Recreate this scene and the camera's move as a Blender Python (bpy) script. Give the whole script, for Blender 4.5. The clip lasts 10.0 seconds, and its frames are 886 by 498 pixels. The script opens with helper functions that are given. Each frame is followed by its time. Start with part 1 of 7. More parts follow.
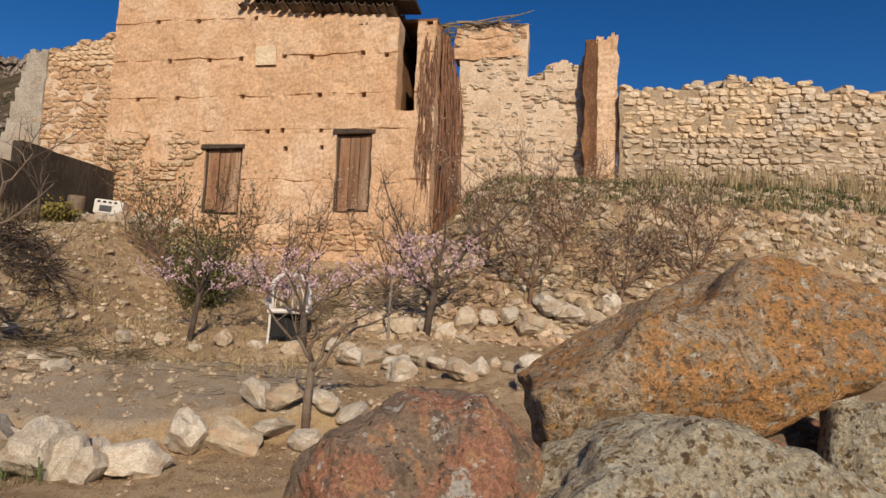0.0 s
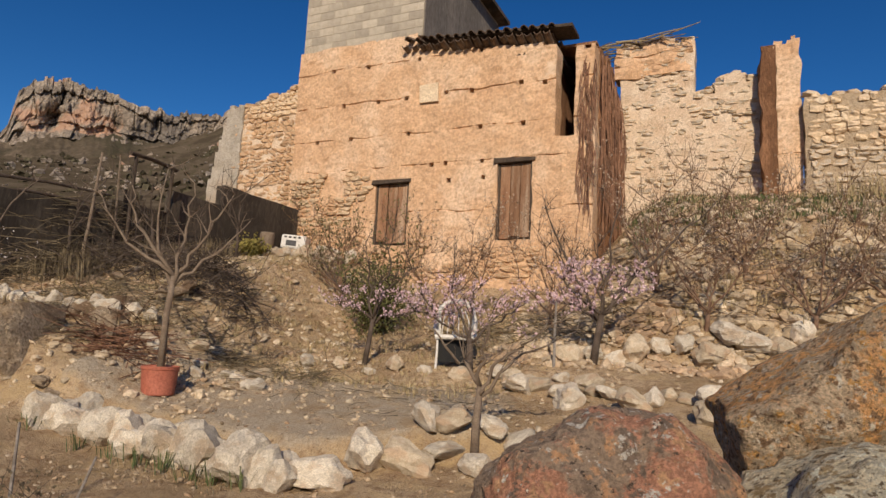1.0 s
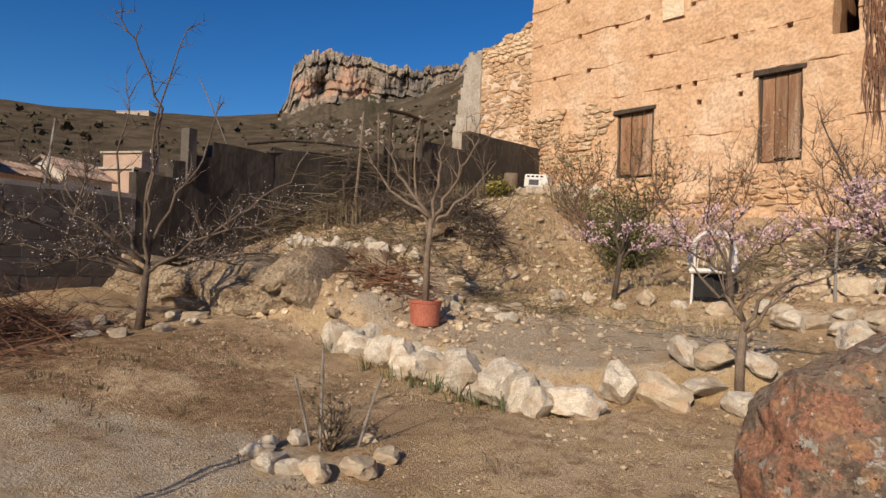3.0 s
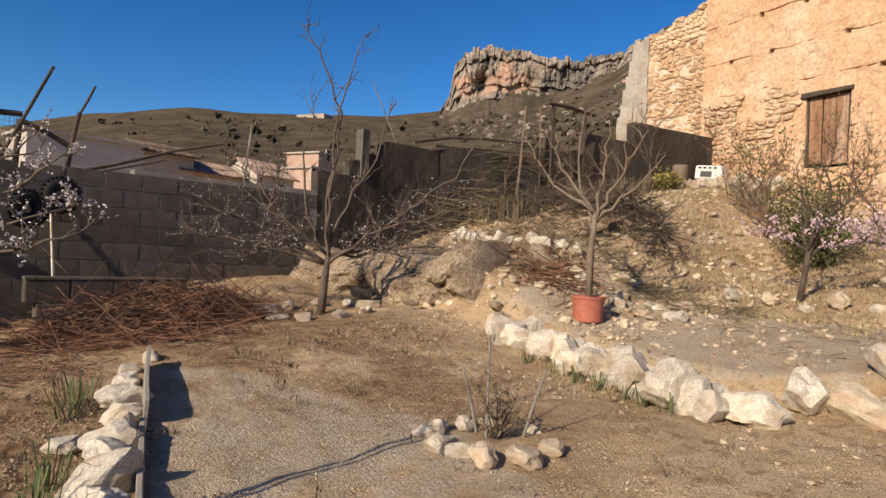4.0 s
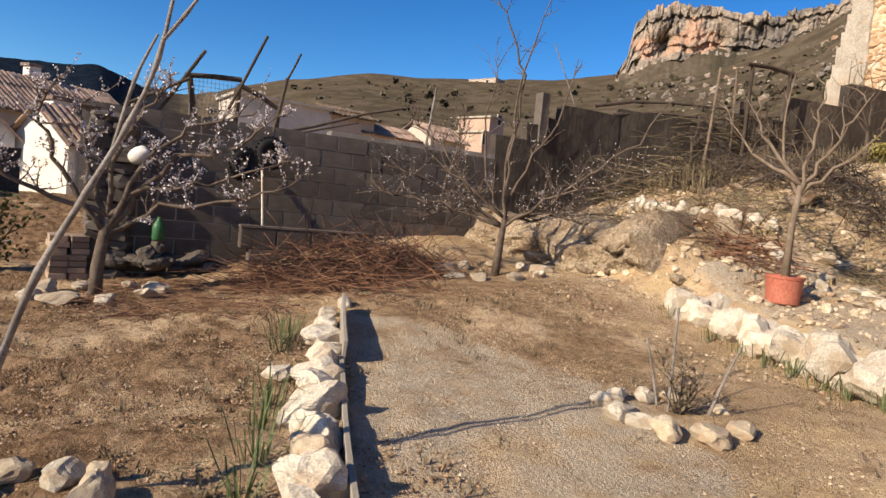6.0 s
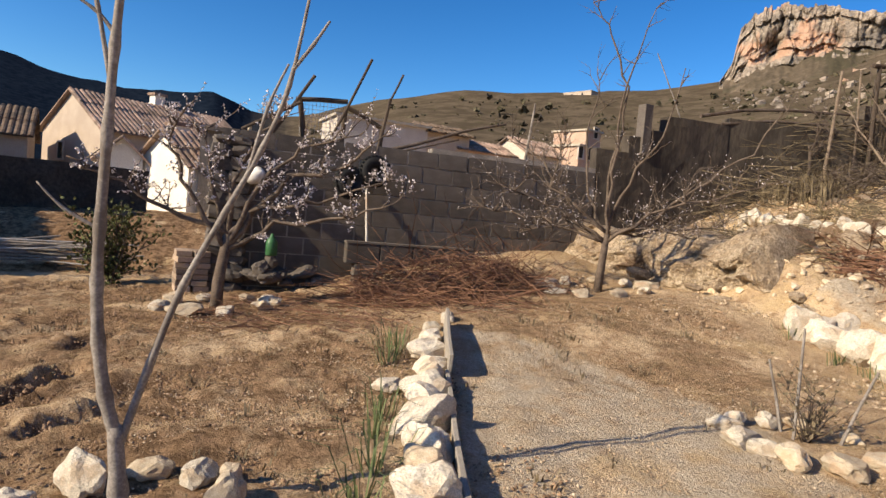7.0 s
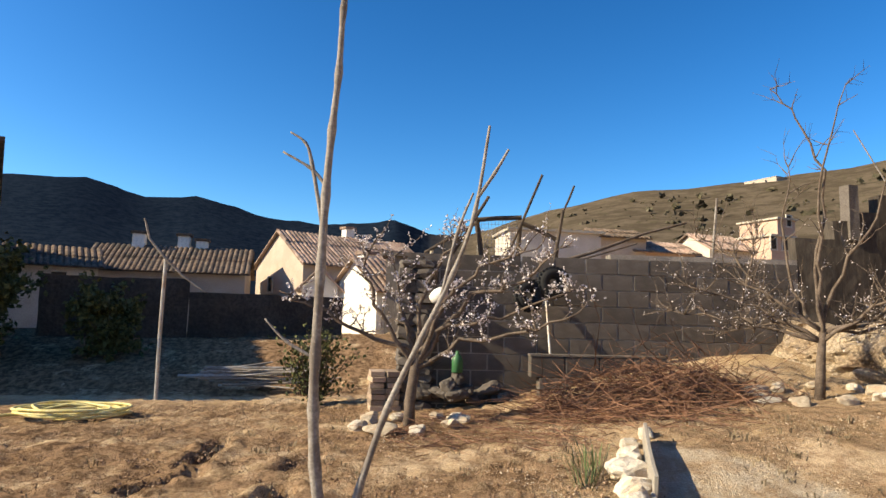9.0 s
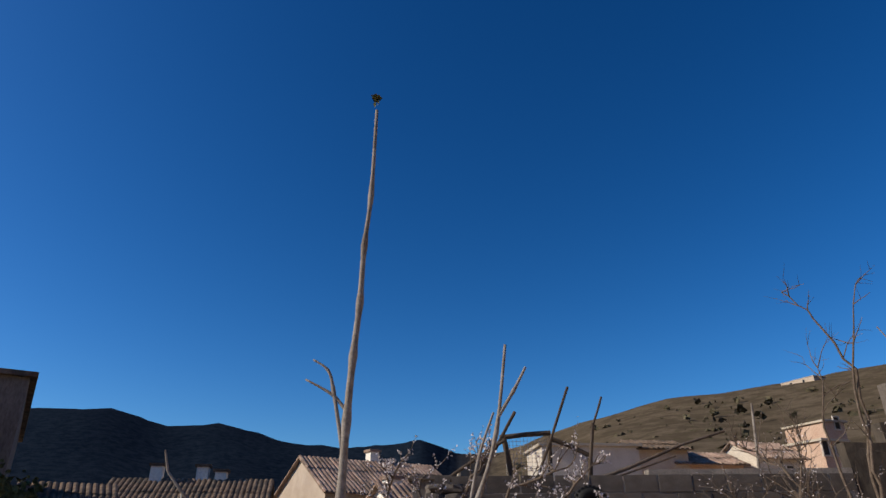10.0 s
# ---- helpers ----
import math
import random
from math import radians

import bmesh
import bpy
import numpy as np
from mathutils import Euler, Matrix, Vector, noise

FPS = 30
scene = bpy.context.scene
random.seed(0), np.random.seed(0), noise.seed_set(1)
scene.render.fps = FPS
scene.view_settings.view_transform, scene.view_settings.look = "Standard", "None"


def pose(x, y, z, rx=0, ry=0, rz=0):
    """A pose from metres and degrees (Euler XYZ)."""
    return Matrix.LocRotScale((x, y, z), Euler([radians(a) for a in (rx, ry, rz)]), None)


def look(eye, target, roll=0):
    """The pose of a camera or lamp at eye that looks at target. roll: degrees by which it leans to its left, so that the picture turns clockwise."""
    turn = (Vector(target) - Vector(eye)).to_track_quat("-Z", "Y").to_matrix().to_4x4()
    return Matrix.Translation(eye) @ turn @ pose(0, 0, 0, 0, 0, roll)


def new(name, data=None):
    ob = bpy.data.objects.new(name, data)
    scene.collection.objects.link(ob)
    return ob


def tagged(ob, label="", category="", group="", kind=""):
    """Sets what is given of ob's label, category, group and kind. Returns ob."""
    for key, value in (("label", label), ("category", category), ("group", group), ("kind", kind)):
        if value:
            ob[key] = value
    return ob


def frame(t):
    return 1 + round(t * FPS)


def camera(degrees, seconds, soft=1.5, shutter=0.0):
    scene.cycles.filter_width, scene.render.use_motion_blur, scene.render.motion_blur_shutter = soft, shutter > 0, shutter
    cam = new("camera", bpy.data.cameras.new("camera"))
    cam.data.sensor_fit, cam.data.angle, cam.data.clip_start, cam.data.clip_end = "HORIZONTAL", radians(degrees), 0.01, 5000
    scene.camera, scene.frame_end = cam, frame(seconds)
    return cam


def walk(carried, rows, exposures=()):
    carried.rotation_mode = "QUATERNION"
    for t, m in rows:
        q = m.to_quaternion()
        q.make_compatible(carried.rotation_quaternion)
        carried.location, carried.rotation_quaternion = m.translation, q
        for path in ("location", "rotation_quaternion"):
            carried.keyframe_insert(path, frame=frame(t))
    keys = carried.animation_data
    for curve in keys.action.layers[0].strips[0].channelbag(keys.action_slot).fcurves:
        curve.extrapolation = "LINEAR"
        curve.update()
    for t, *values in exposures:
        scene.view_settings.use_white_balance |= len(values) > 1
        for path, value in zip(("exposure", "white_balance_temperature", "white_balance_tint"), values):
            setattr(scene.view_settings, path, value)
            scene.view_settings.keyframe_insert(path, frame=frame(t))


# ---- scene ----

# ---------------------------------------------------------------- camera
cam = camera(69.6, 10.0)
PATH = [
    (0.0, 0.007, 0.011, 1.274, 96.37, -2.30, 0.23),
    (0.5, -0.002, 0.029, 1.262, 99.07, -2.21, 3.59),
    (1.0, -0.016, 0.007, 1.252, 98.23, -2.90, 14.68),
    (1.5, -0.026, -0.003, 1.243, 97.02, -2.38, 20.92),
    (2.0, -0.021, 0.015, 1.239, 96.53, -1.89, 27.14),
    (2.5, -0.024, 0.004, 1.231, 92.96, -1.87, 30.70),
    (4.0, -0.013, -0.112, 1.224, 90.62, -2.95, 50.52),
    (4.5, -0.011, -0.139, 1.212, 88.26, -3.92, 55.52),
    (5.0, -0.029, -0.179, 1.206, 86.74, -4.71, 59.63),
    (5.5, -0.043, -0.210, 1.197, 86.19, -5.21, 62.20),
    (7.0, -0.047, -0.327, 1.194, 87.03, -5.15, 73.64),
    (7.5, -0.055, -0.357, 1.199, 86.04, -4.17, 77.62),
    (8.0, -0.062, -0.388, 1.187, 84.37, -4.11, 79.50),
    (8.5, -0.051, -0.391, 1.218, 86.09, -3.77, 85.30),
    (9.0, -0.035, -0.377, 1.213, 96.04, -1.52, 89.42),
    (9.5, 0.022, -0.357, 1.216, 106.39, 1.07, 92.18),
    (10.0, 0.039, -0.352, 1.217, 115.15, 0.46, 92.17),
]
# seconds, stops, kelvin, tint
EXPOSURE = [(0.0, -0.14, 6700, 11), (1.5, -0.08, 6700, 11), (2.5, 0.01, 6700, 11), (4.5, 0.53, 6650, 10), (7.5, 0.9, 6800, 8), (8.5, 1.1, 6950, 5), (9.0, 1.2, 7000, 4), (9.5, 0.65, 6400, 10), (10.0, 0.2, 6200, 9)]
walk(cam, [(t, pose(x, y, z, rx, ry, rz)) for t, x, y, z, rx, ry, rz in PATH], EXPOSURE)

# ---------------------------------------------------------------- light
SUN_ELEVATION, SUN_FROM = 29.0, (0.19, -1.0)
world = bpy.data.worlds.new("sky")
scene.world = world
world.use_nodes = True
wn = world.node_tree.nodes
sky = wn.new("ShaderNodeTexSky")
sky.sky_type, sky.sun_disc = "NISHITA", False
sky.sun_elevation, sky.sun_rotation = radians(SUN_ELEVATION), math.atan2(SUN_FROM[0], SUN_FROM[1])
sky.altitude, sky.air_density, sky.dust_density, sky.ozone_density = 1200, 1.0, 1.5, 3.2
vivid = wn.new("ShaderNodeHueSaturation")
vivid.inputs["Saturation"].default_value, vivid.inputs["Hue"].default_value = 1.30, 0.499
deep = wn.new("ShaderNodeGamma")
deep.inputs["Gamma"].default_value = 1.25
world.node_tree.links.new(sky.outputs[0], vivid.inputs["Color"])
world.node_tree.links.new(vivid.outputs[0], deep.inputs["Color"])
world.node_tree.links.new(deep.outputs[0], wn["Background"].inputs[0])
wn["Background"].inputs[1].default_value = 0.066
sun = new("sun", bpy.data.lights.new("sun", "SUN"))
sun.data.energy, sun.data.angle, sun.data.color = 4.4, radians(0.55), (1.0, 0.85, 0.65)
ce = math.cos(radians(SUN_ELEVATION)) / math.hypot(*SUN_FROM)
sun.matrix_world = look((SUN_FROM[0] * ce * 50, SUN_FROM[1] * ce * 50, 50 * math.sin(radians(SUN_ELEVATION))), (0, 0, 0))


# ---------------------------------------------------------------- materials
def mix_rgb(nt, fac, a, b, blend="MIX"):
    n = nt.nodes.new("ShaderNodeMix")
    n.data_type, n.blend_type = "RGBA", blend
    for sock, v in ((n.inputs[0], fac), (n.inputs[6], a), (n.inputs[7], b)):
        if isinstance(v, bpy.types.NodeSocket):
            nt.links.new(v, sock)
        elif isinstance(v, tuple):
            sock.default_value = (*v, 1.0) if len(v) == 3 else v
        else:
            sock.default_value = v
    return n.outputs[2]


def ramp(nt, fac, a, b):
    """0 below a, 1 above b."""
    n = nt.nodes.new("ShaderNodeMapRange")
    n.interpolation_type = "SMOOTHSTEP"
    nt.links.new(fac, n.inputs[0])
    n.inputs[1].default_value, n.inputs[2].default_value = a, b
    return n.outputs[0]


def noise_tex(nt, scale, detail=6.0, rough=0.6, coords=None, stretch=None, kind="noise"):
    if coords is None:
        coords = nt.nodes.new("ShaderNodeTexCoord").outputs["Object"]
    if stretch:
        mp = nt.nodes.new("ShaderNodeMapping")
        mp.inputs["Scale"].default_value = stretch
        nt.links.new(coords, mp.inputs[0])
        coords = mp.outputs[0]
    if kind == "voronoi":
        n = nt.nodes.new("ShaderNodeTexVoronoi")
        n.inputs["Scale"].default_value = scale
        nt.links.new(coords, n.inputs["Vector"])
        return n.outputs["Distance"]
    n = nt.nodes.new("ShaderNodeTexNoise")
    n.inputs["Scale"].default_value, n.inputs["Detail"].default_value, n.inputs["Roughness"].default_value = scale, detail, rough
    nt.links.new(coords, n.inputs["Vector"])
    return n.outputs["Fac"]


def material(name, base, second, third=None, scale=3.0, fine=40.0, rough=0.9, bump=0.4, bump_dist=0.02, vary=0.0,
             island=0.0, stretch=None, spots=None, spot_scale=9.0, spot_cut=(0.62, 0.7), metal=0.0, world_coords=False, mottle=0.6):
    m = bpy.data.materials.new(name)
    m.use_nodes = True
    nt = m.node_tree
    bsdf = nt.nodes["Principled BSDF"]
    co = nt.nodes.new("ShaderNodeNewGeometry").outputs["Position"] if world_coords else nt.nodes.new("ShaderNodeTexCoord").outputs["Object"]
    big = noise_tex(nt, scale, 5, 0.6, co, stretch)
    small = noise_tex(nt, fine, 6, 0.7, co, stretch)
    col = mix_rgb(nt, ramp(nt, big, 0.35, 0.65), base, second)
    if third:
        col = mix_rgb(nt, ramp(nt, noise_tex(nt, scale * 0.37, 4, 0.6, co, stretch), 0.48, 0.62), col, third)
    dark = tuple(c * 0.55 for c in base)
    light = tuple(min(1.0, c * 1.35) for c in second)
    for fac, tint in ((ramp(nt, small, 0.58, 0.36), dark), (ramp(nt, small, 0.56, 0.72), light)):
        k = nt.nodes.new("ShaderNodeMath")
        k.operation = "MULTIPLY"
        nt.links.new(fac, k.inputs[0])
        k.inputs[1].default_value = mottle
        col = mix_rgb(nt, k.outputs[0], col, tint)
    if spots:
        col = mix_rgb(nt, ramp(nt, noise_tex(nt, spot_scale, 4, 0.65, co), *spot_cut), col, spots)
    for kind, amount in (("object", vary), ("island", island)):
        if amount:
            if kind == "object":
                rnd = nt.nodes.new("ShaderNodeObjectInfo").outputs["Random"]
            else:
                rnd = nt.nodes.new("ShaderNodeNewGeometry").outputs["Random Per Island"]
            hs = nt.nodes.new("ShaderNodeHueSaturation")
            mr = nt.nodes.new("ShaderNodeMapRange")
            nt.links.new(rnd, mr.inputs[0])
            mr.inputs[3].default_value, mr.inputs[4].default_value = 1 - amount, 1 + amount
            nt.links.new(mr.outputs[0], hs.inputs["Value"])
            nt.links.new(col, hs.inputs["Color"])
            col = hs.outputs[0]
    nt.links.new(col, bsdf.inputs["Base Color"])
    bsdf.inputs["Roughness"].default_value, bsdf.inputs["Metallic"].default_value = rough, metal
    bsdf.inputs["Specular IOR Level"].default_value = 0.25
    if bump:
        bp = nt.nodes.new("ShaderNodeBump")
        bp.inputs["Strength"].default_value, bp.inputs["Distance"].default_value = bump, bump_dist
        add = nt.nodes.new("ShaderNodeMath")
        add.operation = "ADD"
        nt.links.new(big, add.inputs[0])
        nt.links.new(small, add.inputs[1])
        nt.links.new(add.outputs[0], bp.inputs["Height"])
        nt.links.new(bp.outputs[0], bsdf.inputs["Normal"])
    return m


EARTH = material("rammed_earth", (0.62, 0.39, 0.23), (0.70, 0.47, 0.295), (0.75, 0.545, 0.375), 1.3, 17, 0.95, 0.75, 0.03, mottle=0.55, spots=(0.74, 0.56, 0.40), spot_scale=1.3, spot_cut=(0.60, 0.72))
# rammed earth darkened for the shaded sides and slot, streaked like fibres
EARTH_SHADED = material("shaded_broken_earth", (0.19, 0.095, 0.05), (0.33, 0.17, 0.09), None, 3, 30, 0.95, 0.9, 0.05, stretch=(1, 1, 0.25))
STONE_WALL = material("wall_stone", (0.58, 0.43, 0.28), (0.68, 0.54, 0.37), (0.54, 0.47, 0.38), 2.5, 20, 0.92, 0.4, 0.015, vary=0.2)
PATCH = material("patch_mortar", (0.70, 0.54, 0.37), (0.80, 0.66, 0.47), None, 3, 40, 0.95, 0.5, 0.01)
MORTAR_TAN = material("tan_mortar", (0.43, 0.325, 0.215), (0.53, 0.42, 0.295), None, 3, 35, 0.95, 0.8, 0.04)
TALUS = material("talus_scrub", (0.085, 0.066, 0.043), (0.15, 0.115, 0.08), (0.06, 0.052, 0.03), 0.12, 0.6, 0.95, 0.6, 0.8, world_coords=True)
MORTAR = material("wall_mortar", (0.66, 0.495, 0.35), (0.77, 0.63, 0.48), None, 3, 35, 0.95, 0.7, 0.03)
WHITE_STONE = material("white_limestone", (0.62, 0.54, 0.425), (0.75, 0.68, 0.565), (0.54, 0.42, 0.30), 5, 30, 0.9, 0.7, 0.02, vary=0.16, mottle=0.7)
TAN_STONE = material("tan_fieldstone", (0.46, 0.37, 0.26), (0.60, 0.51, 0.38), (0.50, 0.36, 0.24), 5, 45, 0.9, 0.5, 0.015, vary=0.2)
LEDGE = material("ledge_rock", (0.46, 0.34, 0.225), (0.66, 0.54, 0.39), (0.24, 0.15, 0.09), 3.4, 38, 0.95, 1.0, 0.06, world_coords=True, mottle=0.9)
# near-black tone carries the shade on the field wall's turned-away face
SHADE_WALL = material("shaded_old_render", (0.050, 0.043, 0.035), (0.085, 0.07, 0.055), None, 1.2, 14, 0.95, 0.5, 0.02)
# brown render darkened to stand for the shade on the upper garden wall
UPPER_RENDER = material("shaded_brown_render", (0.05, 0.041, 0.033), (0.095, 0.078, 0.062), None, 1.2, 20, 0.95, 0.3, 0.01, stretch=(1, 1, 0.3))
# block tone lowered to include the shade lying on the garden wall
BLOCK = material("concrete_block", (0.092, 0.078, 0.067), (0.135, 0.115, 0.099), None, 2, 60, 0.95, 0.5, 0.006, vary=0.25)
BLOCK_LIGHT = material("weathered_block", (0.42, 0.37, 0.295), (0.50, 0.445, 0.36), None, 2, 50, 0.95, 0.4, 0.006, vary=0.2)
JOINT = material("block_mortar", (0.26, 0.23, 0.20), (0.34, 0.30, 0.26), None, 4, 60, 0.95, 0.5, 0.005)
PLASTER = material("pale_plaster", (0.50, 0.44, 0.37), (0.60, 0.54, 0.46), None, 1.5, 30, 0.9, 0.3, 0.01)
GREYPLASTER = material("grey_render", (0.36, 0.32, 0.26), (0.47, 0.42, 0.35), (0.42, 0.33, 0.24), 1.6, 30, 0.9, 0.3, 0.01)
WHITEWASH = material("whitewash", (0.80, 0.77, 0.70), (0.74, 0.70, 0.62), None, 1.2, 30, 0.85, 0.2, 0.01)
OCHRE = material("ochre_plaster", (0.42, 0.34, 0.27), (0.50, 0.415, 0.335), None, 1.0, 30, 0.9, 0.2, 0.01)
PINKISH = material("pink_plaster", (0.46, 0.31, 0.23), (0.52, 0.38, 0.29), None, 1.0, 30, 0.9, 0.2, 0.01)
DOORWOOD = material("door_planks", (0.23, 0.115, 0.062), (0.33, 0.19, 0.11), (0.42, 0.30, 0.205), 3, 30, 0.8, 0.5, 0.01, stretch=(6, 6, 0.5), vary=0.18)
DARKWOOD = material("dark_timber", (0.06, 0.045, 0.035), (0.10, 0.075, 0.055), None, 4, 40, 0.85, 0.5, 0.01, stretch=(4, 4, 1))
BOARD = material("grey_board", (0.28, 0.25, 0.21), (0.36, 0.32, 0.27), None, 3, 40, 0.9, 0.4, 0.006, stretch=(1, 8, 8))
TILE = material("roof_tile", (0.30, 0.195, 0.15), (0.43, 0.325, 0.255), (0.20, 0.15, 0.115), 4, 40, 0.9, 0.4, 0.01, vary=0.3, island=0.2)
TILE_DARK = material("old_roof_tile", (0.10, 0.065, 0.045), (0.20, 0.15, 0.11), (0.07, 0.06, 0.05), 5, 40, 0.95, 0.5, 0.01, vary=0.35)
BARK = material("bark", (0.17, 0.125, 0.09), (0.25, 0.195, 0.145), None, 12, 90, 0.9, 0.6, 0.006)
FRUIT_BARK = material("fruit_tree_bark", (0.10, 0.074, 0.056), (0.175, 0.135, 0.105), None, 12, 90, 0.9, 0.6, 0.006)
BARK_DARK = material("dark_bark", (0.075, 0.055, 0.042), (0.13, 0.10, 0.08), None, 12, 90, 0.9, 0.6, 0.006)
BARK_PALE = material("young_bark", (0.22, 0.19, 0.165), (0.31, 0.28, 0.25), (0.15, 0.125, 0.105), 14, 90, 0.8, 0.4, 0.003)
BRUSH = material("cut_brush", (0.16, 0.078, 0.046), (0.26, 0.145, 0.092), None, 10, 80, 0.9, 0.3, 0.004, island=0.3)
BLOSSOM_PINK = material("pink_blossom", (0.70, 0.47, 0.53), (0.83, 0.67, 0.70), None, 20, 60, 0.7, 0.0, island=0.2)
BLOSSOM_WHITE = material("white_blossom", (0.66, 0.60, 0.60), (0.76, 0.70, 0.70), None, 20, 60, 0.7, 0.0, island=0.2)
LEAF = material("olive_leaf", (0.075, 0.085, 0.03), (0.12, 0.125, 0.045), None, 20, 60, 0.7, 0.0, island=0.35)
LEAF_OLIVE = material("sparse_olive_leaf", (0.105, 0.115, 0.04), (0.19, 0.18, 0.07), None, 20, 60, 0.7, 0.0, island=0.4)
BUD = material("pale_bud", (0.46, 0.36, 0.26), (0.60, 0.50, 0.40), None, 20, 60, 0.8, 0.0, island=0.3)
BUSH_BARK = material("reddish_bark", (0.15, 0.085, 0.055), (0.24, 0.155, 0.105), None, 12, 90, 0.9, 0.5, 0.006)
LEAF_YELLOW = material("yellow_leaf", (0.26, 0.22, 0.06), (0.34, 0.29, 0.09), None, 20, 60, 0.7, 0.0, island=0.3)
DRYGRASS = material("dry_grass", (0.36, 0.28, 0.15), (0.46, 0.37, 0.22), None, 8, 60, 0.9, 0.0, island=0.3)
GREENGRASS = material("green_grass", (0.085, 0.115, 0.045), (0.15, 0.17, 0.075), None, 8, 60, 0.8, 0.0, island=0.3)
SCRUB = material("dry_scrub", (0.15, 0.115, 0.07), (0.22, 0.175, 0.11), None, 8, 60, 0.9, 0.0, island=0.3)
TERRACOTTA = material("red_plastic_pot", (0.40, 0.125, 0.08), (0.46, 0.16, 0.105), None, 6, 60, 0.6, 0.1, 0.002)
WHITEMETAL = material("white_enamel", (0.76, 0.74, 0.70), (0.70, 0.67, 0.62), None, 5, 50, 0.45, 0.05, 0.002)
BLACK = material("black_rubber", (0.012, 0.012, 0.013), (0.02, 0.02, 0.02), None, 10, 80, 0.75, 0.3, 0.004)
GREY_PART = material("dark_grey_plastic", (0.07, 0.07, 0.075), (0.10, 0.10, 0.105), None, 10, 80, 0.5, 0.1, 0.002)
HOSE = material("yellow_hose", (0.62, 0.52, 0.18), (0.68, 0.60, 0.30), None, 10, 60, 0.5, 0.0)
GREENPLASTIC = material("green_plastic", (0.035, 0.115, 0.045), (0.05, 0.15, 0.065), None, 10, 60, 0.4, 0.0)
STEEL = material("grey_steel", (0.38, 0.36, 0.34), (0.46, 0.44, 0.41), (0.30, 0.22, 0.16), 6, 60, 0.55, 0.1, 0.002, metal=0.5)
BRICK = material("pale_brick", (0.30, 0.215, 0.155), (0.42, 0.325, 0.245), None, 8, 60, 0.92, 0.5, 0.008, vary=0.35)
CLIFF = material("cliff_rock", (0.33, 0.27, 0.215), (0.45, 0.375, 0.30), (0.20, 0.175, 0.15), 0.12, 0.7, 0.95, 0.8, 1.2, stretch=(1, 1, 1.8), spots=(0.50, 0.32, 0.225), spot_scale=0.05, spot_cut=(0.54, 0.62), mottle=0.9)
GLASS_DARK = material("window_dark", (0.02, 0.022, 0.025), (0.03, 0.03, 0.035), None, 5, 40, 0.15, 0.0)


def crusted_rock(name, base, layers, bump=1.0, dist=0.008):
    """Bare rock under crusts of lichen: each layer is (colour, noise scale, from, to)."""
    m = bpy.data.materials.new(name)
    m.use_nodes = True
    nt = m.node_tree
    bsdf = nt.nodes["Principled BSDF"]
    co = nt.nodes.new("ShaderNodeNewGeometry").outputs["Position"]
    grain = noise_tex(nt, 150, 5, 0.75, co)
    col = mix_rgb(nt, ramp(nt, grain, 0.40, 0.62), tuple(c * 0.72 for c in base), tuple(min(1, c * 1.3) for c in base))
    for k, (tint, scale, a, b) in enumerate(layers):
        shift = nt.nodes.new("ShaderNodeVectorMath")
        nt.links.new(co, shift.inputs[0])
        shift.inputs[1].default_value = (7.3 * k, 3.1 * k, 1.7)
        mask = ramp(nt, noise_tex(nt, scale, 9, 0.68, shift.outputs[0]), a, b)
        col = mix_rgb(nt, mask, col, mix_rgb(nt, ramp(nt, grain, 0.36, 0.66), tuple(c * 0.7 for c in tint), tuple(min(1, c * 1.2) for c in tint)))
    nt.links.new(col, bsdf.inputs["Base Color"])
    bsdf.inputs["Roughness"].default_value, bsdf.inputs["Specular IOR Level"].default_value = 0.92, 0.2
    bp = nt.nodes.new("ShaderNodeBump")
    bp.inputs["Strength"].default_value, bp.inputs["Distance"].default_value = bump, dist
    add = nt.nodes.new("ShaderNodeMath")
    add.operation = "ADD"
    nt.links.new(noise_tex(nt, 38, 8, 0.75, co), add.inputs[0])
    nt.links.new(grain, add.inputs[1])
    nt.links.new(add.outputs[0], bp.inputs["Height"])
    nt.links.new(bp.outputs[0], bsdf.inputs["Normal"])
    return m


RED_ROCK = crusted_rock("red_boulder", (0.52, 0.26, 0.165), [((0.38, 0.28, 0.20), 9, 0.47, 0.53), ((0.62, 0.36, 0.20), 30, 0.55, 0.60), ((0.24, 0.175, 0.13), 22, 0.56, 0.60), ((0.11, 0.08, 0.06), 60, 0.59, 0.63), ((0.68, 0.63, 0.55), 24, 0.58, 0.615), ((0.76, 0.68, 0.55), 85, 0.62, 0.655)], 1.0, 0.012)
ORANGE_ROCK = crusted_rock("lichen_boulder", (0.66, 0.50, 0.33), [((0.80, 0.43, 0.18), 6, 0.44, 0.54), ((0.56, 0.43, 0.29), 36, 0.52, 0.57), ((0.78, 0.43, 0.15), 48, 0.55, 0.60), ((0.34, 0.21, 0.12), 62, 0.54, 0.59), ((0.86, 0.75, 0.60), 42, 0.58, 0.62), ((0.15, 0.095, 0.06), 110, 0.57, 0.62)], 1.0, 0.016)
GREY_ROCK = crusted_rock("grey_boulder", (0.70, 0.60, 0.42), [((0.80, 0.72, 0.54), 22, 0.46, 0.53), ((0.46, 0.33, 0.18), 44, 0.54, 0.59), ((0.22, 0.16, 0.095), 85, 0.55, 0.60), ((0.88, 0.82, 0.68), 60, 0.57, 0.61)], 1.0, 0.016)


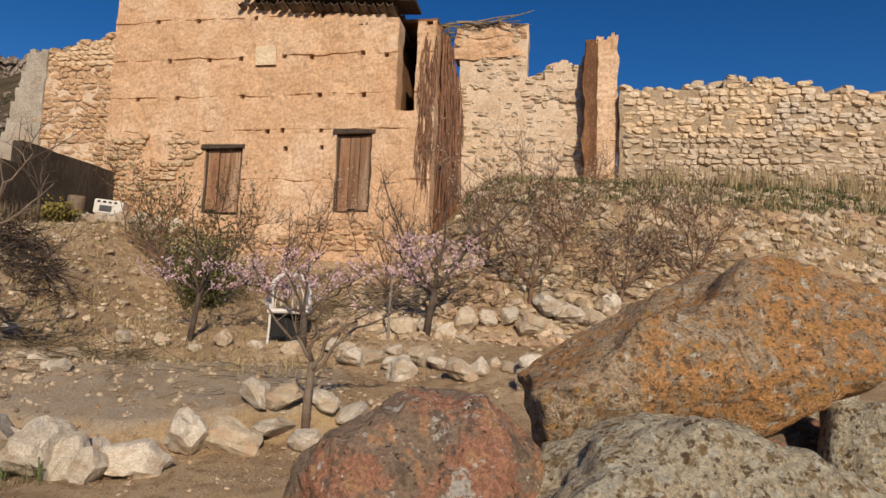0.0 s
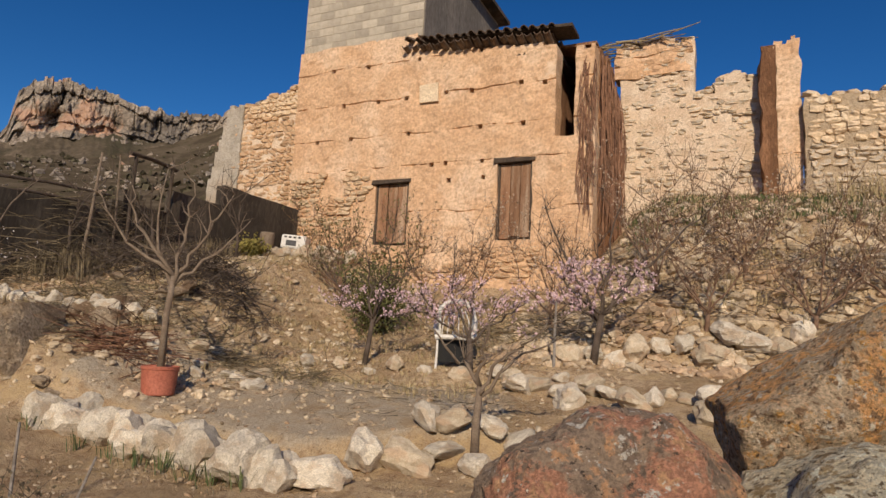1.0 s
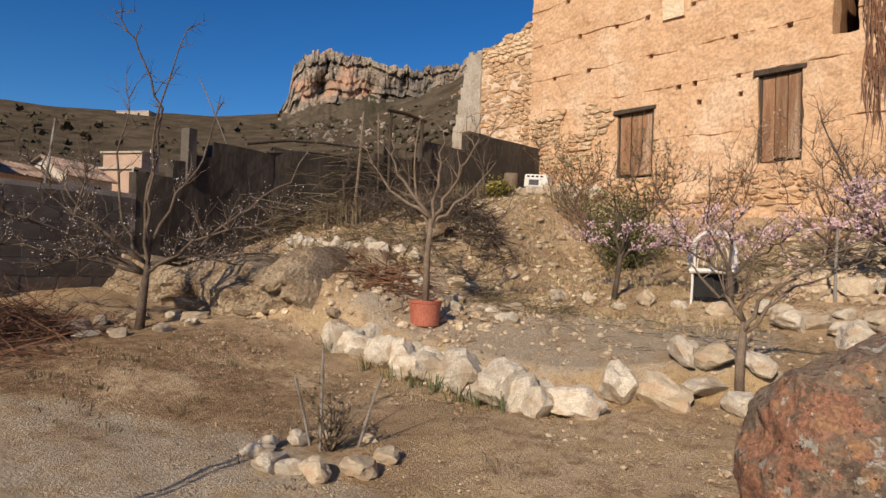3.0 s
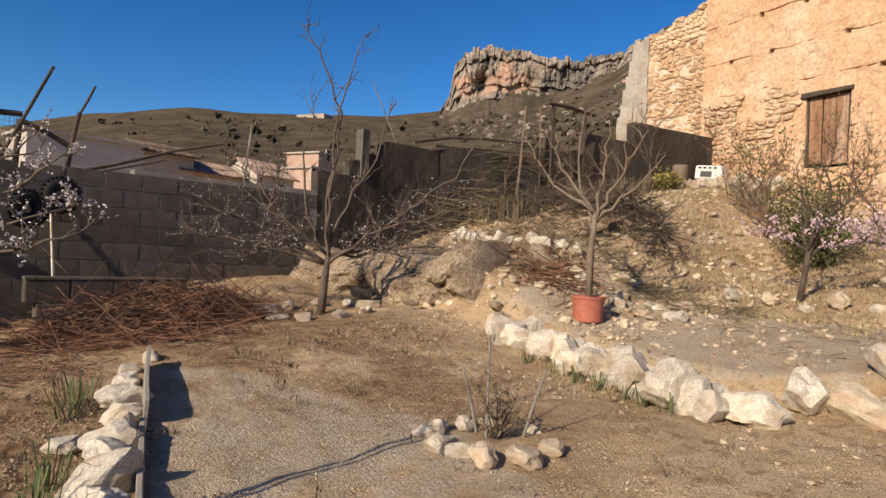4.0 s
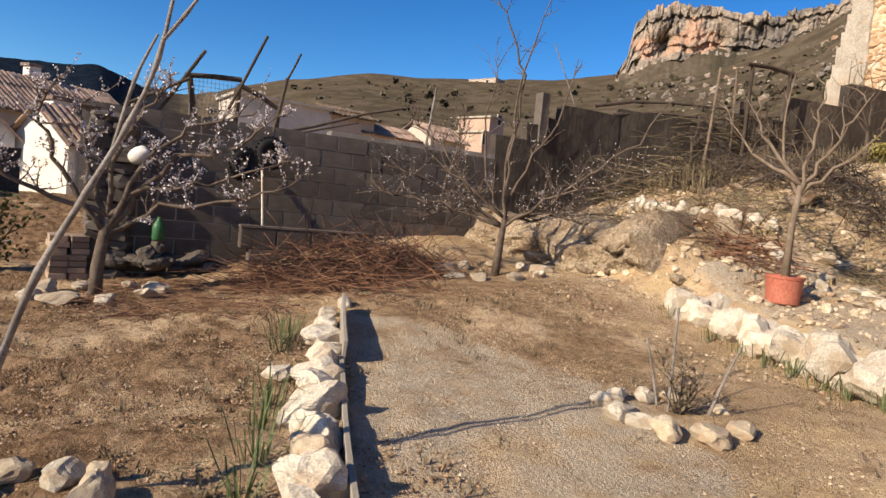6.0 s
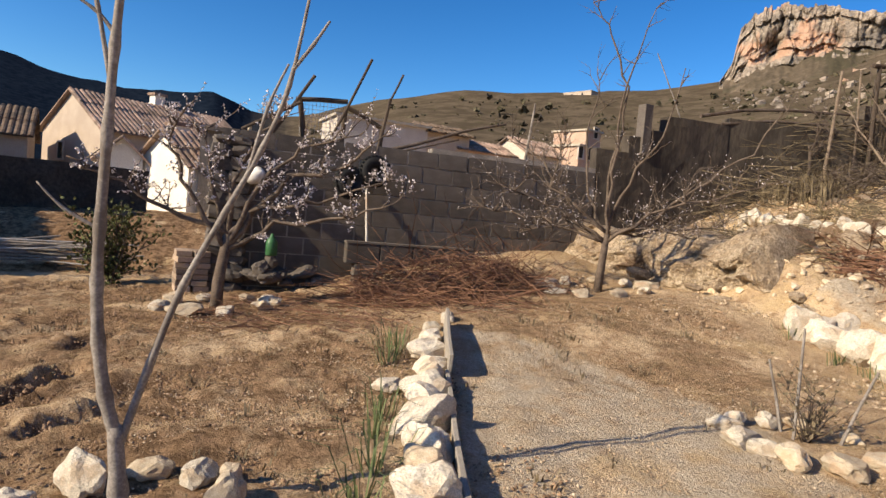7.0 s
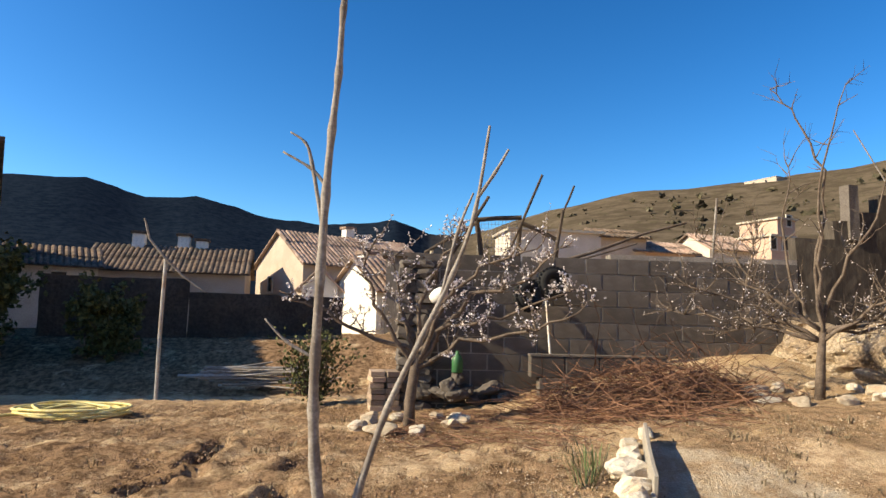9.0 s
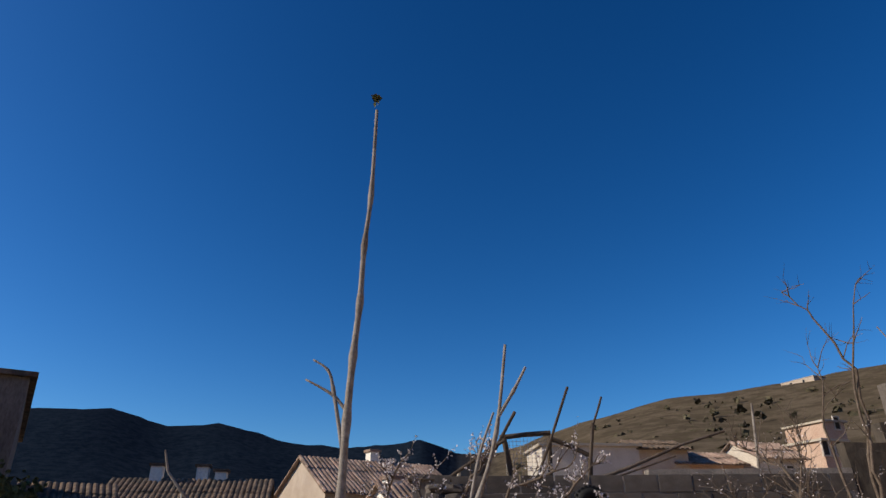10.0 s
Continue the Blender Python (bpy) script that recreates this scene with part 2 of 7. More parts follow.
def ground_material():
    """Sandy soil that turns to grey gravel in the beds, straw-dry earth, rough scrub and dark forest far off, blued for
    haze.
    """
    m = bpy.data.materials.new("ground_soil")
    m.use_nodes = True
    nt = m.node_tree
    bsdf = nt.nodes["Principled BSDF"]
    co = nt.nodes.new("ShaderNodeNewGeometry").outputs["Position"]
    soil = mix_rgb(nt, ramp(nt, noise_tex(nt, 0.9, 5, 0.6, co), 0.38, 0.62), (0.43, 0.30, 0.17), (0.63, 0.47, 0.30))
    soil = mix_rgb(nt, ramp(nt, noise_tex(nt, 7, 6, 0.7, co), 0.48, 0.62), soil, (0.35, 0.23, 0.135))
    soil = mix_rgb(nt, ramp(nt, noise_tex(nt, 45, 3, 0.7, co), 0.60, 0.72), soil, (0.52, 0.42, 0.30))
    soil = mix_rgb(nt, ramp(nt, noise_tex(nt, 60, 3, 0.7, co), 0.42, 0.30), soil, (0.13, 0.08, 0.045))
    gravel = mix_rgb(nt, ramp(nt, noise_tex(nt, 55, 5, 0.75, co), 0.4, 0.62), (0.42, 0.345, 0.255), (0.60, 0.51, 0.39))
    gravel = mix_rgb(nt, ramp(nt, noise_tex(nt, 3.5, 6, 0.75, co), 0.50, 0.66), gravel, (0.47, 0.36, 0.24))
    gravel = mix_rgb(nt, ramp(nt, noise_tex(nt, 130, 2, 0.7, co), 0.42, 0.34), gravel, (0.24, 0.18, 0.12))
    straw = ramp(nt, noise_tex(nt, 1.7, 6, 0.75, co), 0.50, 0.63)
    soil = mix_rgb(nt, straw, soil, (0.55, 0.40, 0.225))
    soil = mix_rgb(nt, ramp(nt, noise_tex(nt, 170, 2, 0.7, co), 0.58, 0.66), soil, (0.66, 0.56, 0.42))
    soil = mix_rgb(nt, ramp(nt, noise_tex(nt, 150, 2, 0.7, co), 0.43, 0.34), soil, (0.14, 0.085, 0.05))
    dug = nt.nodes.new("ShaderNodeAttribute")
    dug.attribute_name = "tilth_shade"
    dark_soil = mix_rgb(nt, ramp(nt, noise_tex(nt, 9, 6, 0.75, co), 0.40, 0.60), (0.13, 0.08, 0.046), (0.32, 0.205, 0.12))
    patchy = nt.nodes.new("ShaderNodeMath")
    patchy.operation = "MULTIPLY"
    nt.links.new(dug.outputs["Fac"], patchy.inputs[0])
    nt.links.new(ramp(nt, noise_tex(nt, 1.6, 8, 0.78, co), 0.37, 0.54), patchy.inputs[1])
    soil = mix_rgb(nt, patchy.outputs[0], soil, dark_soil)
    att = nt.nodes.new("ShaderNodeAttribute")
    att.attribute_name = "cover"
    sep = nt.nodes.new("ShaderNodeSeparateColor")
    nt.links.new(att.outputs["Color"], sep.inputs[0])
    wob = noise_tex(nt, 3.0, 5, 0.7, co)
    add = nt.nodes.new("ShaderNodeMath")
    add.operation = "MULTIPLY_ADD"
    nt.links.new(wob, add.inputs[0])
    add.inputs[1].default_value = 0.7
    nt.links.new(sep.outputs[0], add.inputs[2])
    col = mix_rgb(nt, ramp(nt, add.outputs[0], 0.69, 0.92), soil, gravel)
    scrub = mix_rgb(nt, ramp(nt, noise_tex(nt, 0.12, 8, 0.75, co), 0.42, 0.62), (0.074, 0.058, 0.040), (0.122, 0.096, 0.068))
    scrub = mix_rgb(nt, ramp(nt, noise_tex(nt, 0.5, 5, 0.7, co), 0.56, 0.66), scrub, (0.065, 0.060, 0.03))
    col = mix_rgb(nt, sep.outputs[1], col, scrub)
    # near-black blue puts backlit shade and distant haze into the tree colour
    hazed_woods = mix_rgb(nt, ramp(nt, noise_tex(nt, 0.25, 6, 0.8, co), 0.4, 0.6), (0.006, 0.011, 0.020), (0.014, 0.021, 0.033))
    col = mix_rgb(nt, sep.outputs[2], col, hazed_woods)
    nt.links.new(col, bsdf.inputs["Base Color"])
    bsdf.inputs["Roughness"].default_value, bsdf.inputs["Specular IOR Level"].default_value = 1.0, 0.0
    bp = nt.nodes.new("ShaderNodeBump")
    bp.inputs["Strength"].default_value, bp.inputs["Distance"].default_value = 0.9, 0.03
    mx = nt.nodes.new("ShaderNodeMath")
    mx.operation = "ADD"
    nt.links.new(noise_tex(nt, 14, 8, 0.75, co), mx.inputs[0])
    nt.links.new(noise_tex(nt, 60, 4, 0.7, co), mx.inputs[1])
    nt.links.new(mx.outputs[0], bp.inputs["Height"])
    nt.links.new(bp.outputs[0], bsdf.inputs["Normal"])
    return m


GROUND = ground_material()


# ---------------------------------------------------------------- building helpers
def link_mesh(name, me, mat, parent=None, label="", smooth=False):
    ob = new(name, me)
    if mat and not me.materials:
        me.materials.append(mat)
    if smooth:
        me.polygons.foreach_set("use_smooth", [True] * len(me.polygons))
    if parent:
        ob.parent = parent
    if label:
        ob["label"] = label
    return ob


def part(name, bm, mat, parent=None, label="", smooth=False):
    me = bpy.data.meshes.new(name)
    bm.normal_update()
    bm.to_mesh(me)
    bm.free()
    return link_mesh(name, me, mat, parent, label, smooth)


def empty(name, m=None, label="", category="", group="", kind=""):
    ob = new(name)
    if m is not None:
        ob.matrix_world = m
    return tagged(ob, label, category, group, kind)


def box(bm, x0, x1, y0, y1, z0, z1, m=None, jitter=0.0):
    vs = [bm.verts.new(Vector((x, y, z)) + Vector([random.uniform(-jitter, jitter) for _ in range(3)])) for z in (z0, z1) for y in (y0, y1) for x in (x0, x1)]
    if m is not None:
        for v in vs:
            v.co = m @ v.co
    for f in ((0, 2, 3, 1), (4, 5, 7, 6), (0, 1, 5, 4), (2, 6, 7, 3), (0, 4, 6, 2), (1, 3, 7, 5)):
        bm.faces.new([vs[i] for i in f])
    return vs


def tube(bm, pts, radii, sides=6, cap=True):
    pts = [Vector(p) for p in pts]
    rings, prev = [], None
    for i, p in enumerate(pts):
        d = (pts[min(i + 1, len(pts) - 1)] - pts[max(i - 1, 0)]).normalized()
        if prev is None:
            u = d.cross(Vector((0.31, 0.95, 0.1)))
            if u.length < 0.1:
                u = d.cross(Vector((1, 0, 0)))
            u.normalize()
        else:
            u = (prev - d * prev.dot(d)).normalized()
        prev = u
        w = d.cross(u)
        r = radii[i] if hasattr(radii, "__len__") else radii
        rings.append([bm.verts.new(p + (u * math.cos(a) + w * math.sin(a)) * r) for a in [2 * math.pi * k / sides for k in range(sides)]])
    for a, b in zip(rings, rings[1:]):
        for k in range(sides):
            bm.faces.new((a[k], a[(k + 1) % sides], b[(k + 1) % sides], b[k]))
    if cap and sides > 2:
        bm.faces.new(list(reversed(rings[0])))
        bm.faces.new(rings[-1])


def ring_tube(bm, centre, axis_m, radius, thick, n=24, sides=8):
    rings = []
    for i in range(n):
        a = 2 * math.pi * i / n
        c, s = math.cos(a), math.sin(a)
        rings.append([bm.verts.new(axis_m @ Vector(((radius + thick * math.cos(b)) * c, (radius + thick * math.cos(b)) * s, thick * math.sin(b))) + Vector(centre)) for b in [2 * math.pi * k / sides for k in range(sides)]])
    for i in range(n):
        a, b = rings[i], rings[(i + 1) % n]
        for k in range(sides):
            bm.faces.new((a[k], b[k], b[(k + 1) % sides], a[(k + 1) % sides]))


def lathe(bm, profile, n=28, centre=(0, 0, 0)):
    rings = [[bm.verts.new((centre[0] + r * math.cos(2 * math.pi * k / n), centre[1] + r * math.sin(2 * math.pi * k / n), centre[2] + z)) for k in range(n)] for r, z in profile]
    for a, b in zip(rings, rings[1:]):
        for k in range(n):
            bm.faces.new((a[k], a[(k + 1) % n], b[(k + 1) % n], b[k]))
    bm.faces.new(list(reversed(rings[0])))
    bm.faces.new(rings[-1])


def rock_mesh(seed, sub=3, rough=0.22, cuts=7, freq=1.3, fine=0.05):
    """An angular boulder of about unit size, with chipped flat sides."""
    rnd = random.Random(seed)
    bm = bmesh.new()
    bmesh.ops.create_icosphere(bm, subdivisions=sub, radius=0.5)
    planes = []
    for _ in range(cuts):
        n = Vector((rnd.gauss(0, 1), rnd.gauss(0, 1), rnd.gauss(0, 1))).normalized()
        planes.append((n, rnd.uniform(0.28, 0.42)))
    off = Vector((rnd.uniform(-50, 50), rnd.uniform(-50, 50), rnd.uniform(-50, 50)))
    for v in bm.verts:
        p = v.co * (1 + rough * noise.noise(v.co * freq * 2 + off) * 2)
        for n, d in planes:
            over = p.dot(n) - d
            if over > 0:
                p -= n * over * 0.85
        p += v.co.normalized() * fine * noise.noise(v.co * 7 + off)
        if sub > 3:
            p += v.co.normalized() * fine * 0.6 * noise.noise(v.co * 19 + off)
        v.co = p
    me = bpy.data.meshes.new("stone")
    bm.to_mesh(me)
    bm.free()
    return me


def block_stone(seed, wob=0.12):
    """A rough squared wall stone in a unit cube, 44 triangles."""
    rnd = random.Random(seed)
    bm = bmesh.new()
    bmesh.ops.create_cube(bm, size=1.0)
    bmesh.ops.subdivide_edges(bm, edges=bm.edges[:], cuts=1, use_grid_fill=True)
    for v in bm.verts:
        n = sum(abs(abs(c) - 0.5) < 0.01 for c in v.co)
        v.co *= {3: 0.80, 2: 0.93, 1: 1.03}.get(n, 1.0)
        v.co += Vector((rnd.uniform(-wob, wob), rnd.uniform(-wob, wob), rnd.uniform(-wob, wob))) * 0.6
    me = bpy.data.meshes.new("stone")
    bm.to_mesh(me)
    bm.free()
    return me


def of_material(meshes, mat):
    out = []
    for me in meshes:
        c = me.copy()
        c.materials.append(mat)
        out.append(c)
    return out


ROCKS = [rock_mesh(i, 3) for i in range(10)]
WHITE_ROCKS, TAN_ROCKS = of_material(ROCKS, WHITE_STONE), of_material(ROCKS, TAN_STONE)
WALLSTONES = of_material([block_stone(i, 0.2) for i in range(16)], STONE_WALL)


# ---------------------------------------------------------------- lie of the land
def smooth(a, b, v):
    t = np.clip((v - a) / (b - a), 0, 1)
    return t * t * (3 - 2 * t)


SKY_AZ = np.array([-180, -120, -60, -30, 0, 25, 29, 33, 38, 44, 51, 58, 65, 72, 79, 84, 88, 91, 94, 99, 104, 107, 111, 115, 119, 125, 140, 180.0])
SKY_EL = np.array([5, 6, 8, 10, 14, 19.5, 20.6, 19.2, 15.5, 14.0, 12.4, 11.6, 11.2, 11.0, 9.6, 8.1, 7.0, 7.2, 8.3, 7.8, 7.7, 8.4, 9.4, 8.8, 10.0, 9.5, 7, 5.0])


def bed(x, y):
    """1 on the raised gravel bed behind the white edging."""
    front = np.interp(x, (-4.7, -3.9, -3.2, -2.6, -2.1, -1.5, -0.7), (4.45, 4.55, 4.42, 4.25, 4.2, 4.6, 4.85))
    return smooth(-0.02, 0.14, y - front) * smooth(6.5, 6.0, y) * smooth(-4.75, -4.55, x) * smooth(-0.5, -1.0, x)


def land(x, y):
    x, y = np.asarray(x, float), np.asarray(y, float)
    left = np.interp(y, (-6, -2, 0, 1.1, 3, 4.3, 4.75, 5.6, 6.0, 6.5, 7.6, 9, 12, 16, 30), (-0.05, 0.04, 0.16, 0.28, 0.50, 0.62, 1.08, 1.25, 1.48, 1.65, 2.1, 2.35, 2.85, 3.2, 4))
    mid = np.interp(y, (-6, -2, 0, 2.4, 4.2, 4.5, 6.3, 7, 8, 10, 11.9, 16, 30), (-0.05, 0.0, 0.10, 0.19, 0.28, 0.32, 0.62, 0.88, 1.1, 1.55, 2.25, 3.2, 4.5))
    right = np.interp(y, (-6, 0, 3, 4.5, 6, 8, 9.0, 10.3, 12, 14.5, 20, 30), (-0.05, 0.10, 0.3, 0.6, 0.85, 1.05, 2.0, 3.3, 4.0, 4.45, 5.6, 7))
    wl, wr = smooth(-3.7, -5.4, x), smooth(-1.2, 1.2, x)
    h = left * wl + right * wr + mid * (1 - wl) * (1 - wr)
    h = h + 0.22 * bed(x, y)
    h = h + 0.32 * smooth(-6.2, -8.0, x) * smooth(0.3, 1.6, y) * smooth(5.0, 3.2, y)
    h = h + 0.62 * smooth(-9.0, -16, x) * smooth(2, -1, y)
    h = h * smooth(-60, -18, x) - 2.4 * smooth(-18.5, -30, x)
    return h


def far_land(x, y):
    r = np.hypot(x, y)
    az = np.degrees(np.arctan2(-x, y))
    el = np.interp(az, SKY_AZ, SKY_EL)
    crest = np.where(az > 86, 420.0, 260.0)
    near_side = smooth(88, 80, az) * smooth(20, 32, az)
    start = 0.46 * near_side
    return (1.2 + np.tan(np.radians(el)) * r) * (start + (1 - start) * smooth(0.12, 1.0, r / crest))


def fbm(x, y, freq, seed=0.0, octs=4):
    out = np.zeros(len(x))
    for i, (a, b) in enumerate(zip(x, y)):
        out[i] = noise.fractal(Vector((a * freq, b * freq, seed)), 1.0, 2.0, octs)
    return out


def height(x, y):
    """Ground height at one place, without the finest crumbs."""
    h = float(land(np.array([x]), np.array([y]))[0])
    return h


def graded(lo, hi, step, far, grow=1.16):
    vals = list(np.arange(lo, hi + 1e-6, step))
    s, v = step, hi
    while v < far:
        s *= grow
        v += s
        vals.append(v)
    s, v = step, lo
    while v > -far:
        s *= grow
        v -= s
        vals.insert(0, v)
    return np.array(vals)


GASHES = ((-4.4, -2.4, -4.75, -2.1, 0.10), (-5.0, -2.2, -6.0, -2.3, 0.10), (-3.65, -1.65, -4.34, -1.38, 0.13), (-3.7, -2.1, -4.05, -1.93, 0.10),
          (-2.9, -1.65, -3.4, -1.4, 0.06), (-3.3, -1.25, -3.7, -0.95, 0.07), (-3.9, -1.0, -4.2, -0.75, 0.06), (-4.9, -1.5, -5.4, -1.3, 0.07), (-3.0, -2.3, -3.4, -2.15, 0.08))


def build_ground():
    xs, ys = graded(-9.6, 2.5, 0.05, 900, 1.10), graded(-5.0, 8.0, 0.05, 900, 1.10)
    gx, gy = np.meshgrid(xs, ys)
    x, y = gx.ravel(), gy.ravel()
    r = np.hypot(x, y)
    z = land(x, y)
    k = smooth(26, 44, r)
    far = far_land(x, y)
    z = z * (1 - k) + np.maximum(far, -2) * k
    near = r < 40
    fine = np.zeros(len(x))
    n1, n2, n3 = fbm(x[near], y[near], 1.1, 3.0), fbm(x[near], y[near], 5.0, 9.0, 3), fbm(x[near], y[near], 10.0, 4.0, 2)
    rough = 0.35 + 0.65 * smooth(0.9, -0.6, y[near] - np.interp(x[near], (-4.8, -2.2), (1.15, 0.35))) + 0.6 * smooth(4.2, 5.2, y[near]) * (1 - bed(x[near], y[near]))
    fine[near] = (0.035 * n1 + 0.034 * n2 * rough + 0.032 * np.maximum(n3, -0.25) * np.maximum(rough - 0.3, 0)) * (1 - 0.7 * bed(x[near], y[near]))
    # hoed furrows in the open plot
    plot = smooth(-1.6, -2.4, y) * smooth(-2.0, -3.0, x) * smooth(-7.0, -6.0, x)
    u = x * 0.55 + y * 0.83
    fine += plot * 0.045 * (np.sqrt(np.abs(np.sin(u * np.pi / 0.72 + 0.8 * np.sin(x * 0.9) + 0.5 * np.sin(y * 2.3 + x)))) - 0.75)
    # short gashes left by the hoe
    for ax, ay, bx, by, deep in GASHES:
        dx, dy = bx - ax, by - ay
        t = np.clip(((x - ax) * dx + (y - ay) * dy) / (dx * dx + dy * dy), 0, 1)
        side = ((x - ax) * -dy + (y - ay) * dx) / math.hypot(dx, dy)
        d = np.hypot(x - ax - t * dx, y - ay - t * dy) + 0.05 * np.sin(9 * x + 5 * y) * np.sin(13 * y)
        fine += -deep * smooth(0.11, 0.03, d) + 0.3 * deep * smooth(0.10, 0.0, np.abs(d - 0.16))
    field = smooth(-9.2, -10.2, x) * smooth(-17, -16, x)
    fine += field * 0.06 * np.sin(x * 2 * np.pi / 0.7)
    hills = r > 60
    big = np.zeros(len(x))
    big[hills] = fbm(x[hills], y[hills], 0.02, 5.0, 6) * np.minimum(r[hills] * 0.010, 3.5)
    z = z + fine + big
    nx, ny = len(xs), len(ys)
    idx = np.arange(nx * ny).reshape(ny, nx)
    faces = np.stack([idx[:-1, :-1], idx[:-1, 1:], idx[1:, 1:], idx[1:, :-1]], -1).reshape(-1, 4)
    me = bpy.data.meshes.new("ground")
    me.from_pydata(np.stack([x, y, z], 1).tolist(), [], faces.tolist())
    az = np.degrees(np.arctan2(-x, y))
    grit = np.maximum(bed(x, y), smooth(2.25, 1.85, np.hypot((x + 3.1) / 1.0, (y - 0.7) / 0.9)) * smooth(-0.05, 0.1, y - np.interp(x, (-4.8, -2.2, 0), (1.15, 0.45, -0.6))))
    # the field's 2.5 adds its shade to the dark tilled soil colour
    tilth_shade = np.maximum(plot * 1.25, 2.5 * smooth(-9.0, -9.8, x) * smooth(-18.5, -17.5, x) * smooth(1.0, 0.0, y))
    tilth_shade = np.maximum(tilth_shade, 0.95 * smooth(0.2, -0.6, y - np.interp(x, (-4.8, -2.2), (1.15, 0.35))) * smooth(-9, -8, x) * smooth(-1, -2, x))
    tilth_shade = np.maximum(tilth_shade, 0.75 * smooth(2.0, 0.8, np.hypot((x + 4.9) / 1.5, (y - 2.6))) * smooth(0.0, 0.25, y - np.interp(x, (-4.8, -2.2), (1.15, 0.35))))
    dug = me.attributes.new("tilth_shade", "FLOAT", "POINT")
    dug.data.foreach_set("value", tilth_shade.astype(np.float32))
    cover = np.zeros((len(x), 4), np.float32)
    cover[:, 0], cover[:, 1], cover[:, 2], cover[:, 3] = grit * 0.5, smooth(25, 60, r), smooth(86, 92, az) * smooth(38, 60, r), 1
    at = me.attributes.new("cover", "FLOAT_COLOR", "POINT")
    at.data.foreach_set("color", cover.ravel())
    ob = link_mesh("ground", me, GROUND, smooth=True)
    return tagged(ob, "dry sandy garden soil with grey gravel patches, rising to scrubby hills", "ground", kind="structure")


build_ground()


# ---------------------------------------------------------------- walls
def plan_frame(x, y, angle):
    """A frame for a wall: its own x runs along it, y goes back through it."""
    return pose(x, y, 0, 0, 0, angle)


FACADE = plan_frame(-1.55, 12.05, -10.0)


def solid_wall(name, m, s0, s1, z0, top, thick, mat, parent=None, openings=(), step=0.14, relief=0.03, courses=(), w0=0.0, seed=0.0, label=""):
    """A thick wall with openings cut through it and an uneven face. top: a height, or a function of the distance along it."""
    crown = top if callable(top) else (lambda s: top)
    zmax = max(crown(s0 + (s1 - s0) * i / 40) for i in range(41))
    def breaks(a, b, extra):
        n = max(1, round((b - a) / step))
        extra = sorted({e for e in extra if a < e < b})
        vals = [a + (b - a) * i / n for i in range(n + 1)]
        return sorted([v for v in vals if v in (a, b) or all(abs(v - e) > step * 0.3 for e in extra)] + extra)
    ss = breaks(s0, s1, [e for o in openings for e in o[:2]])
    zs = breaks(z0, zmax, [e for o in openings for e in o[2:4]] + [c + k for c in courses for k in (-0.017, 0.0, 0.017)])
    def full(i, j):
        if not (0 <= i < len(ss) - 1 and 0 <= j < len(zs) - 1):
            return False
        s, z = (ss[i] + ss[i + 1]) / 2, (zs[j] + zs[j + 1]) / 2
        return z <= crown(s) and not any(o[0] < s < o[1] and o[2] < z < o[3] for o in openings)
    bm, cache = bmesh.new(), {}
    def vert(i, j, k):
        if (i, j, k) not in cache:
            s, z = ss[i], zs[j]
            p = Vector((s * 0.9 + seed, z * 0.9, seed * 1.7))
            w = w0 + (thick if k else 0.0)
            if not k:
                w += -relief * noise.fractal(p * 1.6, 1.0, 2.0, 4) - relief * 0.4 * noise.noise(p * 9) + relief * 1.1 * max(0.0, noise.noise(p * 6.5) - 0.32)
                for c in courses:
                    if abs(z - c) < 0.002:
                        w += 0.07 * max(0.0, 0.25 + 1.1 * noise.noise(Vector((s * 1.7, c * 3, 1))) + 0.8 * noise.noise(Vector((s * 9, c * 3, 5))))
            ds, dz = relief * 0.7 * noise.noise(p * 3.1), relief * 0.9 * noise.noise(p * 2.7 + Vector((9, 0, 0)))
            cache[(i, j, k)] = bm.verts.new(m @ Vector((s + ds, w, z + dz)))
        return cache[(i, j, k)]
    for i in range(len(ss) - 1):
        for j in range(len(zs) - 1):
            if not full(i, j):
                continue
            bm.faces.new((vert(i, j, 0), vert(i + 1, j, 0), vert(i + 1, j + 1, 0), vert(i, j + 1, 0)))
            bm.faces.new((vert(i, j, 1), vert(i, j + 1, 1), vert(i + 1, j + 1, 1), vert(i + 1, j, 1)))
            for di, dj, a, b in ((-1, 0, (0, 0), (0, 1)), (1, 0, (1, 1), (1, 0)), (0, -1, (1, 0), (0, 0)), (0, 1, (0, 1), (1, 1))):
                if not full(i + di, j + dj):
                    bm.faces.new((vert(i + a[0], j + a[1], 0), vert(i + b[0], j + b[1], 0), vert(i + b[0], j + b[1], 1), vert(i + a[0], j + a[1], 1)))
    return part(name, bm, mat, parent, label)


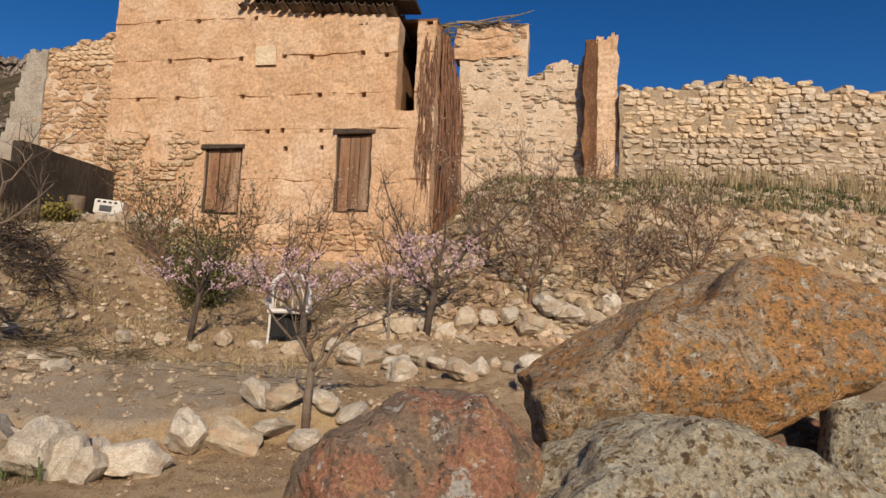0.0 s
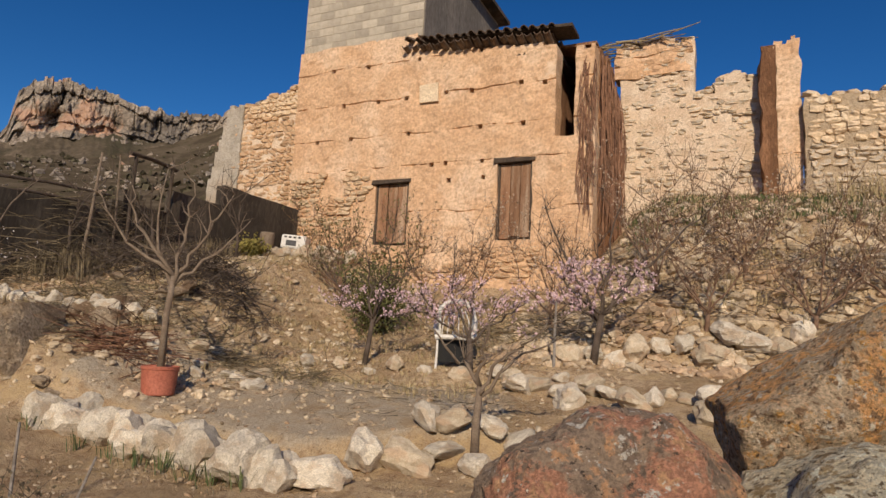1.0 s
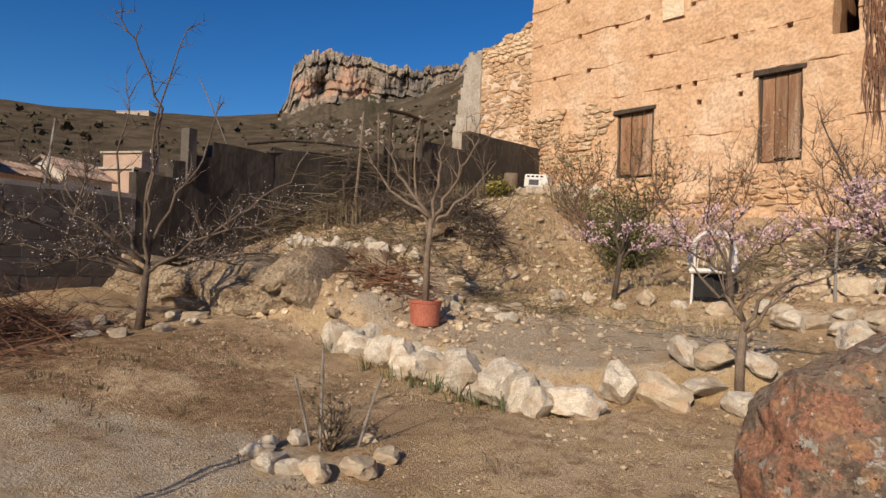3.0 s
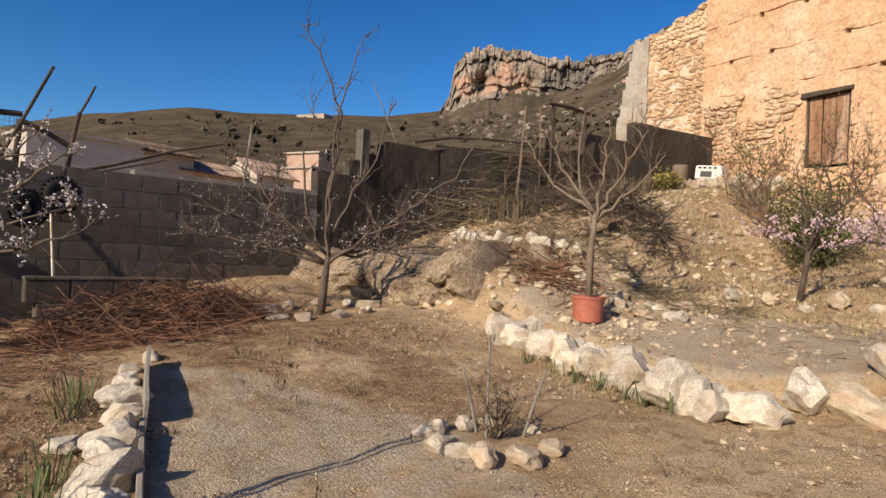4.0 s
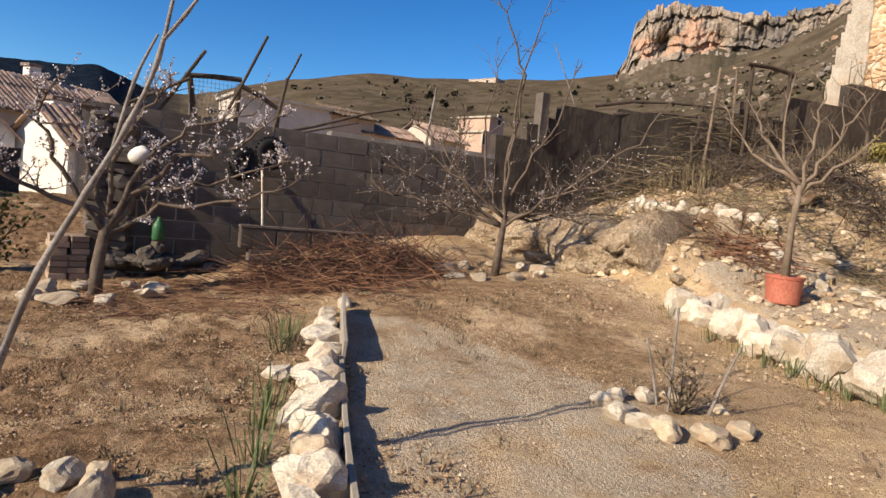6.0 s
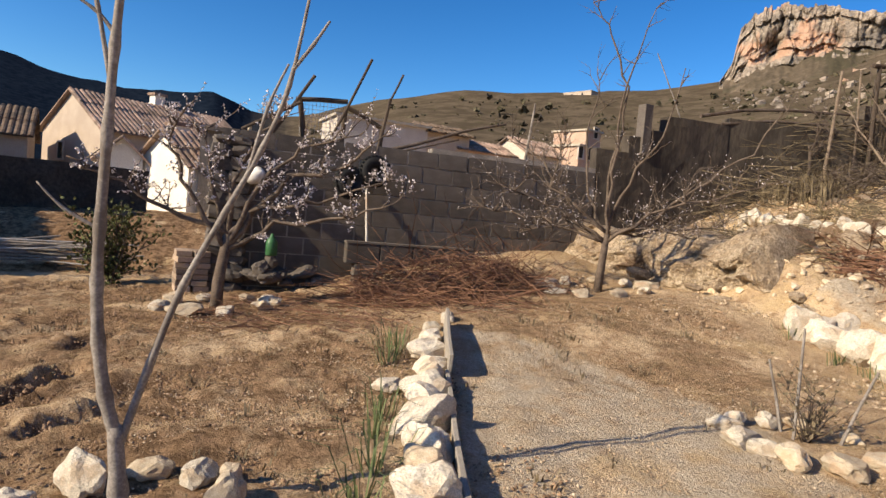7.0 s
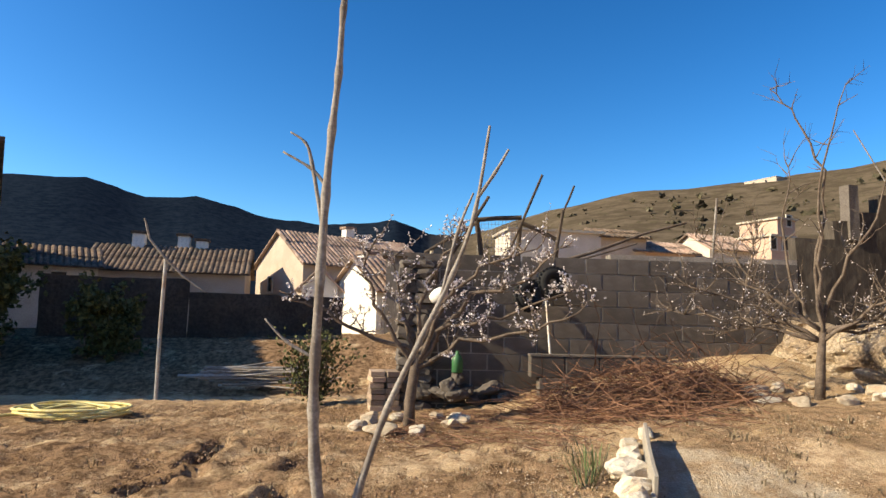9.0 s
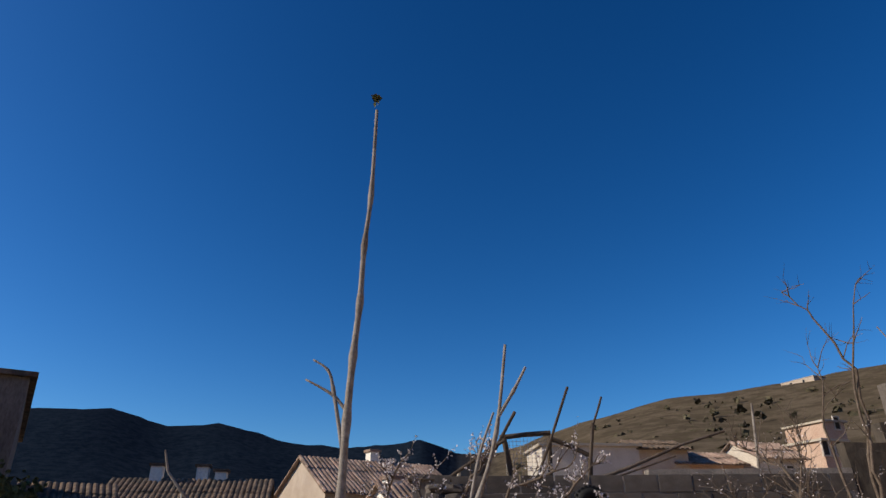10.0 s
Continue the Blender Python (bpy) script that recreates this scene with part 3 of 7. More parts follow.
def lay_stones(parent, m, s0, s1, z0, top, size=(0.26, 0.13), w=0.0, meshes=None, limit=300, seed=1, skip=None, proud=0.06, gap=0.02, name="stone"):
    """Courses of rough stones, one object each, set a little proud of a wall's face."""
    rnd = random.Random(seed)
    meshes = meshes or WALLSTONES
    crown = top if callable(top) else (lambda s: top)
    z, count = z0, 0
    verts, faces = [], []
    while True:
        h = size[1] * rnd.uniform(0.75, 1.3)
        s, any_in = s0 + rnd.uniform(0, 0.1), False
        while s < s1 - 0.05:
            l = size[0] * rnd.uniform(0.55, 1.5)
            l = min(l, s1 - s)
            if z + h * 0.6 < crown(s + l / 2):
                any_in = True
                if not (skip and skip(s + l / 2, z + h / 2)):
                    me = rnd.choice(meshes)
                    place = m @ Matrix.Translation((s + l / 2, w + 0.08 - proud * rnd.uniform(0.4, 1.2), z + h / 2 + rnd.uniform(-0.02, 0.02))) @ pose(0, 0, 0, rnd.uniform(-5, 5), rnd.uniform(-6, 6), rnd.uniform(-5, 5)) @ Matrix.Diagonal((l - gap, 0.2, h - gap * 0.6, 1))
                    if count < limit:
                        ob = new(name, me)
                        ob.parent, ob.matrix_basis = parent, place
                    else:
                        base = len(verts)
                        verts += [place @ v.co for v in me.vertices]
                        faces += [[base + i for i in f.vertices] for f in me.polygons]
                    count += 1
            s += l
        z += h
        if not any_in:
            break
    if verts:
        rest = bpy.data.meshes.new("stone_rest")
        rest.from_pydata(verts, [], faces)
        tagged(link_mesh("stone_rest", rest, meshes[0].materials[0], parent), kind="stuff")
    return count


def plank_door(m, s0, s1, z0, z1, label, boards=3, w=0.09):
    """A plank door in a frame with a lintel; hung inside its opening."""
    door = empty("plank_door", m @ pose((s0 + s1) / 2, w, z0), label, "door", "doors of the old house")
    wd, h, rnd = s1 - s0, z1 - z0, random.Random(int(s0 * 100))
    for k in range(boards):
        bm = bmesh.new()
        a, b = -wd / 2 + 0.05 + (wd - 0.1) * k / boards, -wd / 2 + 0.05 + (wd - 0.1) * (k + 1) / boards
        drop = rnd.uniform(0, 0.05)
        box(bm, a + 0.006, b - 0.006, -0.02 + rnd.uniform(-0.006, 0.006), 0.02, 0.03 + drop, h - 0.05, jitter=0.006)
        bmesh.ops.bevel(bm, geom=bm.edges[:], offset=0.005, segments=1, affect="EDGES")
        part("plank", bm, DOORWOOD, door)
    for k, (a, b, c, d) in enumerate(((-wd / 2, -wd / 2 + 0.05, 0, h), (wd / 2 - 0.05, wd / 2, 0, h))):
        bm = bmesh.new()
        box(bm, a, b, -0.05, 0.06, c, d, jitter=0.008)
        part("jamb", bm, DARKWOOD, door)
    bm = bmesh.new()
    box(bm, -wd / 2 - 0.07, wd / 2 + 0.05, -0.13, 0.2, h - 0.04, h + 0.05, jitter=0.015)
    part("lintel", bm, DARKWOOD, door, "weathered timber lintel")
    return door


def roof_tile_mesh(length=0.42, r=0.085):
    bm = bmesh.new()
    rows = []
    for k in range(2):
        rr = r * (1.0 if k else 0.82)
        rows.append([[bm.verts.new(((rr - t) * math.cos(a), k * length, (rr - t) * math.sin(a))) for a in [math.pi * i / 6 for i in range(7)]] for t in (0, 0.014)])
    for i in range(6):
        bm.faces.new((rows[0][0][i], rows[0][0][i + 1], rows[1][0][i + 1], rows[1][0][i]))
        bm.faces.new((rows[0][1][i], rows[1][1][i], rows[1][1][i + 1], rows[0][1][i + 1]))
        for k in range(2):
            q = (rows[k][0][i], rows[k][1][i], rows[k][1][i + 1], rows[k][0][i + 1])
            bm.faces.new(q if k == 0 else q[::-1])
    me = bpy.data.meshes.new("tile")
    bm.to_mesh(me)
    bm.free()
    return me


def old_house():
    house = empty("old_house", FACADE, "roofless-looking rammed earth house with plank doors and tiled eave", "house")
    inv = FACADE.inverted()
    I = Matrix.Identity(4)
    rnd = random.Random(5)
    holes = []
    for z, row in ((7.28, (-4.9, -4.0, -2.7, -1.3)), (6.44, (-4.6, -3.7, -2.9, -2.0, -1.45, -0.35, 0.1)), (5.62, (-5.2, -4.3, -2.8, -1.2, -0.3)), (4.9, (-2.2, -1.9, -1.1)), (4.55, (-1.9, -1.1))):
        for s in row:
            s += rnd.uniform(-0.06, 0.06)
            holes.append((s, s + 0.10, z - 0.05, z + 0.05))
    doors = [(-3.52, -2.70, 3.22, 4.58), (-0.72, 0.0, 3.26, 4.85)]
    slot = (0.42, 0.80, 5.27, 9)
    def crown(s):
        return 7.9 if s < -2.7 else 7.5 - 0.11 * (s + 2.7) + (0.06 * math.sin(s * 5) if s > 0.4 else 0)
    front = solid_wall("front_wall", I, -5.85, 1.18, 1.6, crown, 0.45, EARTH, house, holes + doors + [slot], 0.075, 0.05, (3.9, 4.92, 5.64, 6.46, 7.3), seed=1.0, label="orange rammed earth with course lines")
    # stone footing at the left and below the doors
    def skip(s, z):
        return any(o[0] - 0.18 < s < o[1] + 0.18 and o[2] - 0.15 < z < o[3] + 0.15 for o in doors) or (s > -3.5 and z > 3.2 - 0.2 * noise.noise(Vector((s, 0, 0)))) or z > 4.85 + 0.25 * noise.noise(Vector((s * 2, 3, 0))) or noise.noise(Vector((s * 1.2, z * 1.5, 4))) > 0.25
    lay_stones(front, I, -5.8, 0.9, 2.0, 4.9, (0.25, 0.11), 0.02, of_material(WALLSTONES_RAW, FOOTING), 260, 3, skip, 0.05)
    # side, back and cross walls, ceiling
    solid_wall("side_wall", plan_frame(-5.85, 0.45, 90), 0.0, 5.2, 2.2, 7.9, 0.45, EARTH, house, (), 0.4, 0.04, seed=2, w0=-0.45)
    solid_wall("cross_wall", plan_frame(1.18, 0.45, 90), 0.0, 2.85, 3.0, lambda s: 6.95 + 0.35 * math.sin(s * 1.3) + 0.12 * math.sin(s * 9), 0.38, EARTH_SHADED, house, (), 0.16, 0.09, seed=3, label="broken earth edge, dark with fibres and with shade put into its colour")
    solid_wall("back_wall", I, -5.85, 0.8, 2.6, 7.4, 0.4, EARTH, house, (), 0.5, 0.03, seed=4, w0=5.2)
    bm = bmesh.new()
    box(bm, -2.75, 0.42, 0.02, 5.3, 7.05, 7.15)
    part("ceiling_deck", bm, DARKWOOD, house)
    # box added behind the slot, coloured dark for the shade inside
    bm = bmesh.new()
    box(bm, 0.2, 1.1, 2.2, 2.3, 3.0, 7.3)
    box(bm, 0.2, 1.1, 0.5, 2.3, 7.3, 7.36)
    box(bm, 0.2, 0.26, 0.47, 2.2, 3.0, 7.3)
    part("slot_backing", bm, EARTH_SHADED, house)
    # tiled eave
    eave = part("eave_board", (lambda b: (box(b, -2.9, 0.30, -0.10, 0.5, 7.06, 7.12, pose(0, 0, 0.42, 0, 3.6, 0) @ pose(0, 0, -0.0)), b)[1])(bmesh.new()), DARKWOOD, house)
    tile = roof_tile_mesh()
    tile.materials.append(TILE_DARK)
    for row in range(4):
        for k in range(18):
            s = -2.9 + k * 0.185 + rnd.uniform(-0.02, 0.02)
            z = 7.60 - 0.063 * (s + 2.9) + row * 0.075
            for up in (0, 1):
                ob = new("tile", tile)
                ob.parent = house
                ob.matrix_basis = Matrix.Translation((s + 0.09 * up, -0.21 + rnd.uniform(-0.06, 0.04) + row * 0.3 + 0.03 * up, z - 0.03 + 0.09 * up)) @ pose(0, 0, 0, 13 + rnd.uniform(-3, 3), (180 if not up else 0) + rnd.uniform(-5, 5), rnd.uniform(-5, 5))
    # pale mortar patch high on the front
    bm = bmesh.new()
    box(bm, -2.55, -2.11, -0.03, 0.02, 6.28, 6.68, jitter=0.02)
    part("mortar_patch", bm, PATCH, house, "pale rectangular mortar patch")
    # concrete block storey on the left half
    core = part("block_storey", (lambda b: (box(b, -5.78, -2.6, 0.03, 4.6, 7.86, 10.4), b)[1])(bmesh.new()), JOINT_LIGHT, house, "grey concrete block storey")
    blk = block_unit(BLOCK_LIGHT)
    for j in range(13):
        for i in range(9):
            s = -5.78 + i * 0.4 - (0.2 if j % 2 else 0)
            a, b = max(s, -5.78), min(s + 0.4, -2.6)
            if b - a < 0.08 or (j == 0 and rnd.random() < 0.2):
                continue
            ob = new("block", blk)
            ob.parent = core
            ob.matrix_basis = Matrix.Translation(((a + b) / 2, 0.03, 7.96 + j * 0.2)) @ Matrix.Diagonal((b - a - 0.016, 0.012 + rnd.uniform(0, 0.006), 0.186, 1))
    bm = bmesh.new()
    box(bm, -2.6, -2.565, 0.05, 4.6, 7.7, 10.3, jitter=0.01)
    part("side_render", bm, GREYPLASTER_DARK, house, "dark grey cement render")
    bm = bmesh.new()
    box(bm, -6.0, -2.3, -0.1, 4.8, 10.4, 10.5)
    part("storey_roof", bm, TILE_DARK, house)
    for (s0, s1, z0, z1), text in zip(doors, ("weathered brown plank door, set in a rammed earth wall", "reddish brown plank door with a timber lintel")):
        plank_door(FACADE, s0, s1, z0, z1, text, 3)
    return house


def block_unit(mat):
    bm = bmesh.new()
    bmesh.ops.create_cube(bm, size=1.0)
    bmesh.ops.bevel(bm, geom=bm.edges[:], offset=0.03, segments=1, affect="EDGES")
    me = bpy.data.meshes.new("block")
    bm.to_mesh(me)
    bm.free()
    me.materials.append(mat)
    return me


WALLSTONES_RAW = [block_stone(30 + i, 0.18) for i in range(8)]
FOOTING = material("footing_stone", (0.56, 0.40, 0.25), (0.64, 0.49, 0.33), (0.57, 0.35, 0.20), 2.5, 20, 0.93, 0.5, 0.02, vary=0.2)
JOINT_LIGHT = material("pale_mortar", (0.42, 0.36, 0.28), (0.48, 0.42, 0.33), None, 3, 40, 0.95, 0.4, 0.006)
GREYPLASTER_DARK = material("dark_grey_render", (0.17, 0.15, 0.13), (0.24, 0.21, 0.18), None, 1.1, 20, 0.95, 0.3, 0.01, stretch=(1, 1, 0.3))
old_house()


# ruined walls right of the house
def ruined_wall(name, m, s0, s1, z0, crown, thick, size, label, limit=290, seed=1, meshes=None, thin=0.12, proud=0.022, core_mat=None):
    rnd0 = random.Random(seed + 99)
    w = empty(name, None, label, "wall", kind="structure")
    core = solid_wall("wall_core", m, s0, s1, z0, lambda s: crown(s) - 0.05, thick, core_mat or MORTAR, w, (), 0.2, 0.05, seed=seed)
    n = lay_stones(w, m, s0 + 0.03, s1 - 0.02, z0 + 0.5, crown, size, 0.0, meshes, limit, seed, lambda s, z: rnd0.random() < thin, proud, 0.008)
    # loose stones along the top
    rnd = random.Random(seed + 7)
    s = s0
    while s < s1:
        l = rnd.uniform(0.15, 0.34)
        ob = new("stone", rnd.choice(meshes or WALLSTONES))
        ob.parent = w
        ob.matrix_basis = m @ Matrix.Translation((s + l / 2, thick * rnd.uniform(0.15, 0.6), crown(s + l / 2) + 0.02)) @ pose(0, 0, 0, rnd.uniform(-15, 15), rnd.uniform(-15, 15), rnd.uniform(0, 90)) @ Matrix.Diagonal((l, rnd.uniform(0.2, 0.4), rnd.uniform(0.08, 0.2), 1))
        s += l * rnd.uniform(0.8, 1.3)
    return w


BACK = plan_frame(-1.55 + 3.2 * 0.174, 12.05 + 3.2 * 0.985, -10.0)
back_wall = ruined_wall("wall_back", BACK, 1.12, 4.42, 3.6, lambda s: (8.45 + 0.08 * math.sin(s * 7)) if s < 2.7 else 7.22 + 0.12 * math.sin(s * 4) + (0.1 if s > 3.2 else 0), 0.5, (0.20, 0.10), "ruined wall of pale fieldstone under an earth top", 300, 11, None, 0.55, 0.004)
solid_wall("earth_top", BACK, 1.0, 2.72, 7.62, lambda s: 8.42 + 0.07 * math.sin(s * 7), 0.42, EARTH, back_wall, (), 0.09, 0.09, (7.9, 8.15), w0=-0.05, seed=15, label="crumbling orange earth on the wall top")
TERRACE = plan_frame(-1.55 + 1.2 * 0.174, 12.05 + 1.2 * 0.985, -10.0)
BEHIND = plan_frame(-1.55 + 2.6 * 0.174, 12.05 + 2.6 * 0.985, -10.0)
ruined_wall("wall_terrace", BEHIND, 4.86, 11.6, 3.6, lambda s: 6.60 + 0.11 * math.sin(s * 1.9) + 0.06 * math.sin(s * 8.1) - 0.30 * max(0, s - 9.0), 0.5, (0.21, 0.125), "dry stone terrace wall, pale and uneven", 300, 12, None, 0.16, 0.03, MORTAR_TAN)
pillar = empty("wall_stub", None, "tall eroded stub of a rammed earth wall", "wall", kind="structure")
solid_wall("pillar_front", TERRACE, 4.385, 4.835, 3.2, lambda s: 7.85 + 0.3 * (s - 4.4) + 0.05 * math.sin(s * 23), 0.5, EARTH, pillar, (), 0.08, 0.08, (4.6, 5.4, 6.2, 6.9), seed=21, w0=1.6)
# the flank's dark colour holds the shade of its unlit side
solid_wall("pillar_flank", plan_frame(*(TERRACE @ Vector((4.385, 2.0, 0))).xy, -100.0), 0.02, 0.42, 3.2, lambda s: 7.5 + 0.75 * s, 0.3, EARTH_SHADED, pillar, (), 0.14, 0.08, seed=22, w0=-0.3)

# stone wall with a plastered end, set back left of the house
LEFTBACK = plan_frame(-1.55 + 0.6 * 0.174, 12.05 + 0.6 * 0.985, -10.0)
ruined_wall("wall_left", LEFTBACK, -8.35, -5.85, 2.6, lambda s: 7.45 + 0.22 * (s + 5.9), 0.5, (0.2, 0.13), "orange fieldstone wall falling away from the house", 290, 13, of_material(WALLSTONES_RAW, FOOTING))
gable = empty("wall_plaster", None, "smooth pale plastered wall end, cracked edge", "wall", kind="structure")
solid_wall("plaster", LEFTBACK, -8.97, -7.98, 3.0, lambda s: min(7.0 + 0.06 * math.sin(s * 17), 4.95 + 4.4 * (s + 8.97)), 0.5, GREYPLASTER, gable, (), 0.08, 0.05, w0=-0.07, seed=71)


# concrete block garden wall, stepping up towards the house
def block_wall():
    w = empty("wall_block", None, "unfinished grey concrete block wall stepping up the slope", "wall", kind="structure")
    m = plan_frame(-7.78, -0.75, 92.5)
    rnd = random.Random(8)
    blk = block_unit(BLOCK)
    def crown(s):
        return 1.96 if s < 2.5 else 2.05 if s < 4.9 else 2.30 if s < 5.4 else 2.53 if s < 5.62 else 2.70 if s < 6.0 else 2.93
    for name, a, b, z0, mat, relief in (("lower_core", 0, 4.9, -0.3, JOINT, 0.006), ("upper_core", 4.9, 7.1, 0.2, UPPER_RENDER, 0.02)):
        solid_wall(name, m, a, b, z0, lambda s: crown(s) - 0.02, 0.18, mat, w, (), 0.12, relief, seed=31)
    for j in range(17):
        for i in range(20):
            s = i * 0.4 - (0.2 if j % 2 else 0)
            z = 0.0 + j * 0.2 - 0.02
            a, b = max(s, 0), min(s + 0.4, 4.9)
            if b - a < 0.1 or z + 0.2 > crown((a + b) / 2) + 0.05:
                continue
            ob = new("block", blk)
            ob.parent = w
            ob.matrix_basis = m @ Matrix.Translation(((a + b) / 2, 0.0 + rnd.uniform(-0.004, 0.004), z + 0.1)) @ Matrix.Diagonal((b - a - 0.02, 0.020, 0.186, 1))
    e = m @ Vector((7.1, 0, 0))
    tgt = FACADE @ Vector((-5.5, -0.02, 0))
    d = tgt - e
    m2 = plan_frame(e.x, e.y, math.degrees(math.atan2(d.y, d.x)))
    c2 = lambda s: 3.05 + (0.02 if s < 2 else 0.25 if s < 3.2 else 0.55 if s < 4.4 else 0.95) + 0.05 * math.sin(s * 9)
    core = solid_wall("upper_wall", m2, 0.0, d.length, 1.0, c2, 0.2, UPPER_RENDER, w, (), 0.2, 0.02, seed=33, label="rendered wall with a broken top, shade put into its dark colour")
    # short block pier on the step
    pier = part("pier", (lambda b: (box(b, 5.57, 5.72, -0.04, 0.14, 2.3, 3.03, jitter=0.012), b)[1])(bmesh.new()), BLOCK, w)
    pier.matrix_basis = m
    return w


block_wall()


# reeds and earth on top of the back wall
reeds = empty("roof_reeds", None, "old roof reeds and sods left on the wall top", "reeds", kind="structure")
r = random.Random(31)
for k in range(60):
    bm = bmesh.new()
    s, w, z = r.uniform(0.4, 2.6), r.uniform(-0.3, 0.4), 8.46 + r.uniform(-0.02, 0.10)
    l = r.uniform(0.5, 1.1)
    tube(bm, [(0, 0, 0), (l * 0.5, r.uniform(-0.05, 0.05), 0.02), (l, r.uniform(-0.15, 0.15), r.uniform(-0.12, 0.05))], [0.016, 0.014, 0.010], 5)
    ob = part("reed", bm, BARK if k % 3 else DRYGRASS, reeds)
    ob.matrix_basis = BACK @ pose(s - l / 2, w, z if s > 1.2 else z - 0.15, 0, 0, r.uniform(-25, 25))


# dry creeper hanging on the broken cross wall
th = empty("dry_creeper", None, "brown dry creeper stems hanging on the broken earth wall", "creeper")
r = random.Random(61)
strands = [bmesh.new() for _ in range(12)]
for k in range(260):
    bm = strands[k % 8]
    w, z = r.uniform(0.3, 3.1), r.uniform(4.6, 7.0)
    l = r.uniform(0.5, 1.6)
    pts = [Vector((1.21 + r.uniform(0, 0.07), w, z))]
    for i in range(4):
        pts.append(pts[-1] + Vector((r.uniform(-0.02, 0.03), r.uniform(-0.06, 0.06), -l / 4)))
    tube(bm, [FACADE @ p for p in pts], [0.011, 0.010, 0.009, 0.007, 0.004], 3, False)
for k in range(90):
    bm = strands[8 + k % 4]
    s, z = r.uniform(0.92, 1.22), r.uniform(4.4, 6.8)
    l = r.uniform(0.4, 1.3)
    pts = [Vector((s, -0.06 + r.uniform(-0.03, 0.02), z))]
    for i in range(4):
        pts.append(pts[-1] + Vector((r.uniform(-0.05, 0.05), r.uniform(-0.02, 0.01), -l / 4)))
    tube(bm, [FACADE @ p for p in pts], [0.011, 0.010, 0.009, 0.007, 0.004], 3, False)
for bm in strands:
    tagged(part("creeper_strand", bm, BRUSH, th), kind="stuff")


# ---------------------------------------------------------------- boulders beside the camera
def boulder(mat, centre, size, turn, seed, label, sub=5, cuts=5, rough=0.16, freq=1.0, fine=0.03, peak=None):
    me = rock_mesh(seed, sub, rough, cuts, freq, fine)
    if peak is not None:
        for v in me.vertices:
            if v.co.z > 0:
                v.co.z *= max(0.25, 1.10 - 0.95 * (abs(v.co.x - peak) / (0.5 + (peak if v.co.x < peak else -peak))) ** 1.2)
    ob = link_mesh("boulder", me, mat, smooth=True)
    ob.matrix_world = pose(*centre, *turn) @ Matrix.Diagonal((*size, 1))
    return tagged(ob, label, "boulder", "boulders of the rock pile")


def hull_boulder(mat, centre, size, planes, seed, label, lump=0.03, sub=6):
    """A boulder split along a few planes, given by normal and distance, with worn edges and a pitted skin."""
    bm = bmesh.new()
    bmesh.ops.create_icosphere(bm, subdivisions=sub, radius=1.0)
    off = Vector((seed * 3.7, seed * 1.3, seed * 0.7))
    cuts = [(Vector(n).normalized(), d) for n, d in planes]
    for v in bm.verts:
        u = v.co.copy()
        p = Vector((u.x * size[0], u.y * size[1], u.z * size[2]))
        for _ in range(2):
            for n, d in cuts:
                over = p.dot(n) - d
                if over > -0.02:
                    p -= n * (over if over > 0.02 else (over + 0.02) ** 2 / 0.08) * 0.9
        q = p * 5 + off
        p += u * (lump * noise.fractal(q, 1.0, 2.0, 4) + 0.010 * noise.noise(q * 5) + 0.005 * noise.noise(q * 13) - 0.012 * max(0.0, noise.noise(q * 3.3) - 0.35))
        v.co = p
    ob = part("boulder", bm, mat, smooth=True)
    ob.matrix_world = pose(*centre)
    return tagged(ob, label, "boulder", "boulders of the rock pile")


hull_boulder(RED_ROCK, (-0.022, 0.99, 0.98), (0.19, 0.175, 0.23), [((-0.55, 0, 0.84), 0.170), ((0.05, 0, 1), 0.192), ((0.70, 0, 0.71), 0.205), ((0, -0.8, 0.6), 0.165), ((0.3, -0.5, -0.8), 0.16)], 101, "rounded red boulder spotted with grey lichen", 0.022)
hull_boulder(ORANGE_ROCK, (0.52, 1.28, 1.236), (0.46, 0.34, 0.34), [((-0.513, 0, 0.858), 0.112), ((0.367, 0.1, 0.93), 0.192), ((0.85, 0, 0.52), 0.290), ((0.505, 0.0, -0.863), 0.125), ((-0.95, 0, -0.3), 0.355), ((0, -0.85, 0.52), 0.17), ((0.1, -0.8, -0.6), 0.20)], 111, "large orange boulder crusted with lichen", 0.03)
hull_boulder(GREY_ROCK, (0.355, 0.905, 1.035), (0.33, 0.17, 0.30), [((-0.41, 0, 0.91), 0.105), ((0.05, 0, 1), 0.112), ((0.504, 0, 0.864), 0.128), ((0, -0.9, 0.43), 0.13)], 103, "pale grey boulder, pitted and rough", 0.035)
hull_boulder(GREY_ROCK, (0.775, 1.06, 1.02), (0.15, 0.15, 0.30), [((0, 0.1, 1), 0.15), ((-0.7, -0.7, 0.1), 0.105), ((0, -1, 0.2), 0.11)], 107, "pale grey slab leaning on the rock pile", 0.012, 5)
hull_boulder(RED_ROCK, (0.68, 1.26, 1.02), (0.16, 0.14, 0.14), [((0, -0.7, 0.7), 0.09), ((0.2, 0, 1), 0.10)], 108, "small red stone wedged under the orange boulder", 0.02, 5)
boulder(GREY_ROCK, (0.84, 1.72, 1.08), (0.58, 0.46, 0.72), (0, 8, -10), 104, "grey boulder with a flat lichen top", cuts=6)
boulder(GREY_ROCK, (0.20, 1.15, 0.42), (1.3, 0.9, 1.0), (0, 0, 10), 105, "grey base boulder, standing in the soil")
boulder(TAN_STONE, (1.05, 1.35, 0.48), (1.0, 1.0, 1.1), (0, 0, 40), 106, "tan base boulder, standing in the soil")


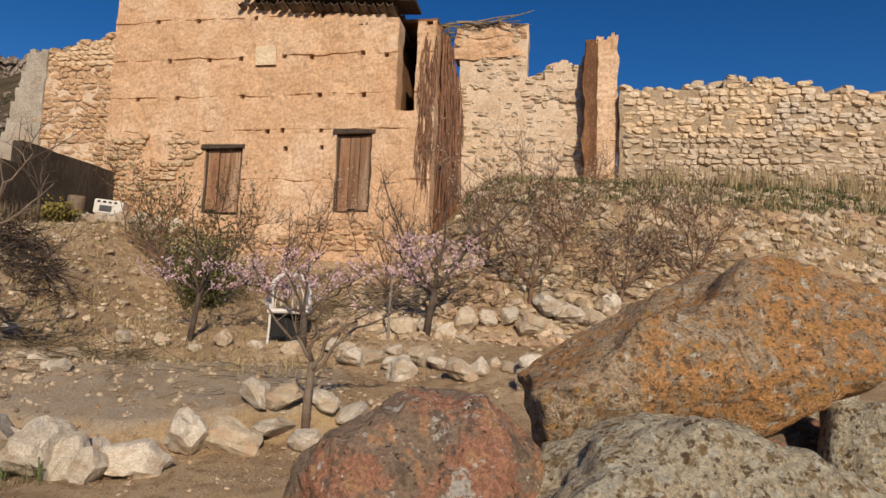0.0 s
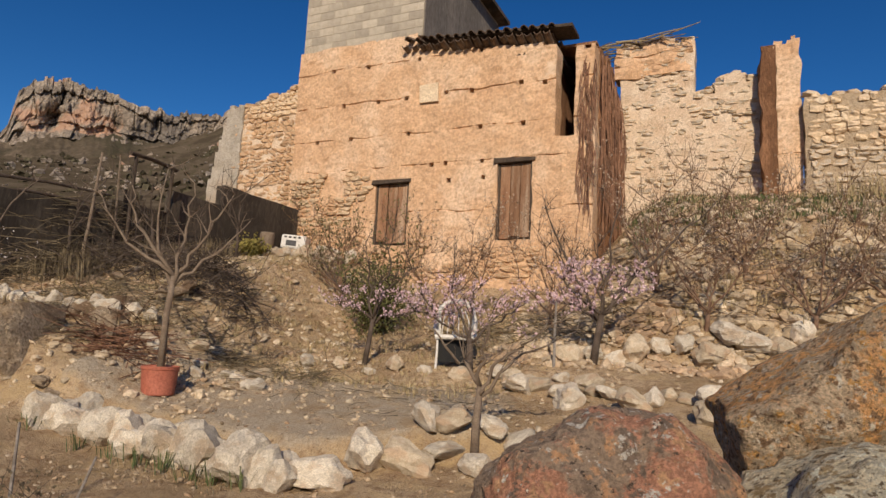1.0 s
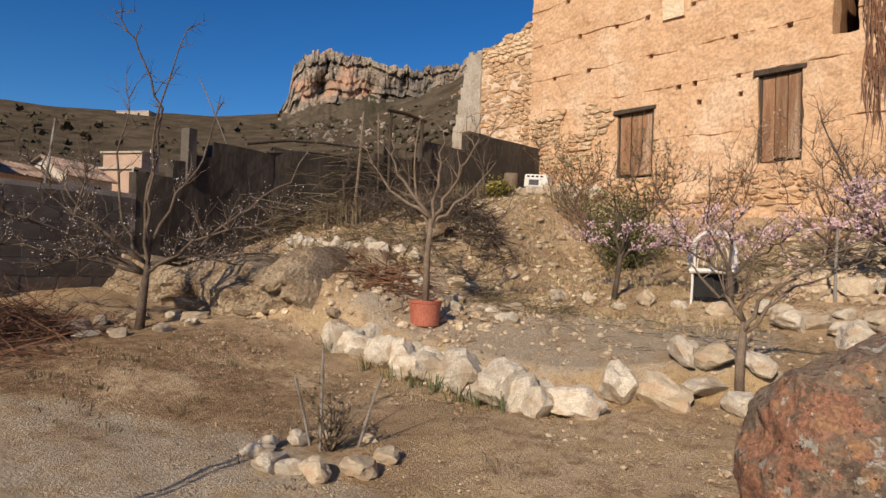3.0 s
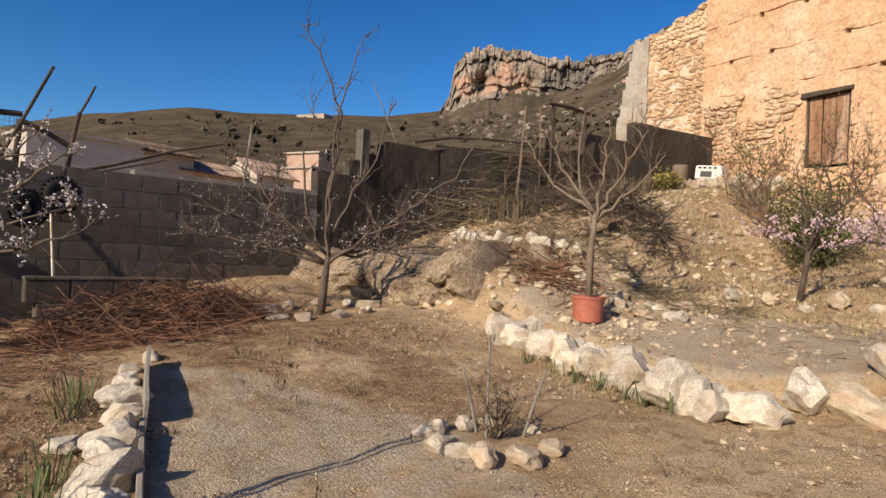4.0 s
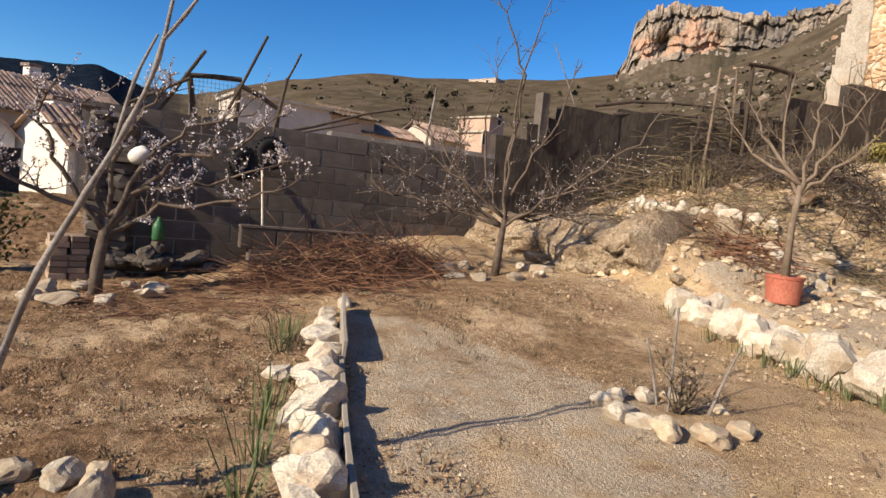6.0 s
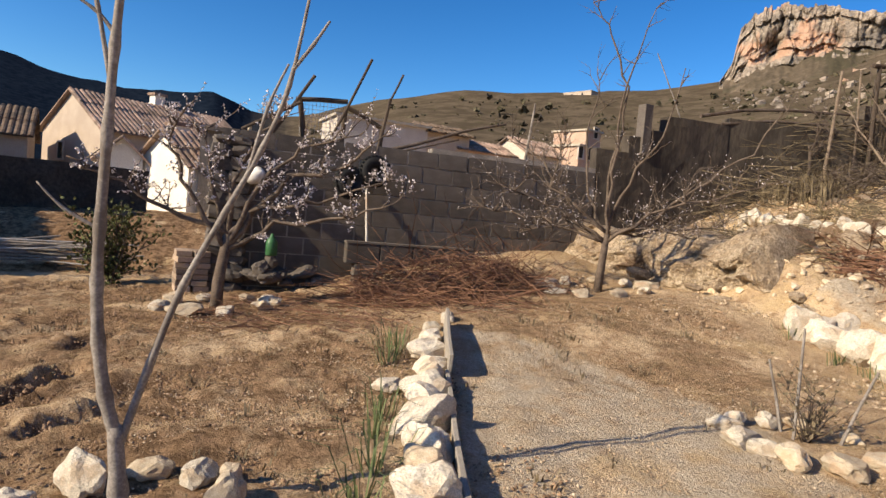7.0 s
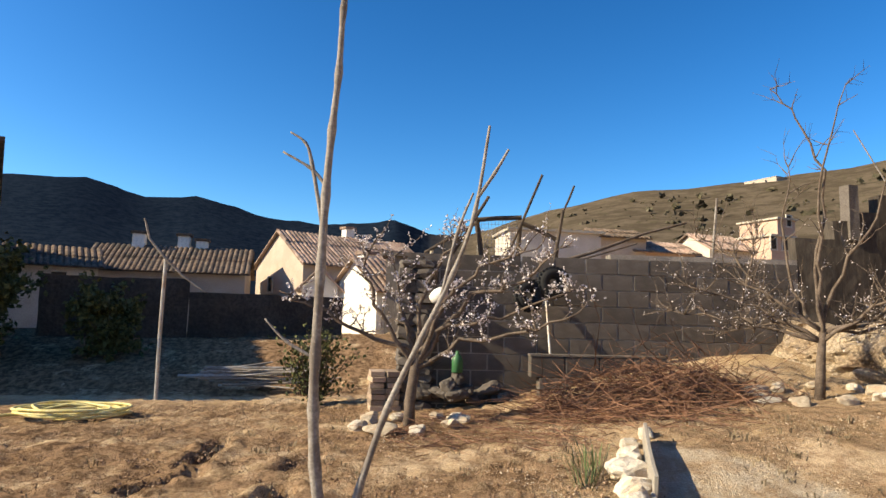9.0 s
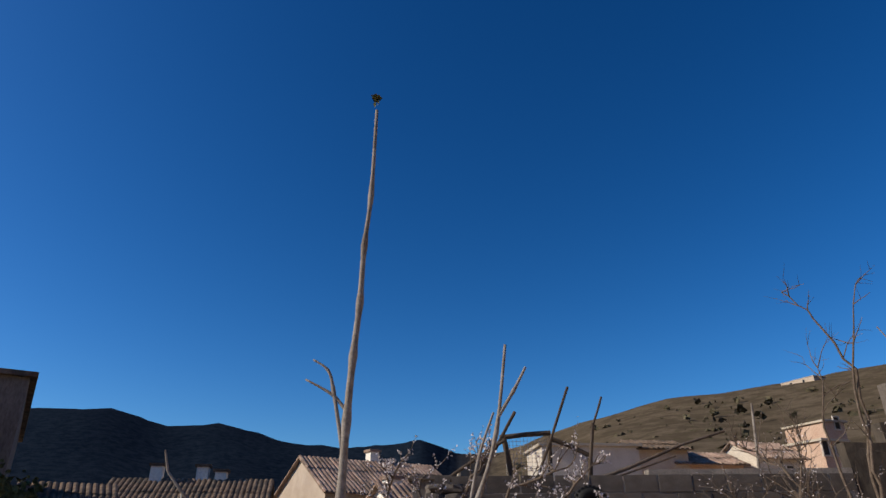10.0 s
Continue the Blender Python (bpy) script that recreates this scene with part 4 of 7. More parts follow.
# ---------------------------------------------------------------- edging stones of the beds
def stone(mats, x, y, size, seed, label, category="stone", group="", flat=0.75, sink=0.22, turn=None, z=None):
    rnd = random.Random(seed * 7 + 3)
    ob = new("stone", mats[seed % len(mats)])
    sx, sy, sz = size * rnd.uniform(0.85, 1.3), size * rnd.uniform(0.75, 1.0), size * flat * rnd.uniform(0.85, 1.2)
    ob.matrix_world = pose(x, y, (height(x, y) if z is None else z) + sz * (0.5 - sink), rnd.uniform(-14, 14), rnd.uniform(-14, 14), rnd.uniform(0, 360) if turn is None else turn + rnd.uniform(-20, 20)) @ Matrix.Diagonal((sx * 1.15, sy * 1.15, sz * 1.15, 1))
    return tagged(ob, label, category, group)


def along(points, spacing):
    pts = [Vector(p) for p in points]
    out, carry = [], 0.0
    for a, b in zip(pts, pts[1:]):
        d = (b - a).length
        t = carry
        while t < d:
            out.append(a.lerp(b, t / d))
            t += spacing
        carry = t - d
    return out


rnd = random.Random(40)
EDGE = ((-4.42, 4.27, 0.29), (-4.17, 4.36, 0.31), (-3.86, 4.37, 0.36), (-3.52, 4.27, 0.28), (-3.23, 4.24, 0.34), (-2.82, 4.06, 0.40), (-2.40, 3.93, 0.36), (-2.06, 3.86, 0.25))
for i, (x, y, s) in enumerate(EDGE):
    stone(WHITE_ROCKS, x, y, s, i + 2, "whitish limestone block edging the gravel bed", group="white edging stones", flat=0.88, sink=0.16)
for i, ((ax, ay, _), (bx, by, _)) in enumerate(zip(EDGE, EDGE[1:])):
    stone(WHITE_ROCKS, (ax + bx) / 2, (ay + by) / 2 + 0.05, rnd.uniform(0.27, 0.33), i + 5, "whitish limestone block wedged into the edging", group="white edging stones", flat=0.95, sink=0.2)
    stone(WHITE_ROCKS, (ax + bx) / 2 + 0.05, (ay + by) / 2 + 0.22, rnd.uniform(0.16, 0.22), i + 8, "small whitish limestone block edging the gravel bed", group="white edging stones", flat=0.8, sink=0.15)
for i, (x, y, s, f, m) in enumerate(((-1.85, 4.00, 0.36, 0.55, 0), (-1.72, 4.45, 0.38, 0.62, 0), (-1.43, 4.50, 0.32, 0.75, 1), (-1.20, 4.72, 0.30, 0.35, 0), (-0.92, 4.55, 0.22, 0.7, 0), (-1.37, 4.82, 0.26, 0.8, 0), (-1.15, 4.86, 0.30, 0.6, 1), (-0.87, 4.90, 0.20, 0.9, 0), (-0.66, 4.95, 0.22, 0.7, 0))):
    stone(TAN_ROCKS if m else WHITE_ROCKS, x, y, s, i + 11, ("tan" if m else "white") + " limestone block at the end of the gravel bed", group="white edging stones", flat=f, sink=0.1)
for i, (x, y, s, m) in enumerate(((-2.88, 2.20, 0.15, 0), (-2.62, 2.08, 0.24, 0), (-2.49, 2.10, 0.16, 0), (-2.34, 2.13, 0.18, 1), (-2.22, 2.32, 0.19, 1), (-2.26, 2.54, 0.17, 1), (-2.84, 2.45, 0.17, 0), (-2.80, 2.62, 0.14, 1), (-2.94, 2.33, 0.15, 0), (-2.72, 2.16, 0.14, 0), (-2.55, 2.72, 0.12, 1))):
    stone(TAN_ROCKS if m else WHITE_ROCKS, x, y, s * 0.85, i + 21, ("tan" if m else "white") + " stone in a ring round a dry shrub", group="ring of stones", flat=0.62, sink=0.15)
for i, (x, y, s) in enumerate(((-5.20, 1.33, 0.17), (-4.92, 1.12, 0.15), (-4.63, 1.04, 0.20), (-4.37, 0.97, 0.23), (-4.08, 0.90, 0.22), (-3.80, 0.82, 0.20), (-3.62, 0.76, 0.27), (-3.34, 0.68, 0.25), (-3.02, 0.58, 0.29), (-2.72, 0.51, 0.26), (-2.50, 0.45, 0.22), (-2.22, 0.37, 0.26), (-1.96, 0.30, 0.24))):
    stone(TAN_ROCKS if i in (5, 10) else WHITE_ROCKS, x, y - 0.03, s, i + 31, "pale limestone in a low row beside a board", group="row of stones by the board", flat=0.66, sink=0.2)
stone(WHITE_ROCKS, -3.78, 0.52, 0.18, 5, "pale flat stone lying in the soil", flat=0.5)
for i, (x, y, s, f, m) in enumerate(((-2.62, -0.87, 0.22, 0.95, 0), (-2.48, -1.06, 0.24, 0.42, 0), (-2.32, -1.10, 0.18, 0.7, 0), (-2.70, -0.64, 0.19, 0.75, 1), (-2.62, -0.47, 0.20, 0.8, 0), (-2.58, -0.34, 0.15, 0.9, 1), (-2.38, -0.36, 0.19, 0.95, 1), (-2.25, -0.45, 0.11, 0.7, 0), (-2.18, -0.58, 0.17, 0.4, 0))):
    stone(TAN_ROCKS if m else WHITE_ROCKS, x, y, s * 0.70, i + 51, ("tan" if m else "pale") + " stone round the foot of the young tree", group="stones round the young tree", flat=f, sink=0.15)
for k, (cx, cy, r, n) in enumerate(((-6.2, 3.3, 0.55, 9), (-6.5, -0.62, 0.5, 8))):
    for i in range(n):
        a = 2 * math.pi * i / n + k
        stone(WHITE_ROCKS if i % 2 else TAN_ROCKS, cx + r * 0.8 * math.cos(a), cy + r * math.sin(a), rnd.uniform(0.15, 0.26), i + 61 + k, "pale stone laid round a fruit tree", group="stones round the fruit trees", flat=0.5, sink=0.2)
for i, p in enumerate(along([(-7.1, 5.95), (-6.2, 5.88), (-5.3, 5.84), (-4.9, 5.98)], 0.20)):
    stone(WHITE_ROCKS, p.x, p.y + rnd.uniform(-0.05, 0.05), rnd.uniform(0.15, 0.22), i + 71, "white stone in a row on the rocky terrace", group="terrace row of stones", flat=0.9, sink=0.1)
for i, p in enumerate(along([(-0.5, 7.9), (0.45, 8.15), (1.0, 8.15), (1.5, 8.25), (2.4, 8.3)], 0.27)):
    stone(WHITE_ROCKS if i % 3 else TAN_ROCKS, p.x, p.y + rnd.uniform(-0.1, 0.15), rnd.uniform(0.22, 0.42), i + 81, "large pale fieldstone at the foot of the rubble slope", group="stones at the slope's foot", flat=0.85, sink=0.1)
for i in range(16):
    t = i / 15
    stone(WHITE_ROCKS if i % 2 else TAN_ROCKS, -0.9 + 2.0 * t + rnd.uniform(-0.2, 0.2), 7.0 - 1.4 * t + rnd.uniform(-0.3, 0.3), rnd.uniform(0.16, 0.34), i + 91, "pale stone lying along the path edge", group="stones along the path", flat=0.65, sink=0.15)
for i in range(9):
    stone(TAN_ROCKS if i % 2 else WHITE_ROCKS, -3.4 + 0.35 * i + rnd.uniform(-0.1, 0.1), 6.95 + rnd.uniform(-0.1, 0.15), rnd.uniform(0.14, 0.24), i + 111, "pale stone in a broken edging row", group="broken edging row", flat=0.7, sink=0.2)
for i in range(12):
    stone(WHITE_ROCKS if i % 3 else TAN_ROCKS, -4.6 + 0.12 * i + rnd.uniform(-0.05, 0.05), 5.5 + rnd.uniform(0, 0.9), rnd.uniform(0.15, 0.26), i + 131, "pale loose stone behind the flower pot", group="loose stones by the pot", flat=0.6, sink=0.2)
for i in range(16):
    stone(WHITE_ROCKS if i % 2 else TAN_ROCKS, -6.75 + 0.12 * i, 11.5 + rnd.uniform(-0.35, 0.45) - 0.02 * i, rnd.uniform(0.22, 0.36), i + 151, "pale stone heaped against the house corner", group="stones at the house corner", flat=0.75, sink=0.1)


def rubble(name, label, x0, x1, y0, y1, n, lo, hi, mat, seed, density=None, tris=1):
    """Loose stones far too many to count, joined."""
    rnd = random.Random(seed)
    bms = bmesh.new()
    shapes = []
    for k in range(6):
        b = bmesh.new()
        bmesh.ops.create_icosphere(b, subdivisions=tris, radius=0.5)
        for v in b.verts:
            v.co *= 1 + 0.5 * noise.noise(v.co * 3 + Vector((k * 5, seed, 0)))
        b.verts.index_update()
        shapes.append(([v.co.copy() for v in b.verts], [[v.index for v in f.verts] for f in b.faces]))
        b.free()
    bms.free()
    verts, faces = [], []
    made = 0
    while made < n:
        x, y = rnd.uniform(x0, x1), rnd.uniform(y0, y1)
        if density and rnd.random() > density(x, y):
            made += 0.25
            continue
        made += 1
        s = lo + (hi - lo) * rnd.random() ** 2.5
        m = pose(x, y, height(x, y) + s * 0.12, rnd.uniform(-30, 30), rnd.uniform(-30, 30), rnd.uniform(0, 360)) @ Matrix.Diagonal((s * rnd.uniform(0.8, 1.4), s, s * rnd.uniform(0.5, 0.85), 1))
        vs, fs = shapes[rnd.randrange(6)]
        base = len(verts)
        verts += [m @ v for v in vs]
        faces += [[base + i for i in f] for f in fs]
    me = bpy.data.meshes.new(name)
    me.from_pydata(verts, [], faces)
    return tagged(link_mesh(name, me, mat), label, "stones", kind="stuff")


RUBBLE = material("rubble", (0.45, 0.35, 0.23), (0.62, 0.52, 0.39), (0.44, 0.30, 0.19), 3, 40, 0.92, 0.4, 0.015, island=0.28, world_coords=True)
PEBBLE = material("pebble", (0.38, 0.28, 0.18), (0.54, 0.44, 0.32), (0.28, 0.18, 0.105), 6, 60, 0.92, 0.2, 0.01, island=0.4, world_coords=True)
CLOD = material("clod", (0.26, 0.165, 0.10), (0.38, 0.26, 0.165), (0.20, 0.12, 0.07), 6, 60, 0.95, 0.2, 0.01, island=0.35, world_coords=True)
rubble("slope_rubble", "pale broken stone strewn over the slope", -1.5, 7.5, 7.6, 11.6, 4200, 0.05, 0.24, RUBBLE, 1, lambda x, y: 1.0 if y < 10.2 else 0.35)
rubble("path_rubble", "small pale stones along the garden path", -5.5, 1.5, 4.6, 8.2, 1000, 0.012, 0.08, RUBBLE, 2)
rubble("terrace_rubble", "stones and clods on the rocky terrace", -8.0, -3.2, 4.3, 11.5, 3200, 0.015, 0.13, RUBBLE, 3)
rubble("slope_rubble", "broken stone below the house wall", -4.5, -0.5, 8.0, 12.0, 300, 0.03, 0.16, RUBBLE, 4)
rubble("pebbles", "pebbles and crumbs of soil in the garden", -6.5, 0.5, -1.0, 4.2, 26000, 0.004, 0.016, PEBBLE, 5, None, 1)
rubble("crumbs", "crumbs of stone and dry earth on the slope", -7.0, 0.5, 3.2, 9.5, 7000, 0.008, 0.045, PEBBLE, 15, None, 1)
rubble("clods", "clods of earth in the hoed plot", -8.5, -1.6, -4.6, 1.0, 30000, 0.004, 0.024, CLOD, 6, None, 1)


# rocky ledge below the terrace
def ledge():
    top = empty("rock_ledge", None, "bare ochre rock ledge holding the terrace", "rock ledge", kind="structure")
    for k, (pts, z0, h, deep) in enumerate((([(-8.1, 3.55), (-7.4, 4.0), (-6.7, 4.28), (-5.6, 4.33), (-4.85, 4.50)], 0.45, 0.92, 1.0), ([(-7.9, 5.6), (-7.0, 5.9), (-6.0, 5.75), (-4.9, 5.6)], 1.1, 0.5, 0.7), ([(-8.2, 6.7), (-7.4, 6.95), (-6.3, 6.75), (-5.2, 6.7)], 1.5, 0.34, 0.6))):
        line = along([(*p,) for p in pts], 0.032)
        nu, nv = len(line), 56
        verts, faces = [], []
        for i, p in enumerate(line):
            a, b = line[max(0, i - 2)], line[min(nu - 1, i + 2)]
            d = (b - a).normalized()
            n = Vector((d.y, -d.x))
            end = min(1.0, i / 12, (nu - 1 - i) / 12)
            for j in range(nv):
                v = j / (nv - 1)
                up = min(1.0, v * 1.7) * h * end
                back = max(0.0, v - 0.40) * deep * 1.8 * (0.3 + 0.7 * end)
                q = Vector((p.x, p.y, up * 1.6 + k * 7))
                s = up * 5.5 + 1.1 * noise.noise(q * 0.9) + 0.4 * noise.noise(q * 3)
                f = s - math.floor(s)
                bed_out = (0.03 + 0.10 * abs(noise.noise(Vector((p.x * 1.1, math.floor(s) * 3.1, k))))) * (f ** 3)
                dist, near = noise.voronoi(Vector((p.x * 2.4 + 0.3 * noise.noise(q * 3), p.y * 2.4, up * 4.5 + k)))
                block = 0.16 * noise.noise(near[0] * 3.3) - 0.05 * max(0.0, 1 - (dist[1] - dist[0]) / 0.12)
                bulge = 0.06 + 0.17 * noise.fractal(q * 1.1, 1, 2, 4) + block + bed_out + 0.045 * noise.fractal(q * 7, 0.8, 2, 4)
                lift = 0.06 * noise.noise(q * 2.2) + 0.035 * noise.noise(q * 9) * min(1, v * 3)
                verts.append((p.x + n.x * (bulge * (1 - v * 0.6) - back), p.y + n.y * (bulge * (1 - v * 0.6) - back), z0 - 0.08 + up * (1 + 0.35 * noise.noise(Vector((p.x * 0.9, k, 2)))) + lift - (0.18 if v > 0.97 else 0)))
        for i in range(nu - 1):
            for j in range(nv - 1):
                faces.append((i * nv + j, (i + 1) * nv + j, (i + 1) * nv + j + 1, i * nv + j + 1))
        me = bpy.data.meshes.new("ledge_face")
        me.from_pydata(verts, [], faces)
        me.flip_normals()
        link_mesh("ledge_face", me, LEDGE, top)
    rnd = random.Random(17)
    rocks = of_material(ROCKS, LEDGE)
    for line, z0, lo, hi, n in (([(-8.1, 3.6), (-7.4, 4.0), (-6.7, 4.2), (-5.6, 4.25), (-4.75, 4.45), (-4.35, 4.9)], 0.45, 0.12, 0.34, 30), ([(-7.9, 5.4), (-7.0, 5.7), (-6.0, 5.55), (-4.7, 5.45)], 1.1, 0.1, 0.26, 26), ([(-8.0, 6.6), (-7.2, 6.8), (-6.2, 6.6), (-5.0, 6.5)], 1.55, 0.12, 0.3, 26)):
        pts = along(line, 0.05)
        for _ in range(n):
            p = rnd.choice(pts)
            s = rnd.uniform(lo, hi)
            ob = new("rock", rnd.choice(rocks))
            ob.parent = top
            ob.matrix_basis = pose(p.x, p.y + rnd.uniform(-0.15, 0.35), z0 + rnd.uniform(-0.05, 0.30), rnd.uniform(-20, 20), rnd.uniform(-20, 20), rnd.uniform(0, 360)) @ Matrix.Diagonal((s * 1.3, s * 0.8, s * 0.6, 1))
    return top


ledge()


# board edging beside the row of stones
def edging_board(a, b, h, lean, label):
    a, b = Vector((*a, 0)), Vector((*b, 0))
    d = b - a
    bm = bmesh.new()
    box(bm, 0, d.length, -0.014, 0.014, 0, h)
    bmesh.ops.subdivide_edges(bm, edges=[e for e in bm.edges if abs((e.verts[0].co - e.verts[1].co).x) > 0.1], cuts=7)
    bmesh.ops.bevel(bm, geom=[e for e in bm.edges if len(e.link_faces) == 2 and e.calc_face_angle(0) > 1], offset=0.004, segments=1, affect="EDGES")
    for v in bm.verts:
        v.co.y += 0.012 * math.sin(v.co.x * 2.1)
        v.co.z += 0.008 * noise.noise(v.co * 3)
    ob = part("edging_board", bm, BOARD)
    z = min(height(a.x, a.y), height(b.x, b.y)) - 0.05
    ob.matrix_world = pose(a.x, a.y, z, lean, math.degrees(-math.atan2(height(b.x, b.y) - height(a.x, a.y), d.length)), math.degrees(math.atan2(d.y, d.x)))
    return tagged(ob, label, "board", "edging boards")


edging_board((-1.75, 0.40), (-3.90, 0.92), 0.135, -4, "grey weathered board set on edge in the gravel")
edging_board((-3.92, 0.94), (-5.02, 1.24), 0.225, 3, "grey weathered board on edge, end of the row")


# ---------------------------------------------------------------- trees and shrubs
def twig(bm, p, d, length, r, depth, rnd, tips, lift=0.25, wiggle=0.35, sides=5, kids=(2, 4)):
    pts, q, n = [Vector(p)], Vector(p), 4
    d = Vector(d).normalized()
    for i in range(n):
        d = (d + Vector((rnd.gauss(0, wiggle), rnd.gauss(0, wiggle), rnd.gauss(lift * 0.4, wiggle))) * 0.5).normalized()
        q = q + d * length / n
        pts.append(q.copy())
    tube(bm, pts, [r * (1 - 0.75 * i / n) for i in range(n + 1)], sides, False)
    tips.extend(pts[1:])
    if depth > 0:
        for _ in range(rnd.randint(*kids)):
            k = rnd.randint(1, n)
            side = Vector((rnd.gauss(0, 1), rnd.gauss(0, 1), rnd.gauss(lift, 0.7))).normalized()
            twig(bm, pts[k], (d * 0.6 + side).normalized(), length * rnd.uniform(0.4, 0.7), r * 0.5, depth - 1, rnd, tips, lift, wiggle, 3, kids)


def petals(points, n, size, rnd, spread=0.03):
    """Small crumpled three-bladed clumps about the given points."""
    verts, faces = [], []
    for _ in range(n):
        c = rnd.choice(points) + Vector((rnd.gauss(0, spread), rnd.gauss(0, spread), rnd.gauss(0, spread)))
        for _ in range(2):
            s = size * rnd.uniform(0.6, 1.3)
            u = Vector((rnd.gauss(0, 1), rnd.gauss(0, 1), rnd.gauss(0, 1))).normalized()
            w = u.cross(Vector((rnd.gauss(0, 1), rnd.gauss(0, 1), rnd.gauss(0, 1)))).normalized()
            k = len(verts)
            verts += [c - u * s, c + w * s * 0.6, c + u * s, c - w * s * 0.6 + u.cross(w) * s * 0.3]
            faces += [(k, k + 1, k + 2), (k, k + 2, k + 3)]
    me = bpy.data.meshes.new("blossoms")
    me.from_pydata(verts, [], faces)
    return me


def fruit_tree(name, base, yaw, trunk, limbs, label, category, bark, seed, trunk_r=0.07, limb_r=0.035, twigs=7, twig_len=0.45, depth=1, blossom=None, n_blossom=0, size=0.018, group="", lift=0.3, part_name="blossom", bloom_top=9.0):
    """A bare tree. trunk and limbs are lines of (across, up) in metres, in a plane that faces the given bearing."""
    rnd = random.Random(seed)
    th = empty(name, pose(*base), label, category, group)
    across, deep = Vector((math.cos(radians(yaw)), math.sin(radians(yaw)), 0)), Vector((-math.sin(radians(yaw)), math.cos(radians(yaw)), 0))
    bm = bmesh.new()
    tp = [across * a + Vector((0, 0, b)) for a, b in trunk]
    tp[0].z -= 0.08
    tube(bm, tp, [trunk_r * (1.25 - 0.4 * i / (len(tp) - 1)) for i in range(len(tp))], 9)
    for v in bm.verts:
        v.co += Vector((1, 1, 0)) * 0.15 * trunk_r * noise.noise(v.co * 12)
    part("trunk", bm, bark, th, smooth=True)
    tips, small = [], bmesh.new()
    for k, limb in enumerate(limbs):
        bl = bmesh.new()
        push = rnd.uniform(-0.45, 0.45)
        raw = [tp[-1] if k % 2 == 0 or len(tp) < 3 else tp[-2].lerp(tp[-1], 0.7)] + [across * a + Vector((0, 0, b)) + deep * push * (i + 1) / len(limb) * max(0.5, abs(a)) for i, (a, b) in enumerate(limb)]
        pts = []
        for a, b in zip(raw, raw[1:]):
            for i in range(4):
                q = a.lerp(b, i / 4)
                pts.append(q + (Vector((rnd.gauss(0, 1), rnd.gauss(0, 1), rnd.gauss(0, 1))) * 0.02 if pts else Vector()))
        pts.append(raw[-1])
        m = len(pts) - 1
        tube(bl, pts, [limb_r * (1 - 0.78 * i / m) for i in range(m + 1)], 7)
        part("limb", bl, bark, th, smooth=True)
        for _ in range(twigs if limb[-1][1] < 2.05 else twigs // 4):
            i = rnd.randint(max(1, m // 4), m)
            d = (pts[i] - pts[i - 1]).normalized()
            side = Vector((rnd.gauss(0, 1), rnd.gauss(0, 1), rnd.gauss(lift * 2, 0.6))).normalized()
            twig(small, pts[i], d * 0.5 + side, twig_len * rnd.uniform(0.35, 1.2), limb_r * 0.32, depth, rnd, tips, lift)
    tagged(part("twig_crown", small, bark, th), kind="stuff")
    if blossom and tips:
        tagged(link_mesh(part_name, petals([q for q in tips if q.z < bloom_top], n_blossom, size, rnd, 0.009), blossom, th), kind="stuff")
    return th


